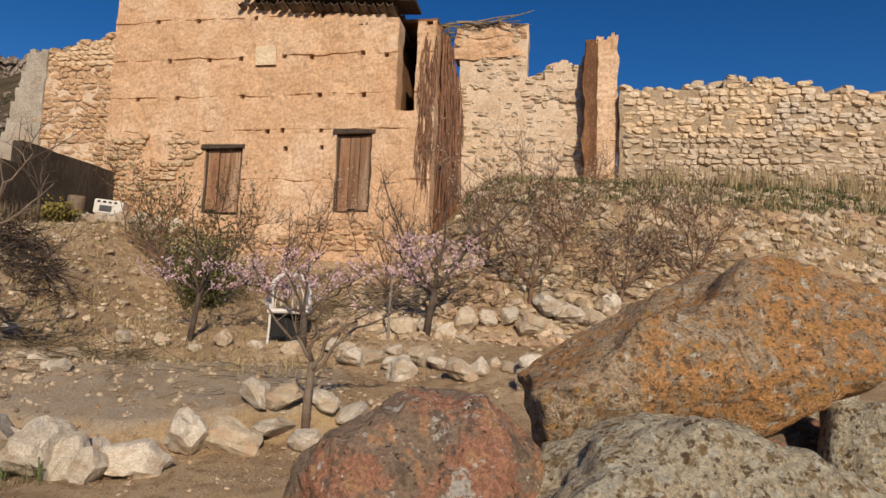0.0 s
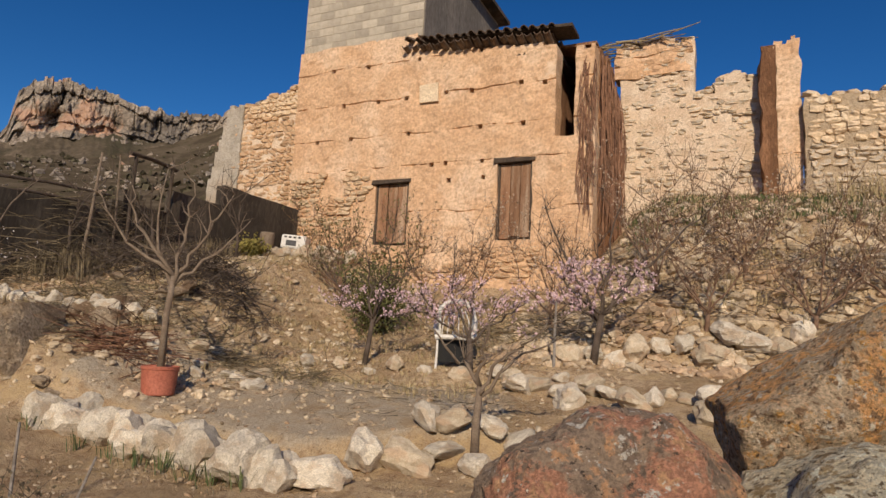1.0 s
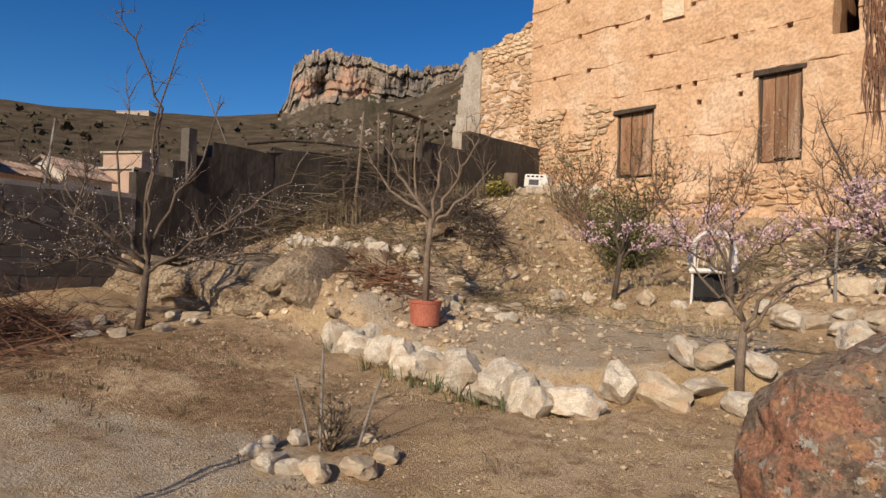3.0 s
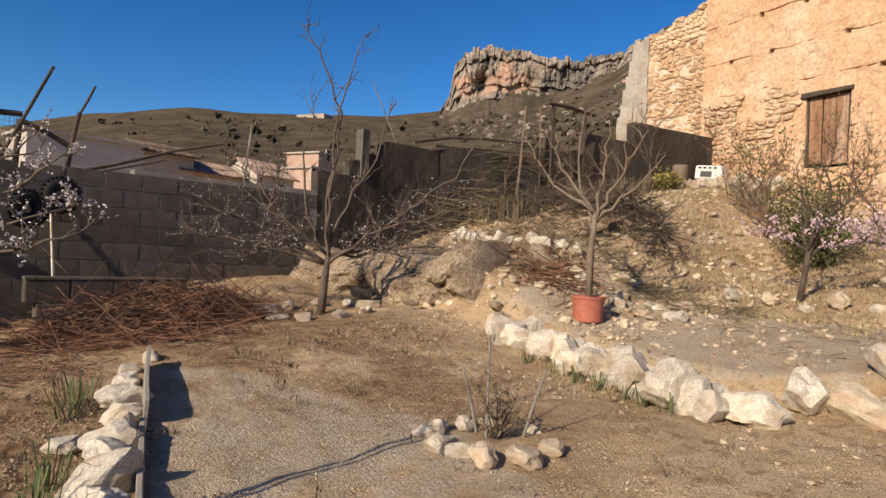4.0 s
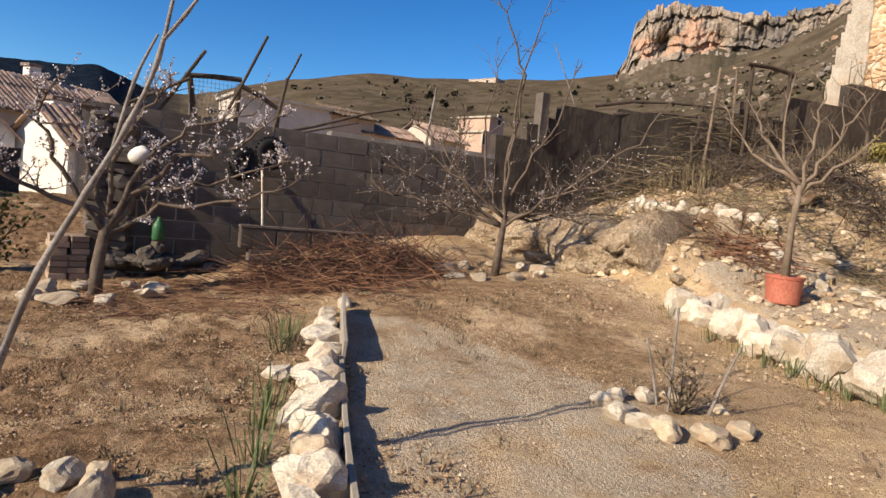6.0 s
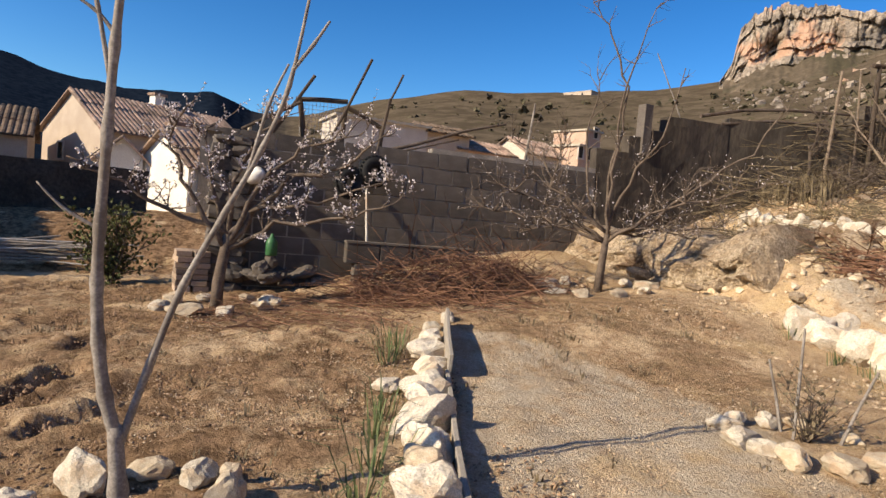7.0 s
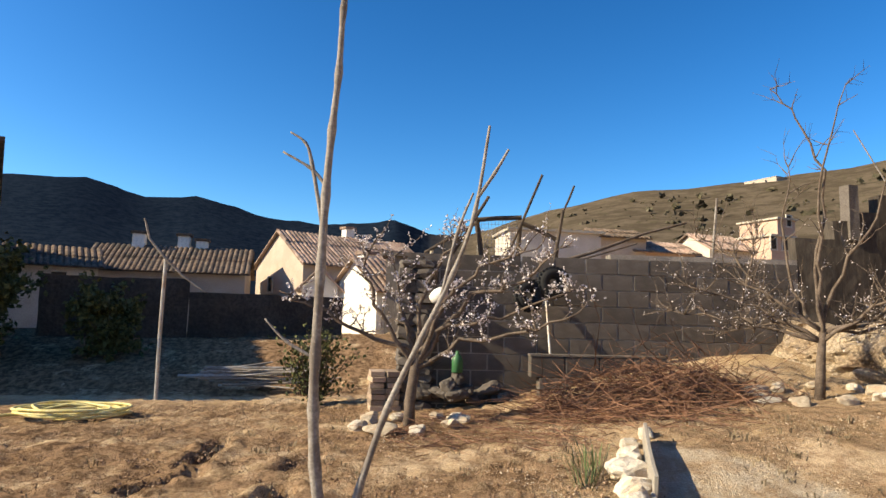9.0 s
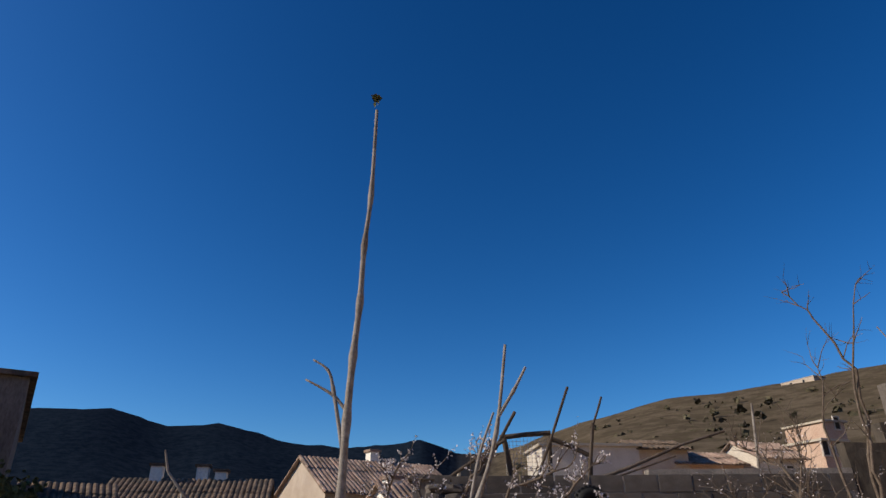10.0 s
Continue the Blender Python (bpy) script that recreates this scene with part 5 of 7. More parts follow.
# young forked tree beside the path, its tip tied with a bud
def young_tree():
    th = empty("young_tree", pose(-2.37, -0.70, 0.06), "slender young tree forked near the ground, leafless", "tree")
    o = Vector((-2.37, -0.70, 0.06))
    def stem(name, pts, radii, label=""):
        bm = bmesh.new()
        fine, rr = [], []
        pts = [Vector(p) - o for p in pts]
        for i in range(len(pts) - 1):
            a, b, c, d = pts[max(0, i - 1)], pts[i], pts[i + 1], pts[min(len(pts) - 1, i + 2)]
            for k in range(4):
                t = k / 4
                fine.append(0.5 * ((2 * b) + (c - a) * t + (2 * a - 5 * b + 4 * c - d) * t * t + (3 * b - a - 3 * c + d) * t ** 3))
                rr.append(radii[0] + (radii[1] - radii[0]) * (i + t) / (len(pts) - 1) + (0.006 if k == 0 and i else 0) * radii[0] / 0.03)
        fine.append(pts[-1])
        rr.append(radii[1])
        tube(bm, fine, rr, 10)
        part(name, bm, BARK_PALE, th, label, smooth=True)
    stem("trunk", [(-2.36, -0.69, -0.03), (-2.37, -0.705, 0.16), (-2.38, -0.73, 0.385)], (0.035, 0.0245))
    stem("stem", [(-2.38, -0.718, 0.33), (-2.38, -0.766, 0.49), (-2.38, -0.796, 0.67), (-2.38, -0.811, 0.87), (-2.38, -0.813, 1.06), (-2.38, -0.808, 1.37), (-2.38, -0.802, 1.65), (-2.38, -0.79, 1.90), (-2.38, -0.774, 2.12), (-2.38, -0.767, 2.38), (-2.38, -0.748, 2.62), (-2.38, -0.739, 3.08)], (0.0235, 0.0075))
    stem("stem", [(-2.385, -0.715, 0.31), (-2.40, -0.639, 0.586), (-2.40, -0.547, 0.874), (-2.40, -0.425, 1.143), (-2.40, -0.32, 1.373), (-2.40, -0.244, 1.601), (-2.40, -0.194, 1.94)], (0.0145, 0.0055))
    stem("shoot", [(-2.40, -0.235, 1.66), (-2.40, -0.17, 1.76), (-2.40, -0.12, 1.85)], (0.008, 0.0045))
    stem("shoot", [(-2.40, -0.36, 1.29), (-2.41, -0.31, 1.52), (-2.41, -0.25, 1.68)], (0.007, 0.004))
    stem("shoot", [(-2.38, -0.815, 1.05), (-2.38, -0.922, 1.109), (-2.38, -1.003, 1.188)], (0.007, 0.003))
    stem("shoot", [(-2.38, -0.80, 1.68), (-2.38, -0.858, 1.748), (-2.38, -0.969, 1.811)], (0.008, 0.0035))
    stem("shoot", [(-2.38, -0.81, 1.54), (-2.38, -0.859, 1.77), (-2.38, -0.886, 1.847), (-2.38, -0.945, 1.888)], (0.0085, 0.0035))
    rnd = random.Random(3)
    link_mesh("bud", petals([Vector((-2.38, -0.750, 3.15)) - o], 12, 0.016, rnd, 0.012), LEAF, th, "dark dry bud")
    return th


young_tree()
fruit_tree("fruit_tree", (-6.25, 3.33, 0.54), 62, [(0, 0), (0.02, 0.3), (0.05, 0.62)], [
    [(-0.35, 0.85), (-0.75, 1.35), (-1.1, 1.6)], [(-0.5, 0.85), (-1.15, 1.05)], [(0.5, 0.74), (0.88, 1.2), (1.44, 1.6), (1.80, 2.25)],
    [(0.6, 0.95), (1.4, 1.2)], [(0.02, 1.3), (0.08, 2.2), (0.3, 3.0)], [(0.0, 1.2), (0.1, 2.2), (-0.1, 2.75), (-0.35, 3.05)], [(-0.2, 1.0), (-0.25, 1.7), (-0.2, 2.3)],
    [(0.2, 1.2), (0.5, 1.7), (0.65, 2.4)], [(-0.6, 1.1), (-0.5, 1.6)], [(-0.7, 0.72), (-1.35, 0.8)], [(0.7, 0.7), (1.35, 0.85)], [(-0.4, 0.7), (-0.9, 0.55)], [(0.45, 0.75), (0.9, 0.65)]], "gnarled fruit tree with bare spreading limbs", "tree", FRUIT_BARK, 5, 0.040, 0.021, 30, 0.36, 1, BLOSSOM_WHITE, 1400, 0.008, part_name="bud_haze", bloom_top=1.7)
fruit_tree("potted_tree", (-3.95, 5.02, 0.86), 28, [(0, 0), (0.0, 0.5), (0.03, 0.86)], [
    [(-0.35, 1.35), (-0.45, 1.7)], [(-0.2, 1.25), (-0.15, 1.9)], [(0.3, 1.25), (0.5, 1.65)], [(0.1, 1.3), (0.12, 1.75)], [(-0.45, 1.15), (-0.75, 1.6)], [(0.35, 1.1), (0.65, 1.45)]],
    "bare young fruit tree with a pale trunk, growing in a pot", "tree", BARK, 6, 0.030, 0.020, 7, 0.27, 1)
fruit_tree("blossoming_tree", (-6.45, -0.62, 0.12), 86, [(0, 0), (0.0, 0.25), (0.06, 0.72)], [
    [(-0.5, 0.9), (-1.0, 1.15), (-1.3, 1.3)], [(-0.3, 1.1), (-0.5, 1.5), (-0.4, 1.75)], [(0.35, 1.0), (0.9, 1.1), (1.5, 1.35)], [(0.3, 1.2), (0.7, 1.6), (1.2, 1.75)],
    [(0.1, 1.2), (0.3, 1.7), (0.5, 1.95)], [(0.5, 0.85), (1.1, 0.95), (1.55, 1.15)], [(-0.15, 1.3), (-0.2, 1.7)], [(0.6, 1.3), (1.1, 1.45), (1.4, 1.75)]],
    "spreading fruit tree just coming into white blossom", "tree", FRUIT_BARK, 7, 0.050, 0.028, 15, 0.30, 1, BLOSSOM_WHITE, 3600, 0.0125)
fruit_tree("small_tree", (-0.96, 4.66, 0.42), 5, [(0, 0), (0.0, 0.25), (0.02, 0.52)], [[(-0.2, 0.75), (-0.38, 0.95)], [(0.15, 0.7), (0.35, 0.85), (0.65, 1.1)], [(0.05, 0.8), (0.1, 1.05)], [(0.3, 0.75), (0.7, 0.95)]],
    "small bare tree among white stones", "tree", BARK, 8, 0.028, 0.016, 6, 0.3, 1)
fruit_tree("almond_tree", (-0.24, 7.95, 1.06), 0, [(0, 0), (0.05, 0.3), (0.1, 0.6)], [[(-0.3, 0.9), (-0.4, 1.3)], [(0.1, 1.0), (0.05, 1.4)], [(0.4, 0.9), (0.6, 1.3)], [(-0.15, 0.7), (-0.5, 0.75)], [(0.5, 1.1), (1.1, 1.7), (1.5, 2.1)], [(-0.3, 1.2), (-0.6, 1.9)], [(0.2, 1.3), (0.3, 2.2)]],
    "almond tree in pink blossom on the slope", "tree", BARK_DARK, 9, 0.042, 0.022, 14, 0.42, 1, BLOSSOM_PINK, 3000, 0.014, bloom_top=1.25)
fruit_tree("almond_tree", (-2.88, 7.25, 0.92), 12, [(0, 0), (0.05, 0.3), (0.08, 0.55)], [[(-0.3, 0.8), (-0.5, 1.1)], [(0.2, 0.9), (0.5, 1.2)], [(0.0, 1.0), (-0.1, 1.5)], [(0.3, 0.6), (0.9, 0.7)], [(0.2, 1.1), (0.3, 1.6)]],
    "low almond tree with pink blossom and olive twigs", "tree", BARK_DARK, 10, 0.030, 0.018, 15, 0.4, 1, BLOSSOM_PINK, 1300, 0.013, bloom_top=0.95)
fruit_tree("almond_tree", (-1.55, 7.05, 0.90), 8, [(0, 0), (0.0, 0.2), (0.0, 0.4)], [[(-0.4, 0.6), (-0.6, 0.9)], [(0.3, 0.6), (0.6, 0.8)], [(0.0, 0.8), (0.05, 1.1)], [(-0.2, 0.8), (-0.2, 1.2)]],
    "small almond tree in pink blossom by a chair", "tree", BARK_DARK, 11, 0.04, 0.017, 15, 0.35, 1, BLOSSOM_PINK, 1600, 0.013, bloom_top=1.1)
for k, (x, y, s, sd) in enumerate(((1.1, 8.5, 1.2, 21), (2.3, 8.5, 1.3, 22), (3.3, 8.7, 1.2, 23), (0.55, 9.2, 1.3, 24), (1.7, 9.3, 1.2, 25), (-3.6, 8.9, 1.2, 26), (-2.6, 9.6, 1.3, 27), (-4.3, 9.6, 1.1, 28), (-0.9, 9.4, 1.2, 29))):
    r = random.Random(sd)
    fruit_tree("slope_shrub", (x, y, height(x, y)), 0, [(0, 0), (0.02, 0.12), (0.03, 0.25)], [[(r.uniform(-1, 1) * 0.5 * s, r.uniform(0.5, 0.8) * s), (r.uniform(-1, 1) * 0.8 * s, r.uniform(0.9, 1.4) * s)] for _ in range(6)],
               "bare thorny shrub with pale buds on the slope", "shrub", BUSH_BARK, sd, 0.030, 0.014, 22, 0.45, 1, LEAF_OLIVE if k in (5, 7) else BUD, 900 if k in (5, 7) else 700, 0.016, "slope shrubs", 0.5, "bud_haze")
for x, y, z, s, sd in ((-7.2, 8.6, 0, 1.0, 31), (-6.3, 9.6, 0, 1.0, 32), (-7.6, 7.4, 0, 0.9, 33)):
    r = random.Random(sd)
    fruit_tree("sapling", (x, y, height(x, y)), 40, [(0, 0), (0.02, 0.3), (0.0, 0.6)], [[(r.uniform(-0.4, 0.4), 1.0 * s), (r.uniform(-0.6, 0.6), 1.6 * s)] for _ in range(4)], "thin bare sapling before the dark wall", "tree", BARK_DARK, sd, 0.025, 0.015, 6, 0.4, 1, None, 0, 0.02, "saplings by the wall", 0.5)


def shrub(name, x, y, r, h, label, mat, seed, leaves=1500, size=0.03, z=None):
    rnd = random.Random(seed)
    z = height(x, y) if z is None else z
    th = empty(name, pose(x, y, z), label, "shrub")
    tips, bm = [], bmesh.new()
    for _ in range(16):
        a = rnd.uniform(0, 2 * math.pi)
        twig(bm, (0, 0, -0.03), (math.cos(a) * rnd.uniform(0.2, 1.0), math.sin(a) * rnd.uniform(0.2, 1.0), h / r), h * rnd.uniform(0.6, 1.0), 0.018 * h, 1, rnd, tips, 0.3)
    tagged(part("stem_mass", bm, BARK_DARK, th), kind="stuff")
    link_mesh("foliage", petals(tips, leaves, size, rnd, 0.1 * r), mat, th)
    return th


shrub("evergreen_bush", -12.55, -6.75, 0.6, 1.2, "loose grey green bush beside the far wall", LEAF, 41, 3000, 0.06)
shrub("evergreen_tree", -12.0, -8.9, 0.9, 1.9, "dark green evergreen tree beside the far wall", LEAF, 42, 4200, 0.07)
shrub("evergreen_bush", 4.7, 7.7, 0.4, 0.5, "small dark green bush among the boulders", LEAF, 43, 1200, 0.03)
shrub("yellow_bush", -6.85, 11.0, 0.45, 0.4, "low yellow green bush by a stump", LEAF_YELLOW, 44, 900, 0.03)
shrub("green_bush", -8.3, -1.9, 0.6, 0.9, "straggling olive bush by the brick stack", LEAF, 45, 1200, 0.028)
shrub("green_bush", -3.4, 8.9, 1.1, 0.95, "sprawling olive green shrub below the house", LEAF_OLIVE, 46, 3400, 0.022)
shrub("dry_shrub", -2.60, 2.48, 0.2, 0.32, "dry grey shrub inside a ring of stones", SCRUB, 47, 160, 0.014)
bm = bmesh.new()
th = empty("cane_sticks", pose(-2.62, 2.46, 0.16), "thin dry canes standing in a stone ring", "sticks")
for a, b in (((-0.02, -0.02), (-0.05, 0.0, 0.62)), ((0.10, 0.12), (0.22, 0.20, 0.46)), ((-0.12, 0.02), (-0.2, -0.06, 0.42))):
    bm = bmesh.new()
    tube(bm, [(a[0], a[1], -0.04), (a[0] * 0.5 + b[0] * 0.5, a[1] * 0.5 + b[1] * 0.5, b[2] * 0.5), b], [0.009, 0.008, 0.006], 6)
    part("cane", bm, BARK_PALE, th)


def tufts(name, label, spots, mat, seed, blades=40, h=0.18, spread=0.08, width=0.006, lean=0.5):
    """Grass blades, joined."""
    rnd = random.Random(seed)
    verts, faces = [], []
    for x, y in spots:
        z = height(x, y)
        for _ in range(blades):
            a, r = rnd.uniform(0, 6.28), abs(rnd.gauss(0, spread))
            p = Vector((x + r * math.cos(a), y + r * math.sin(a), z - 0.02))
            d = Vector((math.cos(a), math.sin(a), 0)) * lean * rnd.uniform(0.1, 1.0)
            l = h * rnd.uniform(0.5, 1.25)
            w = Vector((-math.sin(a), math.cos(a), 0)) * width
            q1, q2 = p + (d * 0.35 + Vector((0, 0, 0.65))) * l, p + (d + Vector((0, 0, 1.0 - 0.3 * lean))) * l
            k = len(verts)
            verts += [p - w, p + w, q1 + w * 0.8, q1 - w * 0.8, q2]
            faces += [(k, k + 1, k + 2, k + 3), (k + 3, k + 2, k + 4)]
    me = bpy.data.meshes.new(name)
    me.from_pydata(verts, [], faces)
    return tagged(link_mesh(name, me, mat), label, "grass", kind="stuff")


rnd = random.Random(77)
tufts("bulb_leaves", "green bulb leaves growing along the white stones", [(-4.4, 4.15), (-3.95, 4.2), (-3.6, 4.15), (-3.3, 4.05), (-3.05, 4.0), (-2.75, 3.9), (-2.55, 3.86), (-2.3, 3.82)], GREENGRASS, 1, 20, 0.20, 0.07, 0.0045, 1.1)
tufts("bulb_leaves", "green bulb leaves growing along the stone row", [(-2.6, 0.22), (-2.95, 0.28), (-3.3, 0.38), (-4.3, 0.62), (-4.6, 0.75), (-2.3, 0.12)], GREENGRASS, 2, 26, 0.26, 0.06, 0.004, 1.15)
tufts("grass", "green grass on the knoll below the ruined walls", [(rnd.uniform(0.3, 7.5), rnd.uniform(10.2, 13.6)) for _ in range(900)], GREENGRASS, 3, 16, 0.11, 0.16, 0.007, 0.9)
tufts("dry_grass", "dry straw grass on the slope", [(rnd.uniform(0.5, 8.0), rnd.uniform(8.6, 12.6)) for _ in range(420)], DRYGRASS, 4, 18, 0.16, 0.14, 0.007, 0.6)
tufts("dry_grass", "dry straw grass among the terraces", [(rnd.uniform(-7.2, -1), rnd.uniform(5.8, 11.5)) for _ in range(800)], DRYGRASS, 5, 14, 0.09, 0.12, 0.006, 0.8)
tufts("dry_weeds", "dry weeds in the garden soil", [(rnd.uniform(-7, -1.5), rnd.uniform(-3.5, 3.8)) for _ in range(130)], SCRUB, 6, 16, 0.07, 0.09, 0.005, 1.2)
tufts("dry_grass", "dry stalks in front of the dark wall", [(rnd.uniform(-7.9, -6.6), rnd.uniform(6.8, 10.5)) for _ in range(70)], SCRUB, 7, 20, 0.4, 0.12, 0.006, 0.4)
tufts("dry_grass", "tall dry grass along the wall tops", [(rnd.uniform(3.5, 8.5), rnd.uniform(11.6, 12.3)) for _ in range(60)], DRYGRASS, 8, 20, 0.5, 0.2, 0.006, 0.5)


def brush(name, label, cx, cy, rx, ry, h, n, mat, seed, length=(0.5, 1.3), thick=0.006, steep=0.22):
    rnd = random.Random(seed)
    bm = bmesh.new()
    for _ in range(n):
        a, r = rnd.uniform(0, 6.28), math.sqrt(rnd.random())
        x, y = cx + rx * r * math.cos(a), cy + ry * r * math.sin(a)
        z = height(x, y) + rnd.random() * h * (1 - r * r)
        l, b = rnd.uniform(*length), rnd.uniform(0, 6.28)
        up = rnd.gauss(0.05, steep)
        d = Vector((math.cos(b), math.sin(b), up))
        side = Vector((-d.y, d.x, rnd.gauss(0, 0.5))) * l * rnd.uniform(-0.18, 0.18)
        p = Vector((x, y, z)) - d * l * 0.4
        p.z = max(p.z, height(p.x, p.y) + 0.01)
        tube(bm, [p, p + d * l * 0.5 + side, p + d * l], [thick, thick * 0.8, thick * 0.35], 3, False)
    return tagged(part(name, bm, mat), label, "brushwood", kind="stuff")


brush("brushwood", "heap of cut reddish brown prunings", -6.55, 1.75, 0.8, 1.15, 0.36, 760, BRUSH, 1, (0.4, 1.2), 0.0042, 0.32)
brush("brushwood", "thin spread of cut prunings on the soil", -6.2, 0.9, 1.2, 1.7, 0.05, 420, BRUSH, 2, (0.3, 0.9), 0.0036, 0.06)
brush("brushwood", "dry prunings lying behind the pot", -4.7, 5.4, 0.5, 0.4, 0.2, 160, BRUSH, 3, (0.3, 0.8))
brush("brushwood", "dry twigs scattered on the gravel bed", -2.2, 5.6, 1.6, 0.7, 0.02, 90, SCRUB, 4, (0.15, 0.45), 0.004, 0.06)
brush("brushwood", "dead vines along the dark wall", -7.7, 7.8, 0.3, 2.6, 1.2, 420, SCRUB, 5, (0.4, 1.0))
brush("brushwood", "tangle of dry stems on the slope", -1.0, 8.9, 1.4, 0.8, 0.4, 260, SCRUB, 6, (0.3, 0.9))
brush("brushwood", "tangle of dry stems on the rubble", 2.2, 8.9, 2.2, 0.9, 0.6, 300, BARK, 7, (0.3, 1.0))

for bx, by, brx, bry, bn, bs in ((-6.2, 5.1, 1.3, 0.35, 260, 21), (-5.4, 6.2, 1.5, 0.5, 300, 22), (-3.6, 6.3, 0.9, 0.5, 220, 23), (-6.6, 7.6, 1.0, 0.5, 220, 24)):
    brush("brushwood", "dead brown stems trailing over the terrace", bx, by, brx, bry, 0.22, bn, SCRUB, bs, (0.25, 0.8), 0.004, 0.25)
for bx, by, brx, bry, bn, bs in ((-6.4, 7.3, 1.3, 0.5, 420, 31), (-4.9, 7.2, 0.6, 0.4, 260, 32)):
    brush("brushwood", "dark bramble stems below the rendered wall", bx, by, brx, bry, 0.5, bn, BARK_DARK, bs, (0.3, 0.9), 0.006, 0.45)


# ---------------------------------------------------------------- things in the garden
def flower_pot(x, y, z):
    th = empty("flower_pot", pose(x, y, z - 0.02), "red plastic nursery pot standing on the gravel bed", "pot")
    bm = bmesh.new()
    lathe(bm, [(0.135, 0.0), (0.142, 0.01), (0.156, 0.22), (0.163, 0.225), (0.166, 0.25), (0.158, 0.255), (0.152, 0.24), (0.15, 0.23)], 36)
    part("pot", bm, TERRACOTTA, th, smooth=False)
    bm = bmesh.new()
    lathe(bm, [(0.01, 0.22), (0.15, 0.232), (0.148, 0.24), (0.01, 0.25)], 24)
    part("soil", bm, PEBBLE, th)
    return th


flower_pot(-3.95, 5.02, height(-3.95, 5.02))


def appliance():
    th = empty("oven_box", FACADE @ pose(-4.95, -0.75, 3.02, 0, 4, 20), "white enamel cooker lying on the stones", "cooker")
    bm = bmesh.new()
    box(bm, -0.26, 0.26, -0.2, 0.2, 0, 0.28)
    bmesh.ops.bevel(bm, geom=bm.edges[:], offset=0.02, segments=2, affect="EDGES")
    part("casing", bm, WHITEMETAL, th)
    bm = bmesh.new()
    box(bm, -0.15, 0.07, -0.208, -0.198, 0.05, 0.165)
    part("window", bm, GREY_PART, th, "grey glazed window")
    for k in range(4):
        bm = bmesh.new()
        box(bm, -0.2 + k * 0.10, -0.145 + k * 0.10, -0.216, -0.198, 0.215, 0.25)
        bmesh.ops.bevel(bm, geom=bm.edges[:], offset=0.006, segments=1, affect="EDGES")
        part("knob", bm, BLACK, th)
    return th


appliance()
bm = bmesh.new()
lathe(bm, [(0.17, 0), (0.15, 0.1), (0.14, 0.5), (0.12, 0.54)], 14)
for v in bm.verts:
    v.co += Vector((1, 1, 0.2)) * 0.03 * noise.noise(v.co * 6)
ob = part("stump", bm, BARK)
ob.matrix_world = pose(-6.75, 11.35, height(-6.75, 11.35) - 0.04, 3, 2, 0)
tagged(ob, "grey tree stump standing before the dark wall", "stump")


def garden_chair():
    th = empty("garden_chair", pose(-1.80, 7.36, height(-1.80, 7.36), 0, 0, 12), "white metal garden chair with a dark seat, half hidden in blossom", "chair")
    for x in (-0.2, 0.2):
        for y, top in ((-0.2, 0.42), (0.2, 0.72)):
            bm = bmesh.new()
            tube(bm, [(x, y, -0.03), (x * 0.96, y * 0.95, 0.2), (x * 0.98, y * (0.95 if y < 0 else 1.15), top)], 0.014, 8)
            part("leg", bm, WHITEMETAL, th)
    bm = bmesh.new()
    box(bm, -0.2, 0.2, -0.2, 0.2, 0.3, 0.33)
    bmesh.ops.bevel(bm, geom=bm.edges[:], offset=0.01, segments=1, affect="EDGES")
    part("seat", bm, GREY_PART, th, "dark seat")
    for k in range(6):
        bm = bmesh.new()
        x = -0.17 + 0.068 * k
        tube(bm, [(x, 0.2, 0.33), (x * 0.9, 0.23, 0.55), (x * 0.6, 0.24, 0.72 - abs(x) * 0.3)], 0.008, 6)
        part("back_bar", bm, WHITEMETAL, th)
    bm = bmesh.new()
    tube(bm, [(-0.23, 0.22, 0.36), (-0.23, 0.23, 0.55), (-0.19, 0.24, 0.70), (-0.09, 0.25, 0.78), (0.09, 0.25, 0.78), (0.19, 0.24, 0.70), (0.23, 0.23, 0.55), (0.23, 0.22, 0.36)], 0.03, 8)
    part("back_frame", bm, WHITEMETAL, th)
    bm = bmesh.new()
    tube(bm, [(-0.22, -0.21, 0.34), (0, -0.24, 0.345), (0.22, -0.21, 0.34)], 0.028, 8)
    part("front_rail", bm, WHITEMETAL, th)
    # black sheet added where only shade lies under the seat
    bm = bmesh.new()
    box(bm, -0.19, 0.19, -0.16, -0.14, 0.06, 0.31)
    part("seat_shade", bm, BLACK, th, "black panel in place of the shade under the seat")
    for s in (-0.23, 0.23):
        bm = bmesh.new()
        tube(bm, [(s, -0.2, 0.42), (s, -0.05, 0.5), (s, 0.22, 0.5)], 0.022, 8)
        part("armrest", bm, WHITEMETAL, th)
    return th


garden_chair()


def pole(name, pts, r, mat, label, category="pole", group="", sides=8, z0=None):
    bm = bmesh.new()
    o = Vector(pts[0])
    n = len(pts) - 1
    tube(bm, [Vector(p) - o for p in pts], [r * (1 - 0.35 * i / n) for i in range(n + 1)], sides)
    ob = part(name, bm, mat)
    ob.matrix_world = Matrix.Translation(o)
    return tagged(ob, label, category, group)


pole("stake", [(-0.66, 7.55, 0.95), (-0.66, 7.56, 1.35), (-0.65, 7.56, 1.78)], 0.02, BARK_PALE, "pale wooden stake standing by the almond tree", "stake")


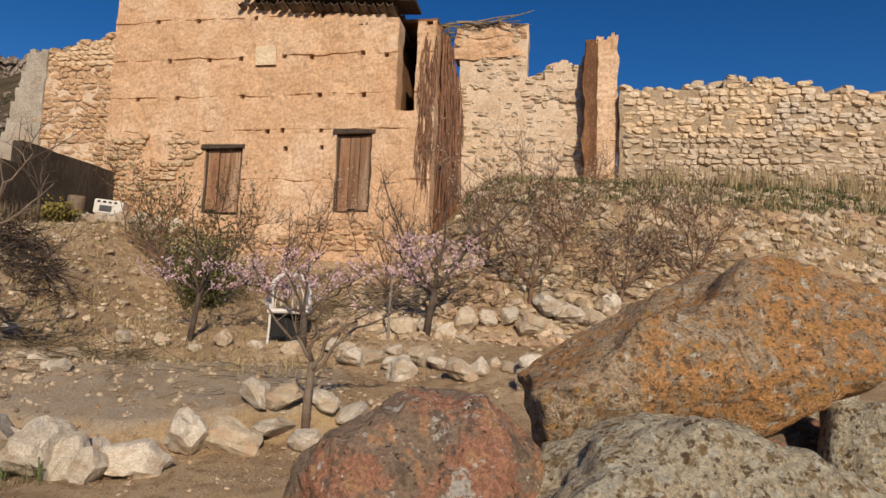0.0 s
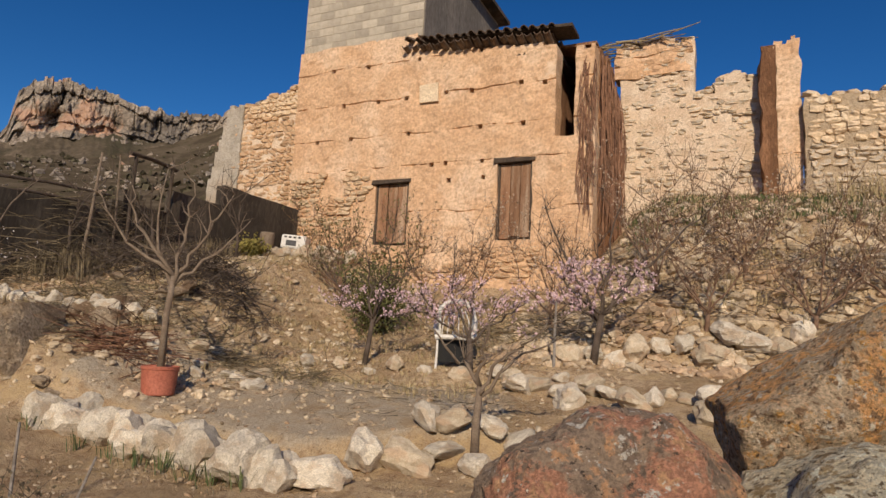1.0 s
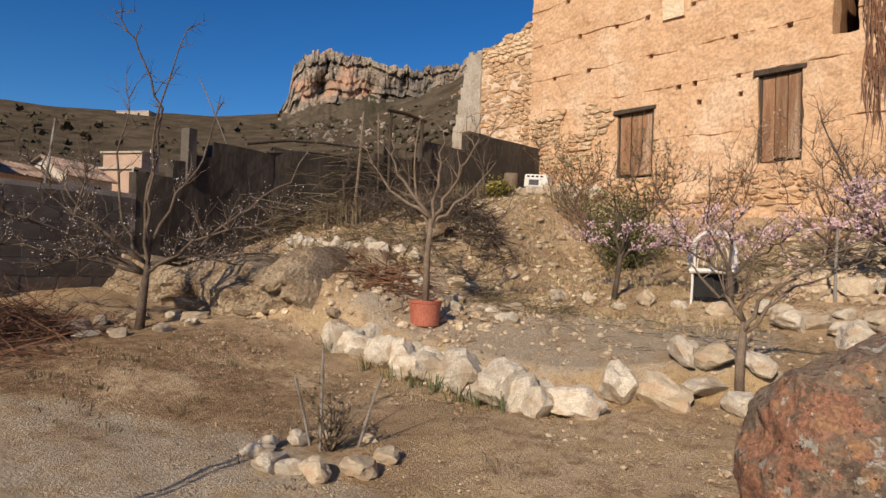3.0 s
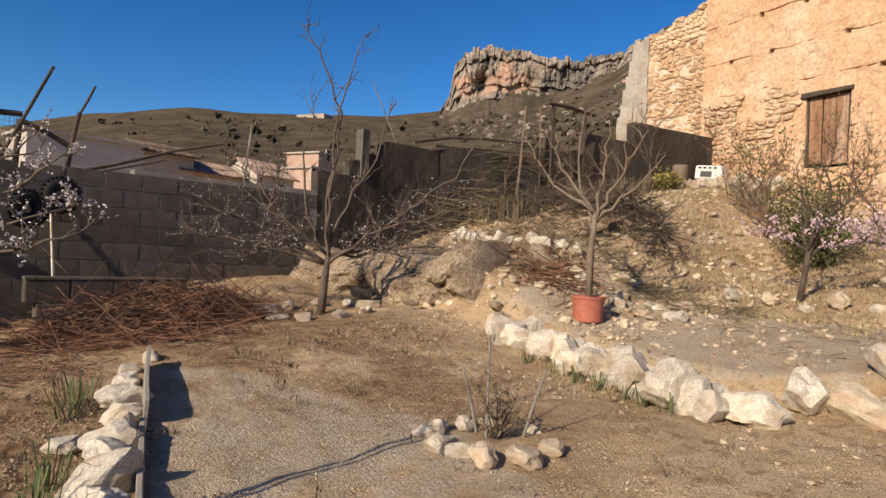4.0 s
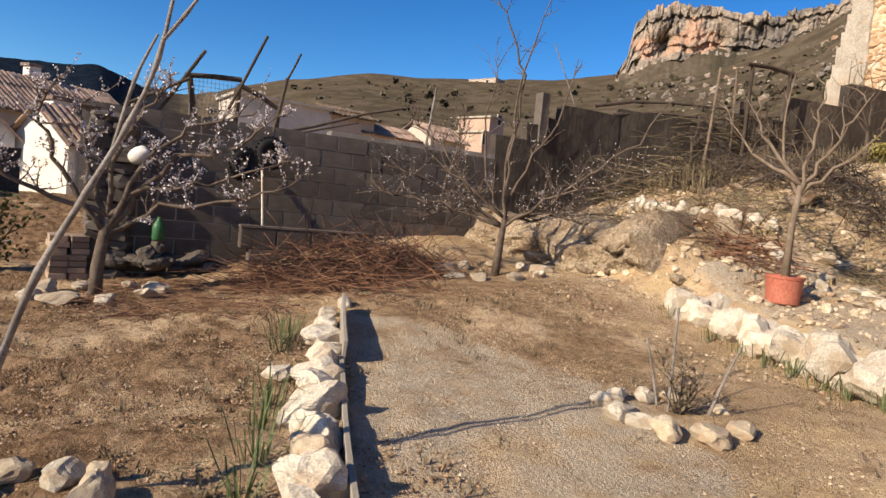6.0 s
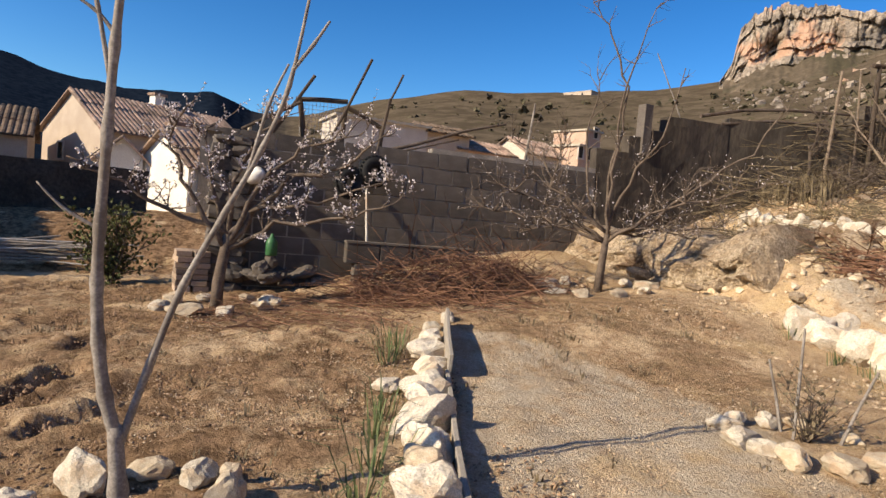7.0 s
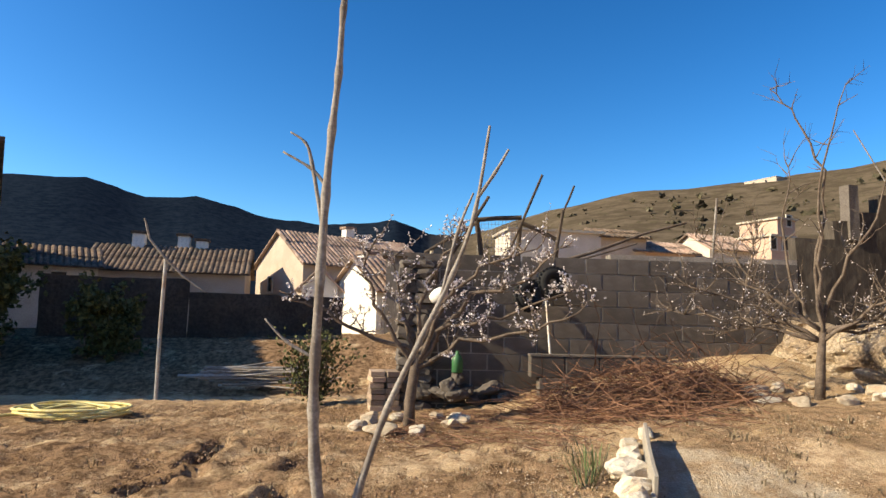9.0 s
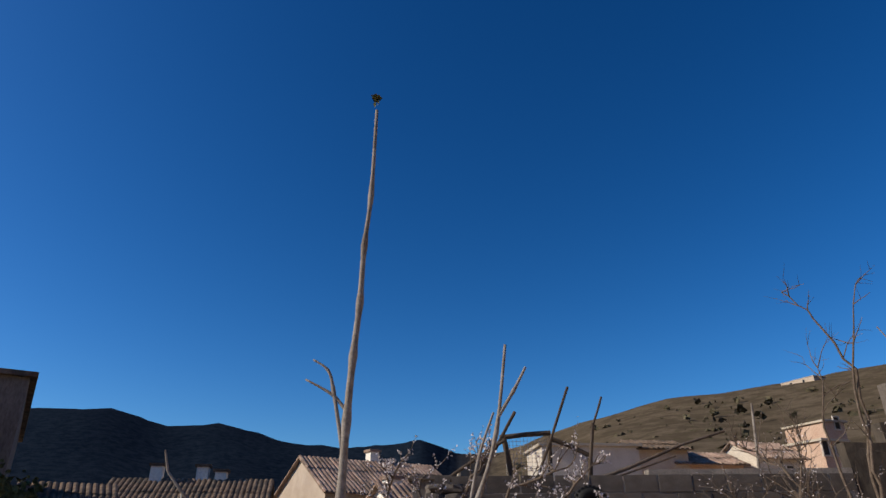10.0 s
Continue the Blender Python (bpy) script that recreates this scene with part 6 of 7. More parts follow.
def trellis():
    th = empty("trellis", pose(-8.12, 0.05, 0.3), "dark timber trellis with wire mesh behind the block wall", "trellis")
    o = Vector((-8.12, 0.05, 0.3))
    def bar(name, a, b, r):
        bm = bmesh.new()
        tube(bm, [Vector(a) - o, (Vector(a) + Vector(b)) / 2 - o + Vector((0, 0.01, 0.01)), Vector(b) - o], r, 8)
        part(name, bm, DARKWOOD, th)
    bar("post", (-8.12, 0.45, 0.2), (-8.12, 0.10, 2.46), 0.035)
    bar("post", (-8.12, 0.55, 0.2), (-8.12, 0.66, 2.44), 0.03)
    bar("top_rail", (-8.12, 0.05, 2.45), (-8.12, 0.68, 2.50), 0.03)
    bar("brace", (-8.12, 0.66, 2.44), (-8.12, 1.14, 2.22), 0.03)
    bar("post", (-8.12, 1.14, 2.26), (-8.12, 0.98, 0.3), 0.032)
    bar("brace", (-8.05, -0.35, 1.75), (-8.05, 0.25, 2.75), 0.022)
    bar("brace", (-8.0, -0.55, 2.0), (-8.0, 0.1, 2.4), 0.02)
    bar("brace", (-8.05, 0.45, 1.9), (-8.05, 0.93, 3.05), 0.018)
    bar("brace", (-8.05, 1.02, 1.6), (-8.05, 1.2, 2.6), 0.022)
    bar("brace", (-8.05, 1.2, 2.58), (-8.05, 1.34, 2.92), 0.014)
    bm = bmesh.new()
    for k in range(13):
        y = 0.12 + 0.045 * k
        tube(bm, [(-8.12 - o.x, y - o.y, 1.55), (-8.12 - o.x, y - o.y, 2.15)], 0.0025, 3, False)
    for k in range(12):
        z = 1.6 + 0.05 * k
        tube(bm, [(-8.12 - o.x, 0.12 - o.y, z), (-8.12 - o.x, 0.68 - o.y, z + 0.01)], 0.0025, 3, False)
    part("wire_mesh", bm, STEEL, th, "rusty wire mesh")
    return th


trellis()
pole("vine_branch", [(-7.98, 0.9, 1.85), (-7.98, 1.55, 2.06), (-7.98, 2.22, 2.32), (-7.98, 2.75, 2.47)], 0.024, BARK_DARK, "long vine branch lying over the block wall", "branch", "vine branches")
pole("vine_branch", [(-7.9, 0.6, 1.72), (-7.9, 1.4, 1.96), (-7.9, 2.1, 2.18)], 0.016, BARK_DARK, "dark vine branch lying over the block wall", "branch", "vine branches")
pole("vine_branch", [(-8.12, 5.85, 3.0), (-8.1, 6.6, 3.18), (-8.0, 7.3, 3.26), (-7.9, 8.4, 3.32)], 0.03, BARK_DARK, "vine branch along the top of the dark wall", "branch", "vine branches")
pole("vine_branch", [(-8.1, 6.2, 2.92), (-8.05, 7.0, 3.06), (-7.9, 7.9, 3.1), (-7.7, 9.2, 3.2)], 0.026, BARK_DARK, "vine branch along the top of the dark wall", "branch", "vine branches")
for a, b, r, m in (((-8.45, 5.95, 2.6), (-8.55, 5.30, 3.92), 0.012, BARK_PALE), ((-7.35, 7.36, 1.6), (-7.4, 7.6, 3.78), 0.028, BARK), ((-8.2, 3.05, 1.0), (-8.25, 3.26, 2.85), 0.022, BARK_PALE),
                   ((-7.65, 8.3, 1.9), (-7.7, 8.28, 3.95), 0.022, BARK), ((-8.05, -0.48, 0.2), (-8.05, -0.46, 2.05), 0.035, BLOCK_LIGHT), ((-7.55, 1.0, 0.3), (-7.8, 0.95, 1.45), 0.02, STEEL)):
    pole("pole", [a, ((a[0] + b[0]) / 2 + 0.02, (a[1] + b[1]) / 2, (a[2] + b[2]) / 2), b], r, m, "weathered pole leaning at the garden wall", "pole", "poles at the wall")
th = empty("grille_gate", pose(-7.42, 8.3, 2.0), "rusty grille gate hung from a dark beam", "gate")
for y in (0.0, 0.88):
    bm = bmesh.new()
    tube(bm, [(0, y, -0.05), (0, y + 0.01, 1.98)], 0.03, 8)
    part("post", bm, DARKWOOD, th)
bm = bmesh.new()
tube(bm, [(0, -0.12, 1.95), (0, 0.4, 1.99), (0, 1.0, 1.97)], 0.035, 8)
part("beam", bm, DARKWOOD, th)
for k in range(12):
    bm = bmesh.new()
    tube(bm, [(0, 0.06 + 0.07 * k, 0.3), (0, 0.06 + 0.07 * k, 1.2)], 0.007, 5)
    part("bar", bm, DARKWOOD, th)
for z in (0.35, 0.75, 1.15):
    bm = bmesh.new()
    tube(bm, [(0, 0.0, z), (0, 0.88, z)], 0.009, 5)
    part("cross_bar", bm, DARKWOOD, th)


def tyre(centre, turn, label):
    th = empty("tyre", pose(*centre, *turn), label, "tyre", "tyres on the wall")
    bm = bmesh.new()
    ring_tube(bm, (0, 0, 0), Matrix.Identity(3), 0.115, 0.072, 32, 12)
    part("casing", bm, BLACK, th, smooth=True)
    for k in range(24):
        bm = bmesh.new()
        a = 2 * math.pi * k / 24
        box(bm, 0.178, 0.191, -0.014, 0.014, -0.05, 0.05, pose(0, 0, 0, 0, 0, math.degrees(a)))
        part("tread_lug", bm, BLACK, th)
    return th


tyre((-7.50, 0.98, 1.64), (0, 88, 6), "black car tyre hung on the block wall")
tyre((-7.48, 0.70, 1.48), (0, 84, 14), "black car tyre leaning against another tyre")


def planter():
    th = empty("planter", pose(-7.45, 0.80, 0.31, 0, 0, 93), "low bed edged with grey concrete blocks by the wall", "planter")
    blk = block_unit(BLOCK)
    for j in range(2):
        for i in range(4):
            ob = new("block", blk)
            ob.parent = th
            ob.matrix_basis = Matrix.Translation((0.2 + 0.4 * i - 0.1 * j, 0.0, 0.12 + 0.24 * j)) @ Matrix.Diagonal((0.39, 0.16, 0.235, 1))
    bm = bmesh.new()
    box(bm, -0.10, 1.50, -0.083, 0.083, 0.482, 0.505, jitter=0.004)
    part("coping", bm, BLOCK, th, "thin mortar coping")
    return th


planter()


def brick_stack():
    th = empty("brick_stack", pose(-7.75, -0.98, 0.10, 0, 0, 12), "stack of pale bricks and tiles at the wall end", "bricks")
    bm = bmesh.new()
    bmesh.ops.create_cube(bm, size=1.0)
    bmesh.ops.bevel(bm, geom=bm.edges[:], offset=0.04, segments=1, affect="EDGES")
    me = bpy.data.meshes.new("brick")
    bm.to_mesh(me)
    bm.free()
    me.materials.append(BRICK)
    r = random.Random(9)
    for j in range(7):
        for i in range(2):
            ob = new("brick", me)
            ob.parent = th
            ob.matrix_basis = pose(r.uniform(-0.015, 0.015), -0.09 + 0.18 * i, 0.03 + j * 0.066, 0, 0, r.uniform(-6, 6)) @ Matrix.Diagonal((0.34, 0.17, 0.06, 1))
    return th


brick_stack()


PIER_STONES = of_material(WALLSTONES_RAW, BLOCK)


def stone_pier():
    th = empty("wall_pier", pose(-7.88, -0.62, 0.1), "rough stone pier at the end of the block wall", "pier")
    r = random.Random(4)
    z = 0.0
    while z < 1.75:
        h = r.uniform(0.10, 0.17)
        for dx in (-0.1, 0.1):
            for dy in (-0.1, 0.1):
                ob = new("stone", r.choice(PIER_STONES))
                ob.parent = th
                ob.matrix_basis = pose(dx + r.uniform(-0.02, 0.02), dy + r.uniform(-0.02, 0.02), z + h / 2, 0, 0, r.uniform(-15, 15)) @ Matrix.Diagonal((0.24, 0.24, h, 1))
        z += h * 0.95
    return th


stone_pier()
bm = bmesh.new()
lathe(bm, [(0.055, 0), (0.06, 0.01), (0.06, 0.2), (0.045, 0.26), (0.02, 0.3), (0.02, 0.34), (0.015, 0.345)], 18)
ob = part("bottle", bm, GREENPLASTIC, smooth=True)
ob.matrix_world = pose(-7.55, -0.12, 0.57) @ Matrix.Diagonal((1.1, 1.1, 0.72, 1))
tagged(ob, "green plastic bottle standing on rubble", "bottle")
bm = bmesh.new()
lathe(bm, [(0.06, 0), (0.12, 0.02), (0.15, 0.14), (0.14, 0.26), (0.07, 0.3), (0.04, 0.34)], 18)
ob = part("plastic_can", bm, WHITEMETAL, smooth=True)
ob.matrix_world = pose(-7.72, -0.42, 1.42, 0, 70, 40) @ Matrix.Diagonal((0.62, 0.62, 0.7, 1))
tagged(ob, "white plastic can hung at the wall end", "can")
# heap stones take the dark block grey in place of the shade there
SHADED_ROCKS = of_material(ROCKS, BLOCK)
r = random.Random(12)
for i in range(13):
    stone(SHADED_ROCKS, -7.6 + r.uniform(-0.2, 0.2), -0.55 + i * 0.09, r.uniform(0.10, 0.22), i + 171, "stone in the heap by the wall, darkened for the shade there", group="stones by the block wall", flat=0.7, sink=0.1, z=0.24 + r.uniform(-0.05, 0.08))

mast = empty("clothes_mast", pose(-8.6, -4.03, 0.0), "thin steel mast with a crooked branch tied on", "mast")
bm = bmesh.new()
tube(bm, [(0, 0, -0.1), (0, -0.01, 0.9), (0.0, 0.0, 1.9)], 0.025, 10)
part("mast", bm, STEEL, mast)
bm = bmesh.new()
tube(bm, [(0.05, -0.30, 2.42), (0.05, -0.22, 2.15), (0.04, -0.02, 1.92), (0.02, 0.25, 1.66), (0.0, 0.55, 1.45)], [0.012, 0.017, 0.02, 0.017, 0.01], 7)
part("branch", bm, BARK_PALE, mast)


def hose():
    r = random.Random(5)
    bm = bmesh.new()
    pts = []
    for i in range(170):
        a = i * 0.28
        rad = 0.38 + 0.10 * math.sin(i * 0.37) + r.uniform(-0.01, 0.01)
        pts.append(Vector((rad * math.cos(a) * 0.9, rad * math.sin(a) * 1.35, 0.03 + 0.05 * abs(math.sin(i * 0.21)) + 0.0003 * i)))
    pts += [Vector((0.1 + 0.1 * i, -0.55 - 0.16 * i, 0.03)) for i in range(8)]
    tube(bm, pts, 0.016, 6)
    ob = part("garden_hose", bm, HOSE, smooth=True)
    ob.matrix_world = pose(-7.35, -4.42, height(-7.35, -4.42))
    return tagged(ob, "pale yellow garden hose lying in coils", "hose")


hose()
r = random.Random(6)
for i in range(26):
    a = r.uniform(-12, 12)
    x, y = -9.6 + r.uniform(-0.2, 0.2), -2.95 + r.uniform(-0.35, 0.35)
    l = r.uniform(0.9, 1.9)
    d = Vector((math.sin(radians(a)), math.cos(radians(a)), 0)) * l / 2
    z = height(x, y) + 0.10 + i * 0.010
    pole("cane", [Vector((x, y, z)) - d, Vector((x, y, z + 0.02)), Vector((x, y, z + r.uniform(0, 0.12))) + d], 0.016, BARK_PALE if i % 3 else STEEL, "pale cane lying in a heap at the field's edge", "cane", "heap of canes")


# ---------------------------------------------------------------- village
def house(name, centre, angle, w, d, z0, eave, ridge, wall, label, windows=(), roof=None, chimney=None, flat=False):
    """w along its own x (the ridge), d deep; windows: (face, along, up, width, height)."""
    roof = roof or TILE
    th = empty(name, pose(centre[0], centre[1], z0, 0, 0, angle), label, "house", "village houses")
    e, rz = eave - z0, ridge - z0
    bm = bmesh.new()
    if flat:
        box(bm, -w / 2, w / 2, -d / 2, d / 2, 0, e)
    else:
        v = [bm.verts.new(p) for p in ((-w / 2, -d / 2, 0), (w / 2, -d / 2, 0), (w / 2, d / 2, 0), (-w / 2, d / 2, 0), (-w / 2, -d / 2, e), (w / 2, -d / 2, e), (w / 2, d / 2, e), (-w / 2, d / 2, e), (-w / 2, 0, rz), (w / 2, 0, rz))]
        for f in ((3, 2, 1, 0), (0, 1, 5, 4), (2, 3, 7, 6), (1, 2, 6, 9, 5), (3, 0, 4, 8, 7), (4, 5, 9, 8), (6, 7, 8, 9)):
            bm.faces.new([v[i] for i in f])
    part("wall", bm, wall, th)
    if flat:
        bm = bmesh.new()
        box(bm, -w / 2 - 0.15, w / 2 + 0.15, -d / 2 - 0.15, d / 2 + 0.15, e, e + 0.12)
        part("roof", bm, roof, th)
    else:
        slope = math.atan2(rz - e, d / 2)
        long = math.hypot(rz - e, d / 2) + 0.3
        for side in (-1, 1):
            bm = bmesh.new()
            n = int((w + 0.4) / 0.22)
            for i in range(n):
                x = -w / 2 - 0.2 + (i + 0.5) * (w + 0.4) / n
                rows = max(2, int(long / 1.1))
                for j in range(rows):
                    a, b = j / rows * long, (j + 1) / rows * long + 0.05
                    jit = random.Random(i * 31 + j).uniform(-0.015, 0.015)
                    prof = [(x + 0.1 * math.cos(k * math.pi / 4), 0.05 + 0.075 * math.sin(k * math.pi / 4) + jit - 0.02 * (j % 2)) for k in range(5)]
                    ra = [bm.verts.new((px, side * a * math.cos(slope), rz - a * math.sin(slope) + pz)) for px, pz in prof]
                    rb = [bm.verts.new((px, side * b * math.cos(slope), rz - b * math.sin(slope) + pz + 0.015)) for px, pz in prof]
                    for k in range(4):
                        q = (ra[k], ra[k + 1], rb[k + 1], rb[k])
                        bm.faces.new(q if side < 0 else q[::-1])
            tagged(part("roof_slope", bm, roof, th, "old curved tiles"), kind="stuff")
            bm = bmesh.new()
            m = Matrix.Translation((0, 0, rz)) @ (Matrix.Identity(4) if side > 0 else Matrix.Rotation(math.pi, 4, "Z")) @ Matrix.Rotation(-slope, 4, "X")
            box(bm, -w / 2 - 0.2, w / 2 + 0.2, 0, long, 0.0, 0.05, m)
            part("roof_deck", bm, roof, th)
    for face, a, z, ww, hh in windows:
        win = empty("window", None)
        win.parent = th
        m = {"s": pose(a, -d / 2, z), "e": pose(w / 2, a, z, 0, 0, 90), "w": pose(-w / 2, a, z, 0, 0, -90), "n": pose(a, d / 2, z, 0, 0, 180)}[face]
        win.matrix_basis = m
        bm = bmesh.new()
        box(bm, -ww / 2, ww / 2, -0.02, 0.02, 0, hh)
        part("pane", bm, GLASS_DARK, win)
        for q in ((-ww / 2 - 0.06, -ww / 2, 0, hh), (ww / 2, ww / 2 + 0.06, 0, hh), (-ww / 2 - 0.06, ww / 2 + 0.06, hh, hh + 0.07), (-ww / 2 - 0.1, ww / 2 + 0.1, -0.08, 0)):
            bm = bmesh.new()
            box(bm, q[0], q[1], -0.06, 0.02, q[2], q[3])
            part("frame", bm, PLASTER, win)
    for cx, cy, cz, ch in (chimney or ()):
        ch_ob = part("chimney", (lambda b: (box(b, -0.25, 0.25, -0.25, 0.25, -0.6, ch), b)[1])(bmesh.new()), WHITEWASH, th)
        ch_ob.matrix_basis = pose(cx, cy, cz - z0)
        cap = part("chimney_cap", (lambda b: (box(b, -0.33, 0.33, -0.33, 0.33, ch, ch + 0.12), b)[1])(bmesh.new()), roof, ch_ob)
    return th


# gabled ochre house with its roof running away to the north west
house("village_house", (-33.1, -5.25), 127.7, 7.2, 5.4, -1.5, 3.5, 5.1, OCHRE, "ochre gabled house with a worn tile roof", [("w", 0.8, 3.7, 0.5, 0.7)], TILE, [(0.5, 0.6, 4.6, 1.1)])
house("village_house", (-22.95, -2.3), 127.7, 2.4, 2.9, -1.5, 2.1, 3.1, WHITEWASH, "small whitewashed house with a mono pitch roof", [], TILE, [(-0.2, 0.9, 2.4, 1.0)])
# annex added for the white house's shaded side, coloured dark as shade
house("village_house", (-21.6, -1.55), 92, 1.1, 1.2, -1.5, 3.15, 3.2, GREYPLASTER_DARK, "grey annex for the white house's shaded side, shade put into its colour", [], BLOCK, None, True)
house("village_house", (-31.6, 5.0), 98, 4.5, 3.0, -1.0, 5.35, 5.5, PLASTER, "cream walled house with a flat parapet", [("s", 0.6, 4.2, 0.5, 0.7)], BLOCK_LIGHT, None, True)
house("village_house", (-32.4, 8.4), 100, 2.4, 3.0, -1.0, 5.3, 5.8, OCHRE, "cream house with a low brown roof", [("s", -0.3, 4.4, 0.4, 0.8)], TILE_DARK)
house("village_house", (-33.0, 10.6), 104, 3.4, 3.0, -0.5, 4.7, 5.3, PINKISH, "pinkish house with a low tile roof", [("s", 0.3, 4.0, 0.4, 0.7)], TILE)
house("village_house", (-33.5, 14.0), 108, 2.6, 3.0, 0, 5.0, 5.8, PLASTER, "cream house half hidden by the wall", [("s", 0.4, 4.0, 0.4, 0.6)], TILE)
house("village_house", (-36.5, 18.2), 112, 1.7, 3.0, 0, 6.1, 6.4, PINKISH, "ochre house with a flat roof", [("s", 0.2, 5.4, 0.4, 0.7), ("s", -0.7, 5.4, 0.4, 0.7)], BLOCK_LIGHT, None, True)
house("village_house", (-42.0, 21.5), 112, 1.6, 3.0, 0, 8.0, 8.3, PINKISH, "pink rendered house higher on the hill", [("s", 0.2, 7.6, 0.4, 0.7)], BLOCK_LIGHT, None, True)
house("village_house", (-29.5, -12.5), 103, 6.5, 4.0, -1.5, 2.9, 4.0, OCHRE, "low house with an old dark tile roof", [], TILE_DARK, [(-1.6, 0, 3.6, 1.0), (0.3, 0.2, 3.7, 0.9), (1.1, 0.2, 3.7, 0.7)])
house("village_house", (-25.3, -15.6), 122, 3.0, 3.0, -1.5, 2.8, 3.5, PLASTER, "plastered house with one small window", [("s", 0.2, 3.4, 0.5, 0.6)], TILE_DARK)
house("hill_house", (-226.3, 117.6), 26, 13.0, 6, 46.0, 53.4, 53.6, OCHRE, "pale ruined house on the hill crest", [("s", 2.5, 5.6, 0.9, 1.2), ("s", -2.5, 5.6, 0.9, 1.2)], PLASTER, None, True)
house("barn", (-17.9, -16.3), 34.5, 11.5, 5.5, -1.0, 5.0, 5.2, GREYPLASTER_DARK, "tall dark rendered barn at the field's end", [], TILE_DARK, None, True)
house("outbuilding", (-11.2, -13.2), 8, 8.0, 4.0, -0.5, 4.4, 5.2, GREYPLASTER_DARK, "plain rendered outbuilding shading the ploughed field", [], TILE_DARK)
house("village_house", (-23.8, -4.7), 8, 2.0, 1.25, -1.5, 2.15, 2.75, WHITEWASH, "low whitewashed outhouse with an old tile roof", [], TILE)
# long field wall with a tiled coping
fw = empty("wall_field", None, "long old earth wall along the ploughed field", "wall", kind="structure")
for k, (a, b, top) in enumerate((((-14.6, -9.4), (-15.9, -6.5), 1.9), ((-15.9, -6.5), (-17.3, -2.9), 1.6))):
    d = Vector((b[0] - a[0], b[1] - a[1], 0))
    m = plan_frame(a[0], a[1], math.degrees(math.atan2(d.y, d.x)))
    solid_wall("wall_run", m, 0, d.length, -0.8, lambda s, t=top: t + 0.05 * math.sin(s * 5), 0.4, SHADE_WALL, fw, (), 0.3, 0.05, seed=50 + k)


# ---------------------------------------------------------------- cliff
def cliff():
    """A mesa of jointed limestone beds: blocks stand proud or fall back between open cracks."""
    az0, az1, nu, nv = 51.5, 27.0, 460, 110
    beds = (0.0, 0.28, 0.36, 0.43, 0.48, 0.52, 0.66, 0.70, 0.8)
    proud = (0.0, 1.6, -1.2, 0.8, -0.4, 0.3, -1.0, 0.6)
    verts, faces = [], []
    for i in range(nu):
        t = i / (nu - 1)
        az = az0 + (az1 - az0) * t
        top = np.interp(az, (27, 29, 31, 33.2, 35.3, 38.4, 39.8, 43.6, 47, 49.4, 50.3, 50.7, 51.5), (21.5, 20.9, 20.2, 19.2, 18.1, 17.6, 17.4, 17.9, 18.5, 18.0, 16.6, 14.2, 12.8))
        bot = np.interp(az, (27, 34, 38, 44, 49, 51.5), (17.5, 15.6, 14.6, 14.4, 13.4, 12.3))
        r0 = 232 - 10 * math.sin(t * 3.0)
        rim = 0.16 * noise.cell(Vector((az * 1.7, 1, 0))) + 0.10 * noise.cell(Vector((az * 4.3, 5, 0))) + 0.22 * noise.noise(Vector((az * 1.3, 2, 0)))
        smooth_right = float(np.clip((az - 33) / 4, 0.15, 1))
        for j in range(nv):
            v = j / (nv - 1)
            w = min(1.0, v / 0.8)
            el = bot - 2.2 + (top - bot + 2.2 + rim) * w
            wob = 0.05 * noise.noise(Vector((az * 0.5, 0, v))) + 0.02 * noise.noise(Vector((az * 2.0, 4, v * 3)))
            k = max(0, min(7, sum(1 for q in beds[1:] if v + wob > q)))
            bed = proud[k]
            p = Vector((az * 0.55 + 0.3 * noise.noise(Vector((az * 0.8, v * 5, 1))), v * 1.9 + wob * 4, 3.0))
            d, pts = noise.voronoi(p)
            block = 4.8 * noise.noise(pts[0] * 3.7)
            crack = 1.8 * max(0.0, 1 - (d[1] - d[0]) / 0.10) * max(0.0, 0.5 + noise.noise(Vector((az * 0.7, v * 4, 21))))
            q = Vector((az * 1.6 + 0.4 * noise.noise(Vector((az * 2, v * 8, 5))), v * 6 + wob * 8, 8.0))
            d2, pts2 = noise.voronoi(q)
            small = (1.2 * noise.noise(pts2[0] * 5.1) + 0.5 * max(0.0, 1 - (d2[1] - d2[0]) / 0.15)) * max(0.0, 0.45 + 1.2 * noise.noise(Vector((az * 0.5, v * 3, 31))))
            cave = 9.0 * math.exp(-((az - 47.9) / 0.75) ** 2 - ((v - 0.45) / 0.10) ** 2) + 5.0 * math.exp(-((az - 43.4) / 0.5) ** 2 - ((v - 0.5) / 0.14) ** 2) + 4.0 * math.exp(-((az - 40.6) / 0.4) ** 2 - ((v - 0.56) / 0.14) ** 2)
            crag = 5.0 * noise.fractal(Vector((az * 0.30, v * 0.8, 3)), 0.9, 2.2, 4)
            fine = 0.7 * noise.fractal(Vector((az * 2.2, v * 9, 11)), 0.8, 2.0, 6)
            face = (block + crack + small - bed + cave) * smooth_right * min(1.0, max(0.0, 0.8 - v) / 0.07)
            r = r0 + 6.0 * w + crag + face + fine + max(0, v - 0.8) * 120 - max(0, 0.3 - v) * 14
            if v >= 0.8:
                el -= (v - 0.8) * 1.5
            a = radians(az)
            verts.append((-math.sin(a) * r, math.cos(a) * r, 1.2 + math.tan(radians(el)) * r))
    for i in range(nu - 1):
        for j in range(nv - 1):
            faces.append((i * nv + j, (i + 1) * nv + j, (i + 1) * nv + j + 1, i * nv + j + 1))
    me = bpy.data.meshes.new("cliff")
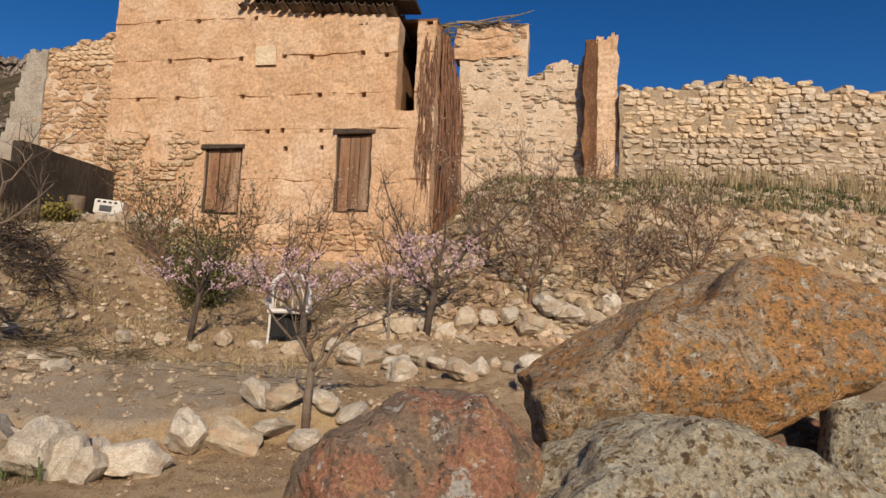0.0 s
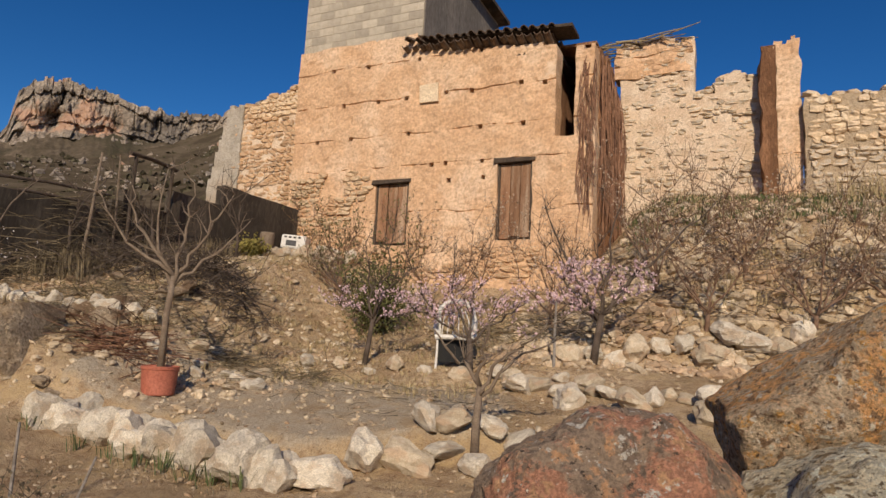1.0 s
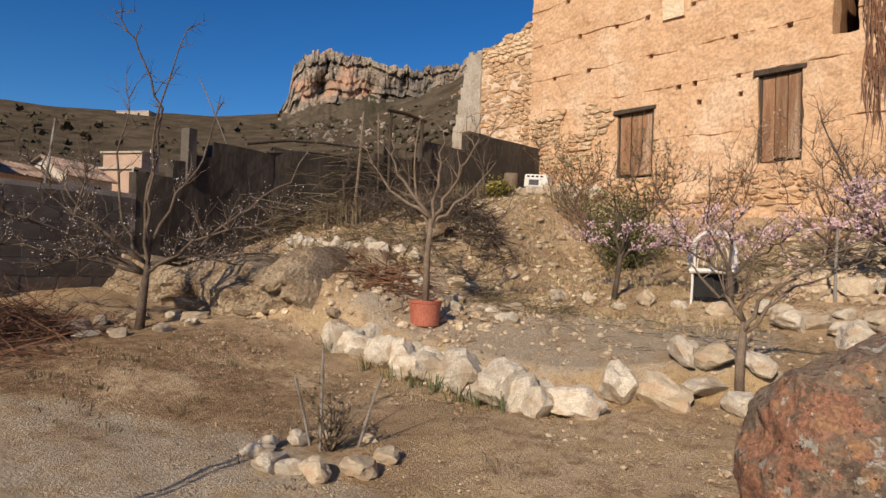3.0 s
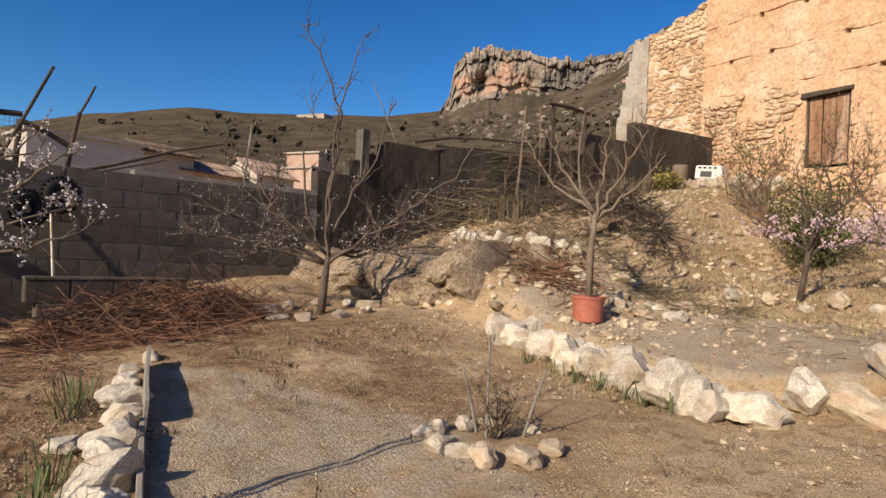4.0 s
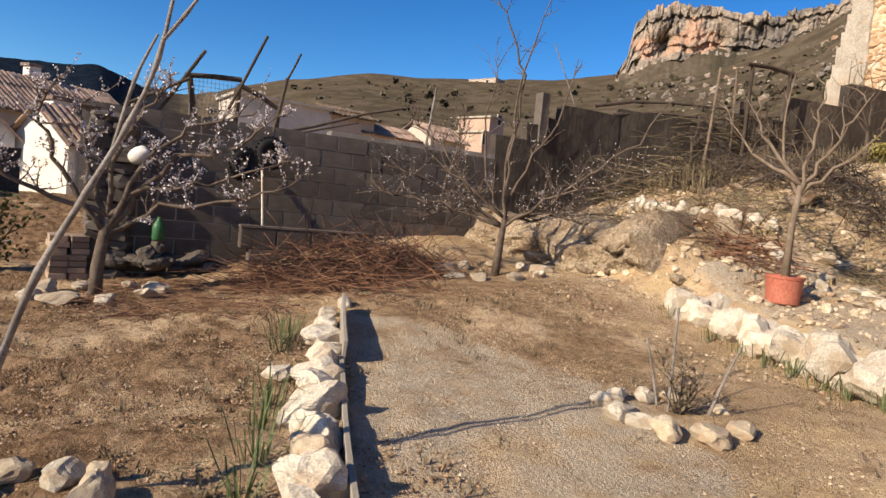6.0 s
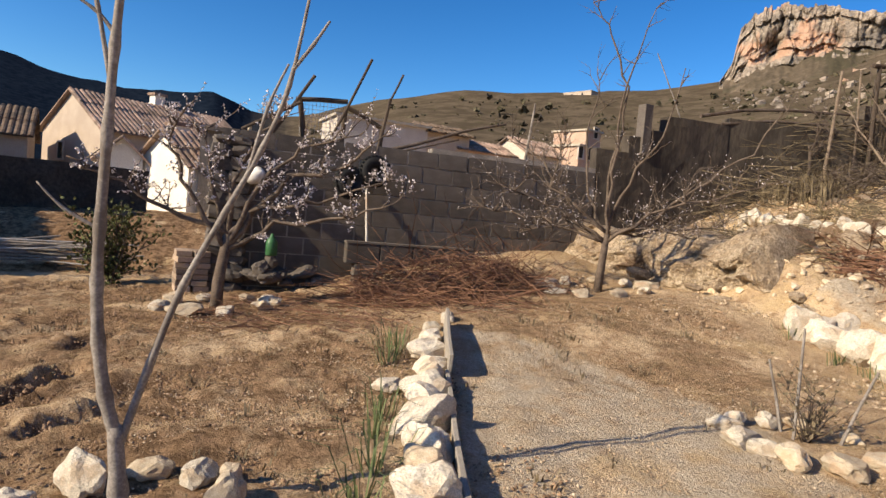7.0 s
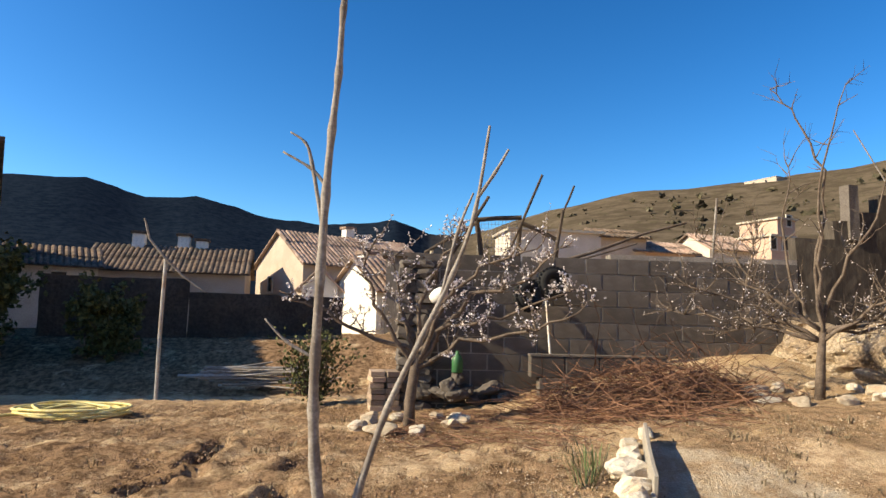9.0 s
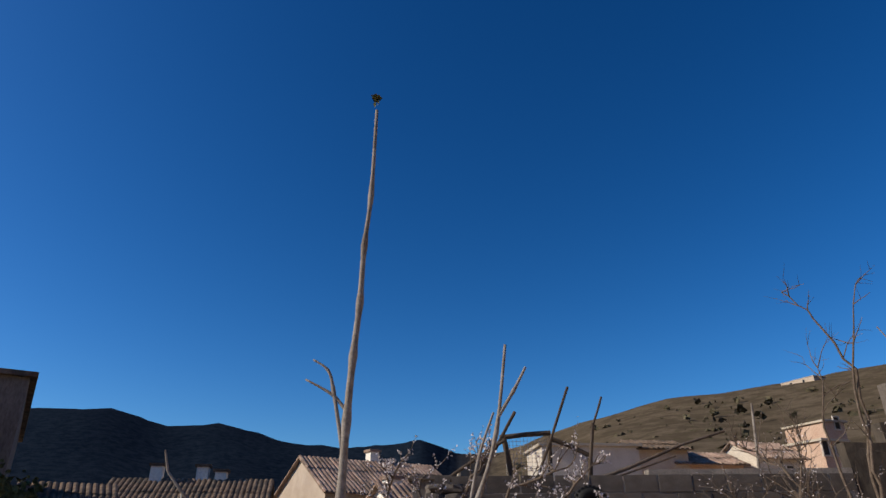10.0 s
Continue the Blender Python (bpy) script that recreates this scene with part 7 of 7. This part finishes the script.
    me.from_pydata(verts, [], faces)
    return tagged(link_mesh("cliff", me, CLIFF), "banded limestone cliff crowning the hillside", "cliff", kind="structure")


cliff()


def talus():
    """The scrubby skirt of fallen earth that runs from the hillside up to the foot of the cliff."""
    az0, az1, nu, nv = 51.2, 26.0, 240, 40
    verts, faces = [], []
    for i in range(nu):
        az = az0 + (az1 - az0) * i / (nu - 1)
        bot = float(np.interp(az, (27, 34, 38, 44, 49, 51.5), (17.5, 15.6, 14.6, 14.4, 13.4, 12.3)))
        r0 = 232 - 10 * math.sin(i / (nu - 1) * 3.0)
        for j in range(nv):
            v = j / (nv - 1)
            q = Vector((az * 0.8, v * 3, 4))
            el = bot - 3.4 + (3.85 + 0.45 * noise.fractal(Vector((az * 0.7, 2, 0)), 0.9, 2, 5)) * v
            r = r0 - 34 * (1 - v) + 4.0 * v + 2.0 * noise.fractal(q, 0.9, 2, 5)
            a = radians(az)
            verts.append((-math.sin(a) * r, math.cos(a) * r, 1.2 + math.tan(radians(el)) * r))
    for i in range(nu - 1):
        for j in range(nv - 1):
            faces.append((i * nv + j, (i + 1) * nv + j, (i + 1) * nv + j + 1, i * nv + j + 1))
    me = bpy.data.meshes.new("talus")
    me.from_pydata(verts, [], faces)
    return tagged(link_mesh("talus", me, TALUS, smooth=True), "scrubby slope of fallen earth below the cliff", "slope", kind="structure")


talus()


def hill_bushes():
    rnd = random.Random(8)
    verts, faces = [], []
    for _ in range(2200):
        az, r = rnd.uniform(24, 90), rnd.uniform(75, 228)
        a = radians(az)
        x, y = -math.sin(a) * r, math.cos(a) * r
        z = float(far_land(np.array([x]), np.array([y]))[0]) - 0.5
        if az > 52 and rnd.random() < 0.72:
            continue
        s = 0.4 + 1.3 * rnd.random() ** 3
        for _ in range(7):
            c = Vector((x + rnd.gauss(0, s * 0.4), y + rnd.gauss(0, s * 0.4), z + s * rnd.uniform(0.0, 0.9)))
            u = Vector((rnd.gauss(0, 1), rnd.gauss(0, 1), rnd.gauss(0, 1))).normalized() * s * 0.6
            w = u.cross(Vector((rnd.gauss(0, 1), rnd.gauss(0, 1), rnd.gauss(0, 1)))).normalized() * s * 0.6
            k = len(verts)
            verts += [c - u, c + w, c + u, c - w]
            faces += [(k, k + 1, k + 2, k + 3)]
    me = bpy.data.meshes.new("hill_bushes")
    me.from_pydata(verts, [], faces)
    return tagged(link_mesh("hill_bushes", me, SCRUB_DARK), "dark scrub dotted over the hillside", "bushes", kind="stuff")


SCRUB_DARK = material("dark_scrub", (0.065, 0.058, 0.034), (0.11, 0.092, 0.056), None, 1, 6, 0.9, 0.0, island=0.3)
hill_bushes()


def hill_rocks():
    """Fallen blocks below the cliff and over the upper slope."""
    rnd = random.Random(18)
    verts, faces = [], []
    for _ in range(420):
        az, r = rnd.uniform(26, 51), 205 - 60 * rnd.random() ** 1.5
        a = radians(az)
        x, y = -math.sin(a) * r, math.cos(a) * r
        z = float(far_land(np.array([x]), np.array([y]))[0])
        s = 0.25 + 0.9 * rnd.random() ** 4
        k = len(verts)
        m = pose(x, y, z + s * 0.1, rnd.uniform(-30, 30), rnd.uniform(-30, 30), rnd.uniform(0, 360))
        verts += [m @ Vector((i * s * rnd.uniform(0.5, 1.1), j * s * rnd.uniform(0.5, 1.1), h * s * rnd.uniform(0.4, 0.8))) for i in (-1, 1) for j in (-1, 1) for h in (-1, 1)]
        faces += [(k, k + 1, k + 3, k + 2), (k + 4, k + 6, k + 7, k + 5), (k, k + 4, k + 5, k + 1), (k + 2, k + 3, k + 7, k + 6), (k, k + 2, k + 6, k + 4), (k + 1, k + 5, k + 7, k + 3)]
    me = bpy.data.meshes.new("hill_rocks")
    me.from_pydata(verts, [], faces)
    return tagged(link_mesh("hill_rocks", me, CLIFF), "fallen grey blocks strewn below the cliff", "rocks", kind="stuff")


hill_rocks()
for i, (dx, dy, dz, sz) in enumerate(((0, 0, 0.52, 0.17), (0.05, -0.10, 0.40, 0.20), (-0.04, 0.11, 0.38, 0.20), (0.06, 0.02, 0.32, 0.22))):
    stone(SHADED_ROCKS, -7.55 + dx, -0.12 + dy, sz, i + 301, "stone in the heap by the wall, darkened for the shade there", group="stones by the block wall", flat=0.7, sink=0.1, z=dz - 0.06)
